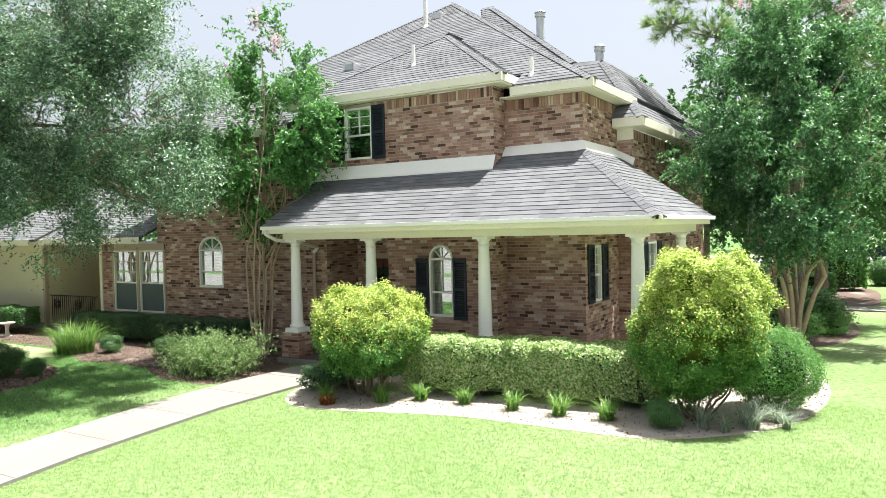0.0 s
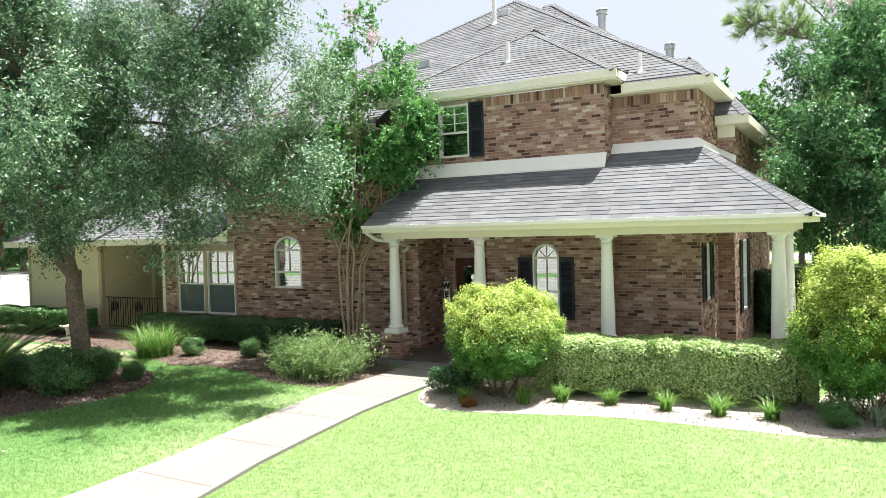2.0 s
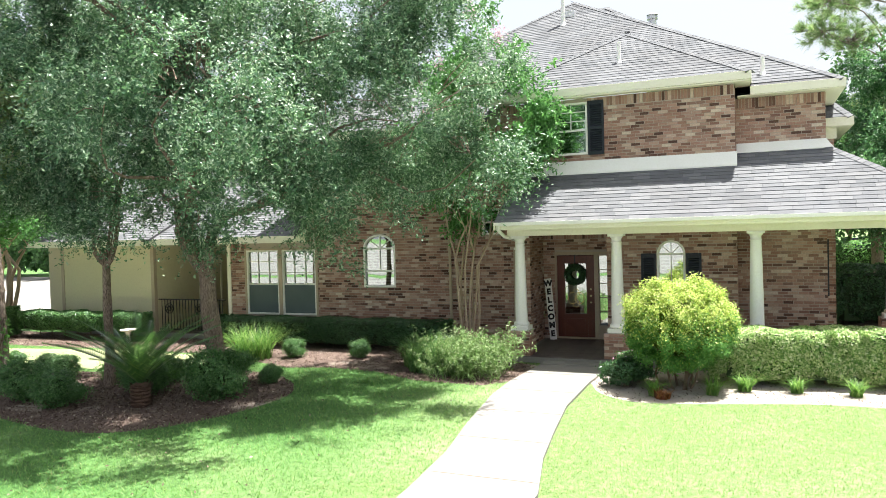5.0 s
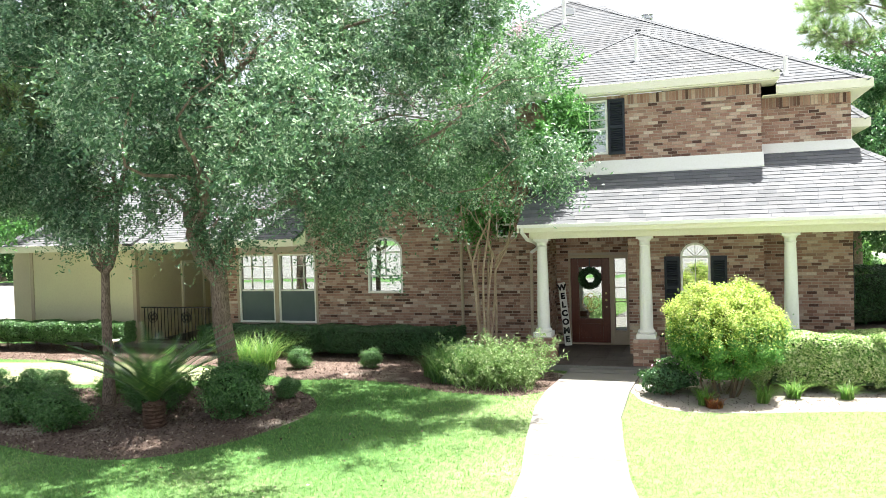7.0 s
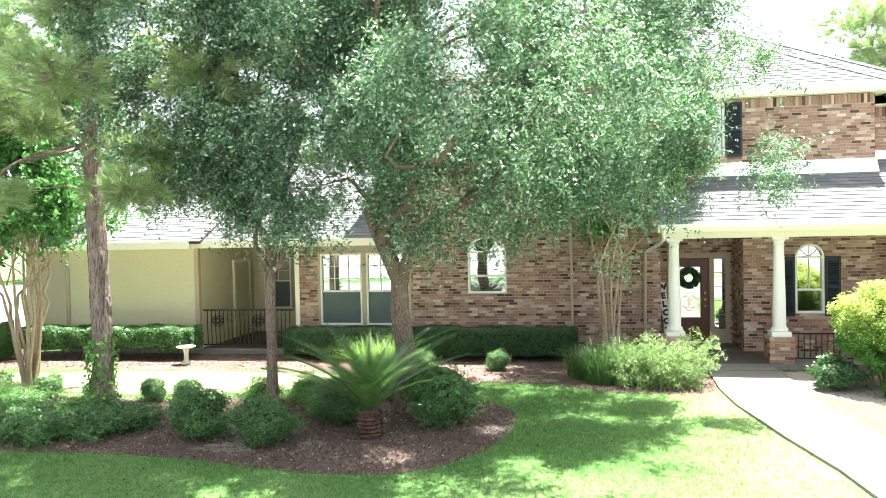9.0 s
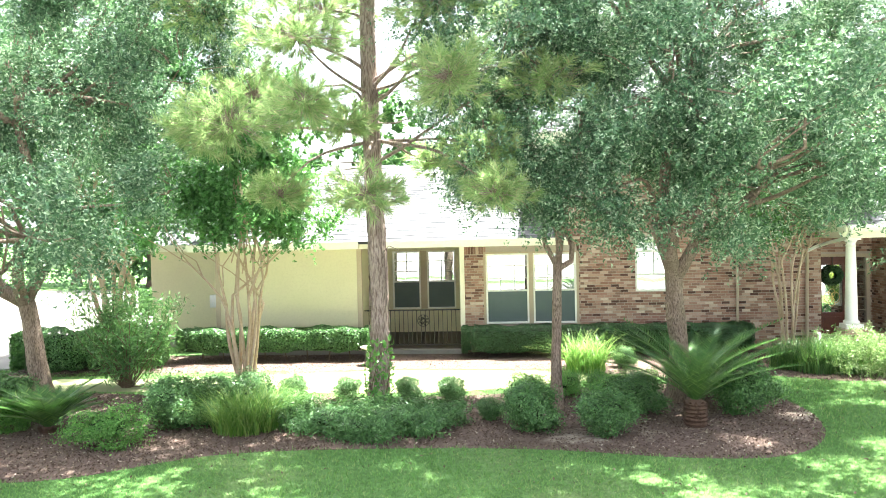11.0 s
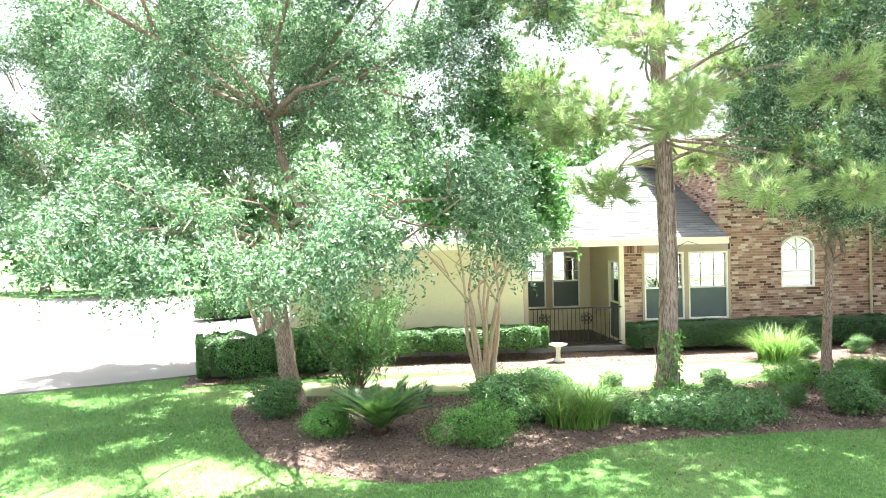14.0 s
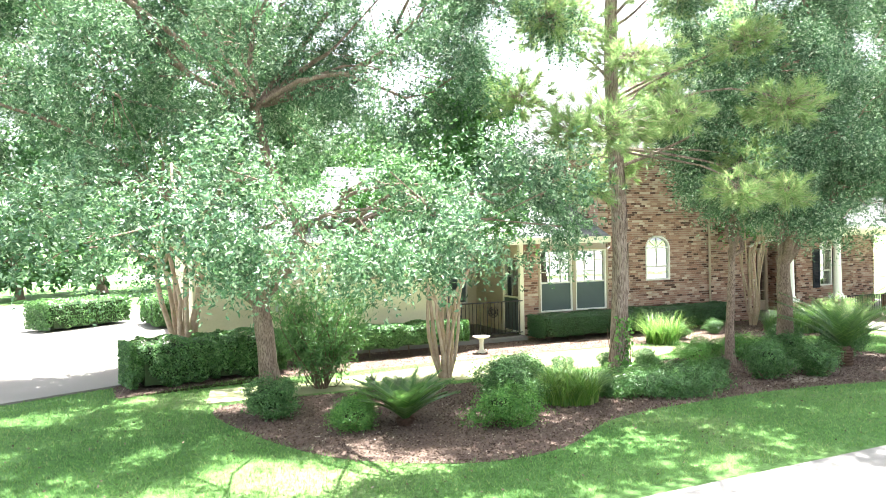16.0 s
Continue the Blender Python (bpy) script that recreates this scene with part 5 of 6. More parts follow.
tree("oak_tree", "spreading live oak with small grey-green leaves in the mulch bed", (-17.5, 8.75, 0), (-17.55, 8.7, 2.25),
     [(-17.5, 8.7, 6.0, 2.3), (-15.0, 8.8, 5.6, 2.0), (-13.2, 9.3, 5.0, 1.7), (-12.3, 9.5, 4.1, 1.0), (-15.5, 6.9, 4.8, 1.6), (-14.2, 10.5, 5.0, 1.6), (-19.2, 9.2, 5.8, 1.9), (-18.0, 6.6, 5.0, 1.6),
      (-16.5, 10.8, 5.2, 1.8), (-17.2, 8.8, 8.0, 1.8), (-14.8, 9.2, 7.2, 1.5), (-16.6, 7.4, 3.6, 1.1), (-14.0, 8.4, 3.5, 1.0), (-18.6, 7.8, 3.7, 1.1), (-15.4, 9.9, 3.5, 1.0), (-13.3, 8.6, 7.4, 1.3), (-16.9, 7.0, 6.6, 1.3), (-18.2, 7.2, 7.0, 1.2), (-16.0, 5.0, 4.7, 0.65), (-14.9, 5.3, 4.9, 0.65), (-14.0, 5.9, 4.6, 0.6)],
     430000, M_BARK_OAK, M_OAK, 0.066, 0.027, r=0.2, limb_r=0.12,
     high=[(-16.6, 5.8, 8.9, 1.5), (-18.8, 6.2, 9.2, 1.4), (-21.0, 5.6, 9.9, 1.5), (-19.6, 4.9, 9.8, 1.4), (-17.8, 5.6, 10.0, 1.2)], dense=4500)
tree("oak_tree", "slender young oak with a thin trunk in the mulch bed", (-19.65, 8.22, 0), (-19.6, 8.2, 2.5),
     [(-19.7, 8.0, 4.6, 1.2), (-19.9, 7.8, 6.0, 1.6), (-19.2, 7.2, 3.5, 0.75), (-20.5, 7.6, 3.7, 0.85), (-19.8, 7.5, 7.2, 1.5), (-19.5, 9.0, 5.6, 1.3), (-19.0, 8.6, 7.0, 1.4), (-20.7, 6.9, 4.9, 0.9), (-20.4, 6.4, 5.9, 1.0), (-21.0, 7.2, 6.6, 1.1), (-20.9, 6.9, 4.1, 0.6)], 190000, M_BARK_OAK, M_OAK, 0.066, 0.027, r=0.1, limb_r=0.055)
tree("oak_tree", "large live oak with a leaning forked trunk at the bed's end", (-29.3, 9.05, 0), (-29.55, 8.95, 2.0),
     [(-29.6, 9.0, 6.3, 2.1), (-31.8, 8.7, 5.6, 1.9), (-33.3, 8.8, 4.0, 1.4), (-27.2, 8.7, 5.9, 1.7), (-30.9, 4.6, 3.0, 0.75), (-29.9, 4.3, 3.1, 0.7), (-29.0, 4.4, 3.1, 0.75), (-28.1, 4.3, 3.15, 0.7), (-27.3, 4.3, 3.3, 0.7), (-26.6, 4.2, 3.45, 0.6), (-26.2, 4.5, 3.0, 0.6), (-26.8, 4.1, 3.85, 0.3), (-30.5, 4.6, 3.7, 0.45),
      (-29.5, 8.7, 8.3, 2.0), (-27.0, 8.7, 7.6, 1.6), (-32.0, 8.5, 7.4, 1.7), (-28.3, 7.2, 3.2, 0.7), (-30.9, 7.4, 3.1, 0.8), (-29.2, 11.2, 5.8, 1.8), (-34.2, 9.7, 5.6, 1.7), (-32.6, 11.2, 6.6, 1.8), (-32.0, 4.8, 2.9, 0.75), (-26.0, 8.0, 5.9, 1.3), (-25.4, 7.6, 6.9, 1.3), (-26.3, 7.6, 7.9, 1.4), (-25.6, 6.9, 3.8, 0.7), (-28.6, 4.5, 3.7, 0.4)],
     440000, M_BARK_OAK, M_OAK, 0.066, 0.027, r=0.2, limb_r=0.12,
     high=[(-32.2, 5.6, 9.6, 1.4), (-24.8, 5.3, 9.9, 1.4), (-34.4, 6.8, 8.6, 1.3)], dense=4000)


def crape(label, base, blobs, count, foliage, stems=7, spread=0.35, stem_top=2.2, r=0.05, length=0.085, width=0.045, flowers=0):
    """A crape myrtle: several smooth stems from one foot that fan out into the crown."""
    t = thing("crape_myrtle", label, "tree", pose(*base))
    o = np.array(base, float)
    for i in range(stems):
        a = 2 * math.pi * (i + R.uniform(-0.3, 0.3)) / stems
        foot = np.array([0.09 * math.cos(a), 0.09 * math.sin(a), -0.05])
        mid = np.array([spread * math.cos(a) * R.uniform(0.5, 1.0), spread * math.sin(a) * R.uniform(0.5, 1.0), stem_top * R.uniform(0.8, 1.0)])
        end = np.array(blobs[i % len(blobs)][:3]) - o
        p1, r1 = limb(foot, mid, r * R.uniform(0.7, 1.2), r * 0.7, 0, bend=0.08, n=4)
        p2, r2 = limb(mid, end, r * 0.7, r * 0.2, 0.03, bend=0.15, n=5)
        nppart("stem", *tube(p1 + p2[1:], r1 + r2[1:], 8), M_BARK_CRAPE, t, smooth=True)
        for k in range(2):
            q = end + R.normal(0, 0.4, 3)
            p3, r3 = limb(mid + (end - mid) * R.uniform(0.1, 0.5), q, r * 0.4, 0.006, 0.05, n=4)
            nppart("branch", *tube(p3, r3, 6), M_BARK_CRAPE, t, smooth=True)
    P, N, tips = crown(blobs, count, length, width, 0.2, 70, 0.0, 0.35, 0.5)
    # sprays: leaves drawn out along arching shoots
    nppart("crown", *leaves(P - o, N, length, width, 0.25), foliage, t, kind="stuff")
    S, SN = [], []
    for a, q in tips:
        d = (q - a) / (np.linalg.norm(q - a) + 1e-6)
        k = 40
        s = np.linspace(0, 1, k)[:, None]
        L = R.uniform(0.55, 1.0)
        line = q - d * 0.1 + d * L * s + np.array([0, 0, L]) * (0.55 * s - 0.6 * s * s)
        S.append(line + R.normal(0, 0.035, (k, 3)))
        SN.append(np.tile([0, 0, 1.0], (k, 1)))
    nppart("spray", *leaves(np.concatenate(S) - o, np.concatenate(SN), length * 1.1, width, 0.15), foliage, t, kind="stuff")
    if flowers:
        top = sorted(blobs, key=lambda b: -b[2])[:flowers]
        for b in top:
            c = np.array(b[:3]) + np.array([R.uniform(-0.5, 0.5) * b[3], -0.5 * b[3], b[3] * 0.85])
            q = c + R.normal(0, 1, (160, 3)) * np.array([0.09, 0.09, 0.12])
            nppart("blossom", *leaves(q - o, unit(160), 0.05, 0.045), M_PINK, t, "pale pink blossom cluster")
    return t


crape("multi-stemmed crape myrtle with light green leaves beside the porch", (-13.95, 13.15, 0.02),
      [(-13.45, 13.1, 4.7, 0.95), (-12.9, 13.2, 5.2, 0.8), (-13.9, 13.1, 5.8, 0.9), (-13.3, 13.2, 6.5, 0.7), (-14.4, 13.1, 4.6, 0.9), (-12.8, 13.2, 4.4, 0.5), (-13.7, 13.1, 7.4, 0.35), (-14.1, 13.1, 3.5, 0.7), (-12.5, 13.15, 5.0, 0.6), (-12.35, 13.2, 5.7, 0.45)], 36000, M_CRAPE, 8, 0.4, 2.4, 0.034, flowers=3)
crape("multi-stemmed crape myrtle with drooping dark leaves in the mulch bed", (-25.65, 9.95, 0.02),
      [(-25.6, 9.8, 3.9, 1.05), (-26.5, 9.6, 3.5, 0.85), (-24.8, 9.8, 3.5, 0.75), (-25.5, 9.8, 4.8, 0.85), (-24.8, 9.9, 4.5, 0.7), (-24.3, 9.9, 3.1, 0.5), (-26.3, 9.7, 4.5, 0.7), (-27.1, 9.6, 3.3, 0.55), (-25.3, 10.0, 5.6, 0.8), (-24.6, 10.1, 5.2, 0.6)], 52000, M_CRAPE, 11, 0.5, 1.9, 0.042)
crape("big crape myrtle with pink blossom at the house's side", (-3.3, 19.6, 0.02),
      [(-3.9, 19.5, 4.2, 2.0), (-2.6, 19.7, 5.0, 1.5), (-4.2, 19.5, 5.0, 1.2), (-3.5, 19.4, 6.4, 1.7), (-2.2, 19.6, 6.2, 1.5), (-1.5, 19.8, 4.4, 1.0), (-4.4, 19.4, 3.8, 0.9), (-3.2, 18.7, 3.2, 1.3), (-1.9, 19.2, 2.9, 1.1), (-4.3, 19.3, 2.9, 0.9), (-4.3, 20.5, 7.2, 1.2), (-4.6, 21.5, 5.8, 1.3), (-4.6, 21.5, 4.2, 1.2), (-2.8, 20.5, 7.8, 1.2), (-4.6, 17.8, 4.5, 0.9), (-3.8, 18.6, 6.9, 1.0)], 165000, M_CRAPE_D, 9, 0.7, 1.9, 0.07, 0.08, 0.04, flowers=5)
crape("multi-stemmed crape myrtle behind the clipped hedge", (-30.5, 13.9, 0.02),
      [(-30.5, 13.9, 6.6, 1.8), (-31.6, 13.7, 3.6, 0.9), (-29.5, 13.9, 3.7, 0.8), (-31.9, 13.6, 5.8, 1.5), (-29.2, 14.0, 6.2, 1.5), (-30.6, 13.6, 8.2, 1.7), (-33.0, 13.8, 4.8, 1.3), (-28.2, 14.6, 5.2, 1.2), (-32.4, 13.8, 7.6, 1.5), (-28.6, 14.2, 7.6, 1.5)], 110000, M_CRAPE_D, 9, 0.6, 2.4, 0.075, 0.10, 0.055)


def pine(label, base, top, tufts, per=120, needle=0.19, r=0.17):
    """A pine: straight trunk, bare side branches, and tufts of long needles round (x, y, z, radius)."""
    t = thing("pine_tree", label, "tree", pose(*base))
    o = np.array(base, float)
    n = 14
    pts = [np.array([0.05 * math.sin(i * 0.7), 0.04 * math.cos(i * 0.9), top * i / n]) for i in range(n + 1)]
    V, F = tube(pts, [r * (1.3 if i == 0 else 1.0) * (1 - 0.6 * i / n) for i in range(n + 1)], 16)
    V += np.random.default_rng(5).normal(0, 0.012, V.shape)
    nppart("trunk", V, F, M_BARK_PINE, t, smooth=True)
    # plates of bark standing off the trunk
    plates = []
    for i in range(420):
        z, a = R.uniform(0.05, top * 0.75), R.uniform(0, 2 * math.pi)
        rr = r * (1 - 0.6 * z / top) * 1.02
        w, h = R.uniform(0.03, 0.06), R.uniform(0.06, 0.14)
        c = np.array([0.05 * math.sin(z / top * n * 0.7), 0.04 * math.cos(z / top * n * 0.9), z])
        e, s = np.array([math.cos(a), math.sin(a), 0]), np.array([-math.sin(a), math.cos(a), 0])
        q = c + e * rr
        plates.append(np.array([q - s * w - [0, 0, h], q + s * w - [0, 0, h * 0.8], q + s * w * 0.8 + [0, 0, h], q - s * w * 0.9 + [0, 0, h * 0.9], q + e * 0.014]))
    F5 = np.array([[0, 1, 4], [1, 2, 4], [2, 3, 4], [3, 0, 4]])
    nppart("rough_bark", np.concatenate(plates), np.concatenate([F5 + 5 * k for k in range(len(plates))]), M_BARK_PINE, t, kind="stuff")
    NV, tw = [], []
    for b in tufts:
        c = np.array(b[:3]) - o
        z0 = max(4.6, c[2] + 0.1) if c[2] < 5.2 else c[2] - 0.25 * np.linalg.norm(c[:2]) - 0.2
        pts, rad = limb((0, 0, min(z0, top * 0.95)), c, 0.036, 0.01, 0.05, bend=0.12, n=6)
        nppart("branch", *tube(pts, rad, 7), M_BARK_PINE, t, smooth=True)
        for k in range(int(per * b[3])):
            q = c + unit(1)[0] * b[3] * R.uniform(0.25, 1.0) * np.array([1, 1, 0.6])
            p2, r2 = limb(c - (c - q) * 0.1 - np.array([0, 0, 0.05]), q, 0.006, 0.003, 0, n=2)
            tw.append(tube(p2, r2, 4))
            d = (q - c) / (np.linalg.norm(q - c) + 1e-6) + np.array([0, 0, 0.5])
            d /= np.linalg.norm(d)
            m = 48
            w = unit(m) * 0.85 + d
            w /= np.linalg.norm(w, axis=1, keepdims=True)
            s = np.cross(w, unit(m)) * 0.007
            a0 = q - d * R.uniform(0, 0.12, (m, 1))
            L = needle * R.uniform(0.7, 1.25, (m, 1))
            NV.append(np.stack([a0 - s, a0 + s, a0 + w * L - np.array([0, 0, 0.02])], 1))
    nppart("twig_mass", *join(tw), M_BARK_PINE, t, kind="stuff")
    NV = np.concatenate(NV)
    nppart("needles", NV.reshape(-1, 3), np.arange(3 * len(NV)).reshape(-1, 3), M_NEEDLE, t, kind="stuff")
    for i in range(10):
        a, z = R.uniform(0, 2 * math.pi), R.uniform(2.6, 6.0)
        e = np.array([math.cos(a), math.sin(a), 0.1]) * R.uniform(0.5, 1.3) + [0, 0, z]
        p2, r2 = limb((0, 0, z), e, 0.018, 0.004, 0.03, n=4)
        nppart("dead_branch", *tube(p2, r2, 5), M_BARK_PINE, t)
    return t


pine("tall pine with yellow-green needle tufts in the mulch bed", (-22.68, 8.06, 0), 13.0,
     [(-21.2, 5.3, 5.1, 0.8), (-22.3, 5.2, 3.6, 0.65), (-24.4, 6.0, 4.7, 1.0), (-21.4, 5.9, 6.3, 0.8), (-23.5, 6.5, 6.0, 1.0), (-20.8, 6.6, 4.3, 0.8), (-24.0, 7.0, 3.7, 0.6), (-22.0, 7.0, 7.5, 1.1), (-23.6, 8.5, 7.0, 1.1), (-21.3, 8.5, 6.0, 1.0),
      (-24.8, 8.2, 5.5, 0.9), (-22.8, 7.8, 9.5, 1.4), (-21.6, 9.3, 4.4, 0.7), (-20.3, 7.4, 6.4, 1.0), (-20.6, 5.8, 3.6, 0.6), (-25.0, 6.8, 6.6, 0.9), (-22.6, 5.6, 8.0, 1.1), (-19.8, 6.6, 5.2, 0.8), (-24.9, 6.2, 4.6, 0.7), (-23.2, 5.6, 4.9, 0.7), (-22.9, 7.0, 4.8, 0.6), (-22.2, 5.6, 9.8, 1.4), (-24.2, 5.6, 9.4, 1.4), (-20.6, 5.2, 9.0, 1.2)])
pine("tall dark pine standing behind the side bed", (-3.6, 23.8, 0), 15.0, [(-6.1, 20.0, 8.0, 0.7), (-6.0, 20.4, 8.9, 0.9), (-5.2, 20.8, 9.8, 1.1), (-5.3, 21.5, 8.0, 0.9)] + [(-3.2 + R.uniform(-2.2, 2.6), 23.8 + R.uniform(-1.8, 1.8), R.uniform(6.2, 14.0), R.uniform(0.8, 1.4)) for i in range(26)], 80, 0.28, 0.2)
tree("shade_tree", "dark-trunked shade tree on the side lawn", (-3.5, 30.8, 0), (-3.5, 30.8, 3.0), [(-3.5, 30.5, 5.5, 2.6), (-1.5, 30.5, 5.0, 2.2), (-5.6, 31, 5.2, 2.2), (-3.0, 30.5, 8.0, 2.2), (0.6, 31, 4.6, 1.6), (-2.4, 30.2, 3.2, 1.5), (-5.4, 30.6, 3.2, 1.6)], 36000, M_BARK_OAK, M_FARLEAF, 0.19, 0.11, 0.26, 0.14, 0.4, 50, twigs=0.2)
far = tree("street_tree", "leafy tree standing along the far street", (1.2, 47.0, 0), (1.2, 47.0, 2.2), [(1.2, 47, 4.6, 2.1), (-0.4, 47, 4.0, 1.5), (2.6, 47.2, 4.0, 1.5), (1.2, 46.8, 6.2, 1.5)], 6000, M_BARK_OAK, M_FARLEAF, 0.34, 0.18, 0.16, 0.1, 0.5, 40, twigs=0.15, group="trees along the far street")
spots = [(-6.8, 36, 1.1), (-9.5, 41, 1.3), (-5.0, 44, 1.3), (-2.5, 49, 0.9), (-0.4, 55, 1.1), (4.6, 50, 1.1), (9.0, 46, 1.0), (-7.0, 52, 1.2), (-13.0, 55, 1.4), (3.0, 78, 1.9), (-4.0, 82, 2.0), (9.0, 80, 1.8), (-12, 84, 2.2), (16, 76, 2.0)]
for x, y, s in spots:
    copy_thing(far, Matrix.Translation((x, y, 0)) @ Matrix.Rotation(R.uniform(0, 6), 4, "Z") @ Matrix.Scale(s, 4))
wood = tree("background_tree", "dense green tree beyond the driveway", (-42.0, 40.0, 0), (-42.0, 40.0, 2.0), [(-42, 40, 5.0, 3.2), (-44.6, 40, 4.0, 2.5), (-39.4, 40, 4.2, 2.5), (-42, 39.5, 8.0, 2.8), (-40.4, 38.6, 2.6, 1.7), (-44, 38.6, 2.4, 1.7), (-42.2, 38.2, 2.0, 1.5)], 10000, M_BARK_OAK, M_FARLEAF, 0.42, 0.22, 0.28, 0.15, 0.45, 50, twigs=0.1, group="trees beyond the driveway")
for i in range(13):
    x, y, s = -86 + i * 6.0 + R.uniform(-1.5, 1.5), 43 + R.uniform(-2, 5) - (2 if i % 2 else 0), R.uniform(0.85, 1.3)
    copy_thing(wood, Matrix.Translation((x, y, 0)) @ Matrix.Rotation(R.uniform(0, 6), 4, "Z") @ Matrix.Scale(s, 4))
# ---- shrubs, hedges and ground plants ----
def shrub(name, label, rx, ry, h, count, foliage, length, width, z0=0.1, stems=5, rough=0.12, category="shrub", sprays=0.0, up=0.5, core=0.72, square=2.0, lumps=26, inner=M_CORE):
    """A rounded shrub on short stems: an uneven shell of leaves over a dark inner mass."""
    t = thing(name, label, category)
    d = unit(count)
    d /= (np.abs(d) ** square).sum(1, keepdims=True) ** (1 / square)
    bump_dir = unit(lumps)
    e = d / np.linalg.norm(d, axis=1, keepdims=True)
    k = (e @ bump_dir.T).clip(0.82, 1)
    lump = ((k - 0.82) / 0.18).max(1)
    rad = (1 - rough) + rough * 1.6 * lump + R.normal(0, 0.035, count) - R.uniform(0, 0.22, count) ** 1.5 + sprays * R.uniform(0, 1, count) ** 6
    c = np.array([0, 0, (h + z0) / 2])
    P = c + d * rad[:, None] * np.array([rx, ry, (h - z0) / 2])
    P[:, 2] = np.maximum(P[:, 2], 0.02)
    nppart("foliage", *leaves(P, d * 0.9 + np.array([0, 0, up]), length, width), foliage, t, kind="stuff")
    # opaque core, coloured dark in place of the shade inside the shrub
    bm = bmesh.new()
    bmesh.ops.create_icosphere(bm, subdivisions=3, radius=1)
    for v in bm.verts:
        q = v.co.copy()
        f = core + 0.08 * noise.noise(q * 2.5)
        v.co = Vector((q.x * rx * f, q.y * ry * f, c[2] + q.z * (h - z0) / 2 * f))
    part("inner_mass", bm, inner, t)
    for i in range(stems):
        a = 2 * math.pi * i / stems + R.uniform(-0.3, 0.3)
        pts, rad2 = limb((0.12 * rx * math.cos(a), 0.12 * ry * math.sin(a), -0.02), (0.5 * rx * math.cos(a), 0.5 * ry * math.sin(a), (h + z0) / 2), 0.02, 0.01, 0, n=4)
        nppart("stem", *tube(pts, rad2, 6), M_STEM, t)
    return t


def put(t, x, y, z=0.0, turn=0.0, s=1.0, sz=None):
    return copy_thing(t, Matrix.Translation((x, y, z)) @ Matrix.Rotation(turn, 4, "Z") @ Matrix.Diagonal((s, s, sz or s, 1)))


def moved(t, x, y, z=0.0):
    t.matrix_basis = Matrix.Translation((x, y, z))
    return t


def dome(label, x, y, w, h, z0, count, lumps):
    """A golden shrub: leaf clumps on a lumpy dome over bare stems."""
    t = thing("ball_shrub", label, "shrub", pose(x, y, 0))
    k = lumps * 26
    d = unit(k)
    lump_dir = unit(lumps)
    lump = ((d @ lump_dir.T).max(1) - 0.86).clip(0, 0.14) / 0.14
    d4 = d / (np.abs(d) ** 2.5).sum(1, keepdims=True) ** 0.4
    wide = np.where(d4[:, 2] < 0, 1.0 - 0.38 * d4[:, 2] ** 2, 1.0)
    rad = 0.76 + 0.22 * lump + R.normal(0, 0.045, k) + 0.12 * R.uniform(0, 1, k) ** 5
    C = np.array([0, 0, (h + z0) / 2]) + d4 * rad[:, None] * np.stack([w * wide, w * wide, np.full(k, (h - z0) / 2)], 1)
    own = np.repeat(np.arange(k), count // k)
    P = C[own] + R.normal(0, 1, (len(own), 3)) * 0.05
    N = d[own] * 0.8 + np.array([0, 0, 0.7])
    P[:, 2] = np.maximum(P[:, 2], z0 * 0.6)
    # more golden leaves towards the top, more green ones below
    yellow_pick = R.uniform(0, 1, len(P)) < np.clip(((P[:, 2] - z0) / (h - z0) - 0.30) / 0.42, 0.04, 0.97)
    nppart("yellow_foliage", *leaves(P[yellow_pick], N[yellow_pick], 0.040, 0.024), M_YELLOW, t, kind="stuff")
    nppart("foliage", *leaves(P[~yellow_pick], N[~yellow_pick], 0.040, 0.024), M_SHRUB_L, t, kind="stuff")
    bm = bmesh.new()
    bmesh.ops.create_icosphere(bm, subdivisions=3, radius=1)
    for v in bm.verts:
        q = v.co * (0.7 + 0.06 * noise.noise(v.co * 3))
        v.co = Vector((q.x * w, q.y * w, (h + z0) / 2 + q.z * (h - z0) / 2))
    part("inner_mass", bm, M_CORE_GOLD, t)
    for i in range(9):
        a = 2 * math.pi * i / 9 + R.uniform(-0.2, 0.2)
        pts, rad = limb((0.16 * math.cos(a), 0.16 * math.sin(a), -0.02), (0.5 * w * math.cos(a), 0.5 * w * math.sin(a), z0 + 0.4), 0.022, 0.012, 0, n=5)
        nppart("stem", *tube(pts, rad, 6), M_STEM, t)
    return t


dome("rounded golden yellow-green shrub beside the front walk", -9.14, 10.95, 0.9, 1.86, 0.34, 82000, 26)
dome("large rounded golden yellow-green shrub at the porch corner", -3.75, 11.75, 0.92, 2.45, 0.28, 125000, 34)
moved(shrub("feathery_shrub", "soft bright green feathery shrub beside the golden ball", 0.62, 0.6, 1.2, 24000, M_SHRUB_L, 0.055, 0.013, 0.05, 4, 0.14, sprays=0.2), -2.88, 12.75)
moved(shrub("red_flower_shrub", "small dark shrub with red flowers beside the walk", 0.33, 0.3, 0.52, 2200, M_SHRUB, 0.06, 0.03, 0.04, 3, 0.26, sprays=0.2, lumps=14), -10.05, 11.35)
fl = np.array([-10.05, 11.35, 0.32]) + unit(90) * np.array([0.34, 0.32, 0.24])
tagged(new("red_flowers", npmesh("red_flowers", *leaves(fl, unit(90), 0.045, 0.04), M_PINK)), "red-pink blossoms on the small shrub", "flowers", kind="stuff")
moved(shrub("dark_shrub", "low dark purple-green shrub at the bed's tip", 0.5, 0.35, 0.48, 3000, M_HEDGE, 0.05, 0.03, 0.06, 4, 0.28, sprays=0.25, lumps=14), -10.1, 10.85)


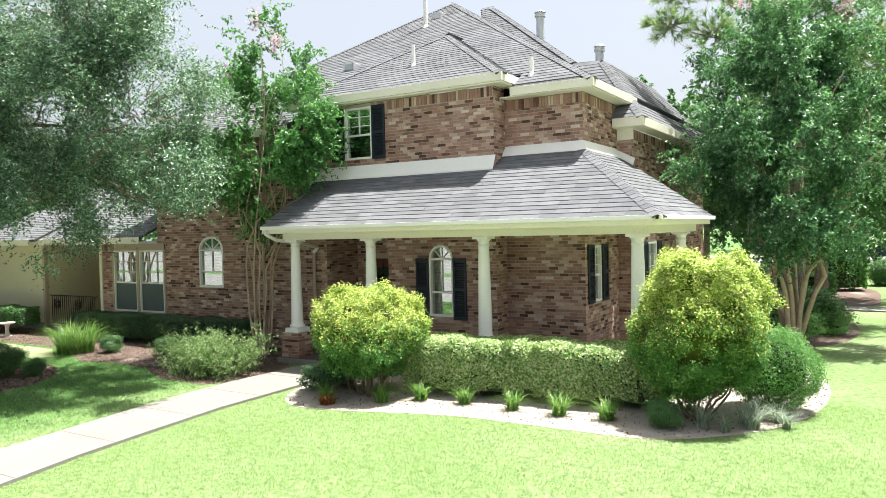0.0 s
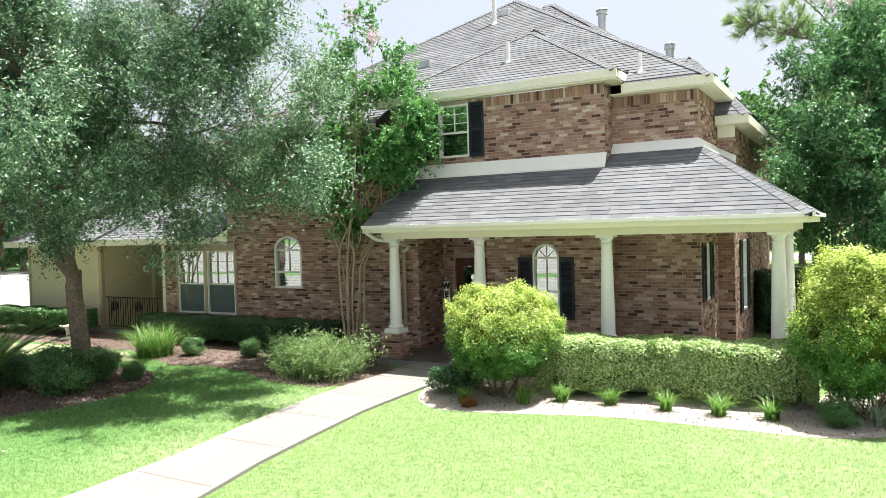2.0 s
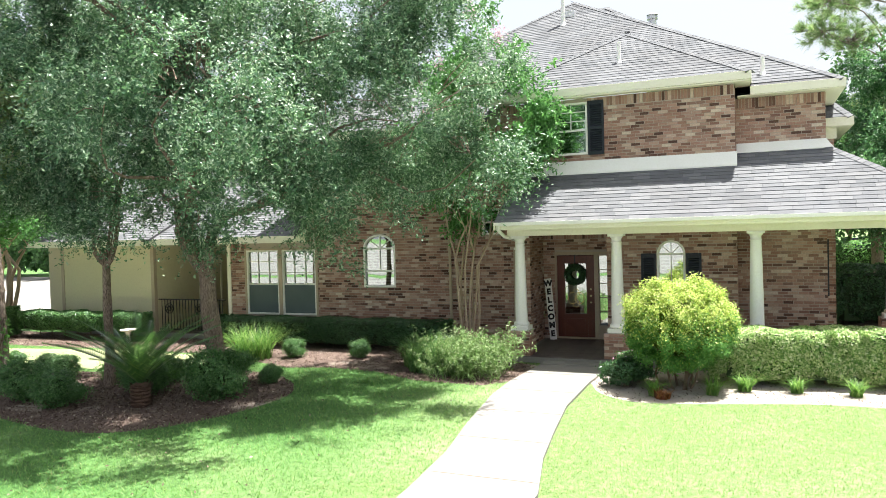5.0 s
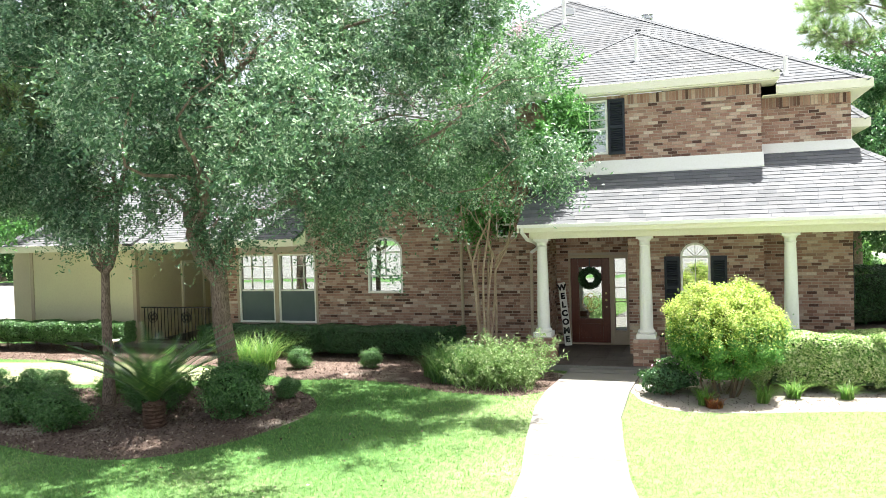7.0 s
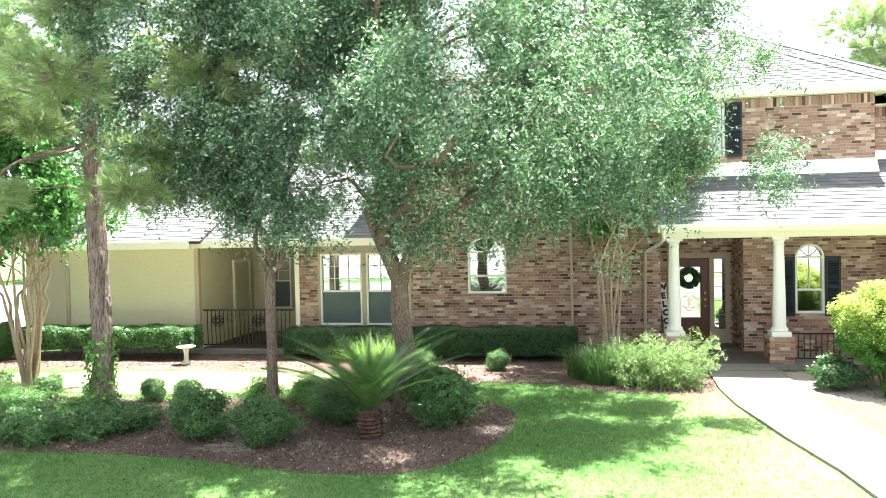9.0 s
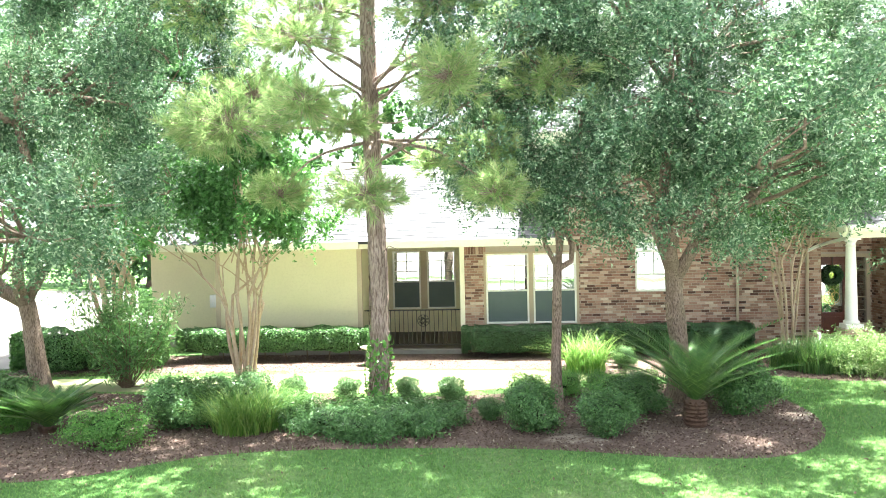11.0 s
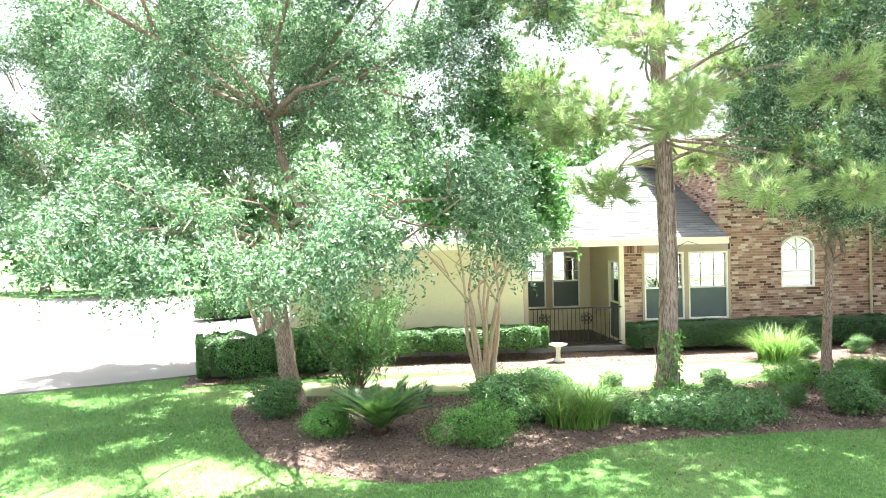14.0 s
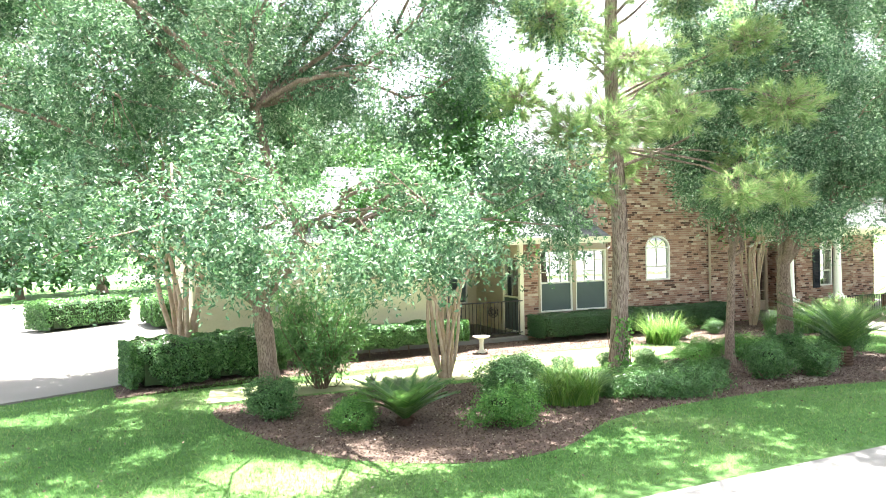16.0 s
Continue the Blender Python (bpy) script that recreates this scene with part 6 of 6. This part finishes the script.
def hedge(label, pts, half, h, count, foliage, length, width, z0=0.12, wob=0.06):
    """A clipped hedge along a line of points: leaves over a rounded bar."""
    t = thing("hedge", label, "hedge", pose(pts[0][0], pts[0][1], 0))
    o = np.array([pts[0][0], pts[0][1], 0.0])
    P, N, core = [], [], []
    tot = sum(math.dist(a, b) for a, b in zip(pts, pts[1:]))
    for a, b in zip(pts, pts[1:]):
        L = math.dist(a, b)
        u = np.array([b[0] - a[0], b[1] - a[1], 0]) / L
        s = np.array([-u[1], u[0], 0])
        k = int(count * L / tot)
        along = R.uniform(-half * 0.5, L + half * 0.5, k)
        w = R.uniform(0, 2 * math.pi, k)
        c, sn = np.cos(w), np.sin(w)
        q = 1 / (np.abs(c) ** 5 + np.abs(sn) ** 5) ** 0.2
        lump = 1 + wob * np.sin(along * 4.1 + 2 * c) + wob * np.sin(along * 9.7 + 3 * sn) * 0.7
        rr = q * lump * (1 - R.uniform(0, 0.28, k) ** 1.6)
        endf = np.where((along < 0) | (along > L), 0.86, 1.0)
        P.append(np.array([a[0], a[1], 0]) + u * along[:, None] + s * (half * c * rr * endf)[:, None] + np.array([0, 0, 1.0]) * ((h + z0) / 2 + (h - z0) / 2 * sn * rr * endf)[:, None])
        N.append(s * c[:, None] + np.array([0, 0, 1.0]) * (sn + 0.5)[:, None])
        # the ends
        for e, sg in ((0.0, -1), (L, 1)):
            m = int(k * half / L * 1.3)
            P.append(np.array([a[0], a[1], 0]) + u * (e + sg * half * 0.5 + R.uniform(-0.1, 0.05, m))[:, None] + s * R.uniform(-half * 0.9, half * 0.9, m)[:, None] + np.array([0, 0, 1.0]) * R.uniform(z0, h, m)[:, None])
            N.append(np.tile(u * sg + np.array([0, 0, 0.4]), (m, 1)))
        B = BOX * np.array([L + half * 0.3, half * 1.5, (h - z0) * 0.8]) - np.array([half * 0.15, half * 0.75, -z0 - 0.02])
        core.append((np.stack([a[0] + B[:, 0] * u[0] + B[:, 1] * s[0], a[1] + B[:, 0] * u[1] + B[:, 1] * s[1], B[:, 2]], 1) - o, BOXF))
        for i in range(max(2, int(L / 0.5))):
            x = (i + 0.5) * L / max(2, int(L / 0.5))
            f = np.array([a[0], a[1], -0.02]) + u * x - o
            nppart("stem", *tube([f, f + [R.uniform(-0.1, 0.1), R.uniform(-0.05, 0.05), z0 + 0.3]], [0.018, 0.012], 6), M_STEM, t)
    nppart("foliage", *leaves(np.concatenate(P) - o, np.concatenate(N), length, width), foliage, t, kind="stuff")
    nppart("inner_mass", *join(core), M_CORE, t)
    return t


hedge("clipped pale variegated hedge in front of the porch", [(-8.35, 11.75), (-6.5, 11.95), (-4.7, 12.15)], 0.52, 0.97, 66000, M_VARIEG, 0.056, 0.03, wob=0.06)
hedge("low green plants behind the pale hedge", [(-8.2, 12.42), (-5.3, 12.5)], 0.18, 0.86, 3500, M_SHRUB_L, 0.06, 0.03)
hedge("clipped dark green hedge under the wing's windows", [(-21.2, 13.5), (-18.0, 13.55), (-14.9, 13.6)], 0.42, 0.72, 42000, M_HEDGE, 0.048, 0.028)
hedge("clipped hedge with sunlit top along the cream wall", [(-28.1, 13.1), (-23.95, 13.2)], 0.36, 0.78, 24000, M_SHRUB, 0.065, 0.036, 0.25, 0.1)
hedge("rounded clipped hedge at the driveway corner", [(-31.4, 12.0), (-29.8, 12.4), (-28.9, 12.6)], 0.55, 0.92, 24000, M_SHRUB, 0.065, 0.036, 0.06, 0.14)
hedge("clipped hedge island in the driveway", [(-34.3, 23.9), (-32.4, 25.4)], 0.7, 1.05, 5000, M_SHRUB, 0.09, 0.05)
hedge("clipped hedge beyond the driveway hedge", [(-30.6, 22.6), (-30.9, 24.4)], 0.5, 1.05, 3000, M_SHRUB, 0.09, 0.05)
hedge("tall clipped hedge across the side lawn", [(-5.0, 34.8), (-2.6, 35.4)], 0.7, 1.9, 5000, M_SHRUB_L, 0.1, 0.06)
hedge("loose dark shrubs at the house's side bed", [(-4.6, 21.5), (-3.2, 23.5)], 0.6, 1.0, 4000, M_SHRUB, 0.08, 0.045)
hedge("tall dark shrubs behind the side porch", [(-5.9, 20.4), (-4.6, 21.2)], 0.7, 1.6, 9000, M_HEDGE, 0.08, 0.045)
hedge("loose shrubs under the far hedge", [(-5.0, 31.6), (-3.6, 32.4)], 0.6, 0.9, 3000, M_SHRUB, 0.09, 0.05)

# round shrubs of the mulch bed
rs = moved(shrub("round_shrub", "small clipped round green shrub in the mulch bed", 0.42, 0.42, 0.66, 11000, M_SHRUB, 0.042, 0.024, 0.03, 4, 0.34, sprays=0.45, lumps=12, core=0.6), -20.2, 6.75)
ls = moved(shrub("leafy_shrub", "small loose light green leafy shrub in the mulch bed", 0.5, 0.5, 0.55, 8000, M_SHRUB_L, 0.04, 0.022, 0.02, 4, 0.4, sprays=0.6, lumps=9, core=0.5), -26.35, 5.95)
vs = moved(shrub("variegated_shrub", "small pale-speckled round shrub in the mulch bed", 0.38, 0.38, 0.56, 8000, M_SHRUB_L, 0.038, 0.02, 0.02, 4, 0.34, sprays=0.45, lumps=12, core=0.6), -28.45, 6.8)
rs["group"], ls["group"], vs["group"] = "round shrubs of the mulch bed", "leafy shrubs of the beds", "speckled shrubs of the bed"
ROUND = [(-19.05, 6.5, 1.0), (-18.4, 7.8, 1.0), (-16.75, 7.75, 1.2), (-25.8, 6.95, 1.15), (-24.9, 8.0, 1.0), (-29.5, 8.2, 1.0), (-25.3, 7.5, 1.1), (-17.3, 9.0, 0.9)]
for x, y, s in ROUND:
    put(rs, x, y, 0, R.uniform(0, 6), s, s * R.uniform(0.85, 1.05))
SMALL = [(-23.4, 9.0, 0.55), (-22.3, 8.95, 0.55), (-21.5, 8.75, 0.6), (-20.75, 7.4, 0.5), (-16.6, 9.3, 0.5), (-24.4, 9.0, 0.6), (-17.9, 11.9, 0.6), (-16.3, 12.3, 0.55), (-18.8, 9.0, 0.6)]
for x, y, s in SMALL:
    put(rs, x, y, 0, R.uniform(0, 6), s)
for x, y, s in [(-20.1, 8.9, 0.8), (-18.75, 8.5, 0.9), (-19.4, 9.2, 0.8), (-18.0, 9.6, 0.7), (-3.3, 20.7, 1.0), (-2.6, 21.5, 0.9)]:
    put(ls, x, y, 0, R.uniform(0, 6), s)
put(rs, -4.1, 11.0, 0, 0.4, 0.55)
put(rs, -2.8, 21.6, 0, 1.4, 1.3)
put(rs, -1.6, 38.0, 0, 0.4, 1.6)


def clump(name, label, n, h, spread, width, foliage, lean=(0.3, 1.1), category="grass clump"):
    t = thing(name, label, category)
    a, rr = R.uniform(0, 2 * math.pi, n), spread * np.sqrt(R.uniform(0, 1, n))
    P = np.stack([rr * np.cos(a), rr * np.sin(a), np.zeros(n)], 1)
    nppart("tuft", *blades(P, h * R.uniform(0.55, 1.1, n), width, R.uniform(*lean, n), 5), foliage, t, kind="stuff")
    return t


moved(clump("grass_clump", "bright arching clump of strappy leaves by the wall bed", 560, 1.0, 0.42, 0.024, M_CLUMP, (0.35, 1.25)), -18.75, 11.55)
moved(clump("grass_clump", "broad arching grass clump in the mulch bed", 1000, 0.9, 0.5, 0.018, M_CLUMP, (0.5, 1.2)), -24.6, 6.9)
jg = moved(clump("grass_clump", "dark arching grass clump beside the porch bed", 800, 0.95, 0.45, 0.014, M_FROND, (0.3, 0.9)), -14.1, 11.3)
put(jg, -13.6, 11.2, 0, 1.0, 0.9)
put(jg, -14.5, 11.7, 0, 2.0, 0.8)
gc = moved(shrub("ground_cover", "low spreading leafy ground cover in the mulch bed", 0.62, 0.5, 0.42, 5500, M_SHRUB, 0.09, 0.02, 0.0, 4, 0.4, "ground cover", sprays=0.6, lumps=10, core=0.5), -23.2, 6.75)
gc["group"] = "ground cover of the mulch bed"
for x, y, s in [(-22.4, 6.7, 1.0), (-21.9, 6.9, 1.0), (-22.8, 7.3, 0.9), (-21.6, 7.2, 0.8), (-23.7, 7.1, 0.9), (-22.6, 6.4, 0.8), (-25.2, 7.4, 0.8), (-24.3, 7.9, 0.9)]:
    put(gc, x, y, 0, R.uniform(0, 6), s)
fern = moved(clump("fern", "small bright green fern-like tuft in the pale mulch", 130, 0.42, 0.10, 0.022, M_CLUMP, (0.3, 1.2), "fern"), -8.6, 10.55)
fern["group"] = "ferns along the pale bed"
for x, y in [(-8.1, 10.97), (-7.3, 11.05), (-6.43, 11.04), (-5.65, 11.04), (-4.92, 11.1)]:
    put(fern, x, y, 0, R.uniform(0, 6), R.uniform(0.85, 1.1))
put(fern, -9.5, 10.2, 0, 1.0, 0.95)
moved(clump("red_plant", "small orange-red leafed plant in the bed", 90, 0.22, 0.12, 0.03, M_RED, (0.4, 1.2), "plant"), -9.35, 10.05)
sv = moved(clump("striped_grass", "small silvery striped grass tuft at the bed's edge", 64, 0.36, 0.06, 0.015, M_SILVER, (0.5, 1.3)), -3.3, 11.2)
sv["group"] = "striped grass tufts"
for x, y, s in [(-2.99, 11.5, 1.0), (-2.74, 12.0, 0.8), (-3.6, 11.25, 1.0), (-3.15, 11.75, 0.9), (-2.6, 11.75, 0.6), (-27.3, 9.75, 1.0), (-27.0, 9.0, 1.0), (-26.8, 9.5, 0.8)]:
    put(sv, x, y, 0, R.uniform(0, 6), s * 1.45)

# salvia: loose stems with narrow pale leaves by the walk
sal = thing("salvia", "loose pale green flowering perennial spilling beside the walk", "perennial", pose(-13.0, 11.15, 0))
ch = []
P, N = [], []
for i in range(230):
    a, L = R.uniform(0, 2 * math.pi), R.uniform(0.5, 1.1)
    foot = np.array([np.clip(R.normal(-0.05, 0.4), -0.9, 0.5), np.clip(R.normal(-0.15, 0.34), -0.75, 0.5), 0])
    end = foot + np.array([math.cos(a) * L * 0.62, math.sin(a) * L * 0.55, L * R.uniform(0.5, 0.95)])
    pts, rad = limb(foot, end, 0.005, 0.002, 0.15, n=5)
    ch.append(tube(pts, rad, 4))
    for p in pts[1:]:
        P.append(p + R.normal(0, 0.035, (9, 3)))
        N.append(np.tile([0, 0, 0.7], (9, 1)))
nppart("stalk_mass", *join(ch), M_SALVIA, sal, kind="stuff")
nppart("leaves", *leaves(np.concatenate(P), np.concatenate(N), 0.075, 0.022, 0.1), M_SALVIA, sal, kind="stuff")


# oleander: tall shrub of long narrow leaves
ole = thing("oleander", "tall loose shrub with long narrow glossy green leaves", "shrub", pose(-28.2, 10.1, 0))
P, N, ch = [], [], []
for i in range(46):
    a = R.uniform(0, 2 * math.pi)
    e = np.array([math.cos(a) * R.uniform(0.2, 1.25), math.sin(a) * R.uniform(0.2, 0.9), R.uniform(0.8, 2.15)])
    pts, rad = limb((0.1 * math.cos(a), 0.1 * math.sin(a), 0), e, 0.014, 0.005, 0.06, n=6)
    ch.append(tube(pts, rad, 5))
    for p in pts[2:]:
        P.append(p + R.normal(0, 0.1, (34, 3)))
        N.append(np.tile([0, 0, 0.5], (34, 1)))
nppart("stalk_mass", *join(ch), M_STEM, ole, kind="stuff")
nppart("leaves", *leaves(np.concatenate(P), np.concatenate(N), 0.14, 0.026, 0.15), M_SHRUB, ole, kind="stuff")


def sago(label, x, y, trunk_h, frond, n=36, r=0.17):
    """A sago palm: scaly trunk and a rosette of stiff feathered fronds."""
    t = thing("sago_palm", label, "palm", pose(x, y, 0))
    prof = [(r * 0.85, -0.02)] + [(r * (0.92 + 0.14 * (i % 2)), trunk_h * (i + 0.5) / 12) for i in range(12)] + [(r * 0.5, trunk_h + 0.04)]
    part("trunk", lathe(prof, 14), M_SAGO, t)
    sc = []
    for i in range(110):
        a, z = R.uniform(0, 2 * math.pi), R.uniform(0.0, trunk_h)
        e, s = np.array([math.cos(a), math.sin(a), 0]), np.array([-math.sin(a), math.cos(a), 0])
        q = e * r * 0.95 + [0, 0, z]
        sc.append(np.array([q - s * 0.03, q + s * 0.03, q + e * 0.05 + np.array([0, 0, 0.06])]))
    nppart("scaly_bark", np.concatenate(sc), np.arange(330).reshape(-1, 3), M_SAGO, t, kind="stuff")
    for i in range(n):
        a = i * 2.39996
        up = 1.48 - 0.8 * (i / n)
        L = frond * R.uniform(0.85, 1.1)
        h = np.array([math.cos(a), math.sin(a), 0])
        s = np.array([-math.sin(a), math.cos(a), 0])
        k = 40
        pts = []
        for j in range(k + 1):
            u = j / k
            pts.append(h * L * (u * math.cos(up * (1 - 0.55 * u))) + np.array([0, 0, trunk_h + L * (u * math.sin(up) - 0.26 * u * u)]))
        V, F = [], []
        for j in range(2, k):
            d = (pts[j + 1] - pts[j - 1])
            d /= np.linalg.norm(d)
            l = 0.2 * math.sin(math.pi * (0.12 + 0.86 * j / k)) ** 0.7
            for sg in (-1, 1):
                tip = pts[j] + (s * sg * 0.85 + d * 0.55) * l + np.array([0, 0, 0.035])
                b = len(V)
                V += [pts[j] - d * 0.017, pts[j] + d * 0.017, tip]
                F.append((b, b + 1, b + 2))
        tv, tf = tube(pts[::5], [0.009 * (1 - 0.12 * q) for q in range(len(pts[::5]))], 4)
        tri = np.concatenate([tf[:, [0, 1, 2]], tf[:, [0, 2, 3]]])
        v, fq = join([(np.array(V), np.array(F)), (tv, tri)])
        nppart("frond", v, fq, M_FROND, t)
    return t


sago("sago palm with arching feathered fronds on a scaly trunk", -17.65, 7.05, 0.36, 1.55, 28)
sago("low sago palm with arching feathered fronds in the bed", -27.7, 6.7, 0.06, 0.88, 30, 0.12)

# bird bath
bath = thing("bird_bath", "low pale cast-stone bird bath beside the path", "bird bath", pose(-23.6, 12.45, 0) @ Matrix.Scale(0.85, 4))
part("pedestal", lathe([(0.15, 0.0), (0.15, 0.04), (0.1, 0.07), (0.065, 0.12), (0.06, 0.3), (0.075, 0.38), (0.1, 0.42)], 20), M_STONE, bath, smooth=True)
part("basin", lathe([(0.09, 0.415), (0.2, 0.44), (0.25, 0.47), (0.255, 0.49), (0.235, 0.49), (0.18, 0.465), (0.02, 0.455)], 24), M_STONE, bath, smooth=True)
# parked car on the far street
car = thing("car", "dark blue parked car on the far street", "car", pose(-0.6, 61.0, 0.03, 0, 0, -3))
M_CAR = speckled("car_paint", (0.02, 0.03, 0.05), (0.03, 0.04, 0.06), (0.02, 0.02, 0.04), 1, 20, 0.25, 0.0, spec=0.6)
bm = bmesh.new()
prof = [(-2.2, 0.3), (-2.25, 0.75), (-1.5, 0.9), (-0.9, 1.42), (0.7, 1.45), (1.4, 0.98), (2.2, 0.85), (2.25, 0.35)]
A = [bm.verts.new((x, -0.85, z)) for x, z in prof]
B = [bm.verts.new((x, 0.85, z)) for x, z in prof]
bm.faces.new(A)
bm.faces.new(B[::-1])
for i in range(len(prof)):
    j = (i + 1) % len(prof)
    bm.faces.new((A[i], B[i], B[j], A[j]))
bmesh.ops.recalc_face_normals(bm, faces=bm.faces)
bmesh.ops.bevel(bm, geom=list(bm.edges), offset=0.08, segments=2, affect="EDGES")
part("body", bm, M_CAR, car)
part("side_window", boxes((-0.85, 0.75, -0.88, -0.82, 0.98, 1.32), bevel=0.02), M_GLASS, car)
for x in (-1.4, 1.4):
    for y in (-0.8, 0.8):
        wh = part("wheel", lathe([(0.2, -0.1), (0.33, -0.1), (0.33, 0.1), (0.2, 0.1)], 20), M_BLACK, car)
        wh.matrix_local = pose(x, y, 0.33, 90)

# vine climbing the foot of the pine
n = 900
a, z = R.uniform(0, 2 * math.pi, n), R.uniform(0, 1, n) ** 1.6 * 1.25
rr = 0.2 + 0.05 * R.normal(0, 1, n) + 0.12 * np.maximum(0, 0.3 - z)
P = np.stack([rr * np.cos(a), rr * np.sin(a), z + 0.02], 1)[(np.sin(a * 1.0 + 2.2) > -0.35) | (z < 0.35)]
vine = thing("climbing_vine", "bright green leafy vine climbing the pine's foot", "vine", pose(-22.68, 8.06, 0))
N = np.stack([P[:, 0], P[:, 1], np.full(len(P), 0.1)], 1) * 3
nppart("leaves", *leaves(P, N, 0.08, 0.055, 0.3), M_SHRUB_L, vine, kind="stuff")
for i in range(4):
    b0 = 1.2 + i * 1.3
    nppart("stem", *tube([(0.22 * math.cos(b0 + 0.25 * k), 0.22 * math.sin(b0 + 0.25 * k), 0.2 * k) for k in range(6)], [0.008] * 6, 5), M_STEM, vine)

# fallen leaves on the lawn under the trees
n = 900
P = np.stack([R.uniform(-35, -12.5, n), R.uniform(3.0, 9.5, n), R.uniform(0.03, 0.05, n)], 1)
P = P[~(inside(P, LEFT_BED) | inside(P, HOUSE_BED) | inside(P, WALK))]
tagged(new("fallen_leaves", npmesh("fallen_leaves", *leaves(P, np.tile([0, 0, 1.5], (len(P), 1)), 0.05, 0.026), M_CHIP)), "dry fallen leaves scattered on the lawn", "leaves", kind="stuff")
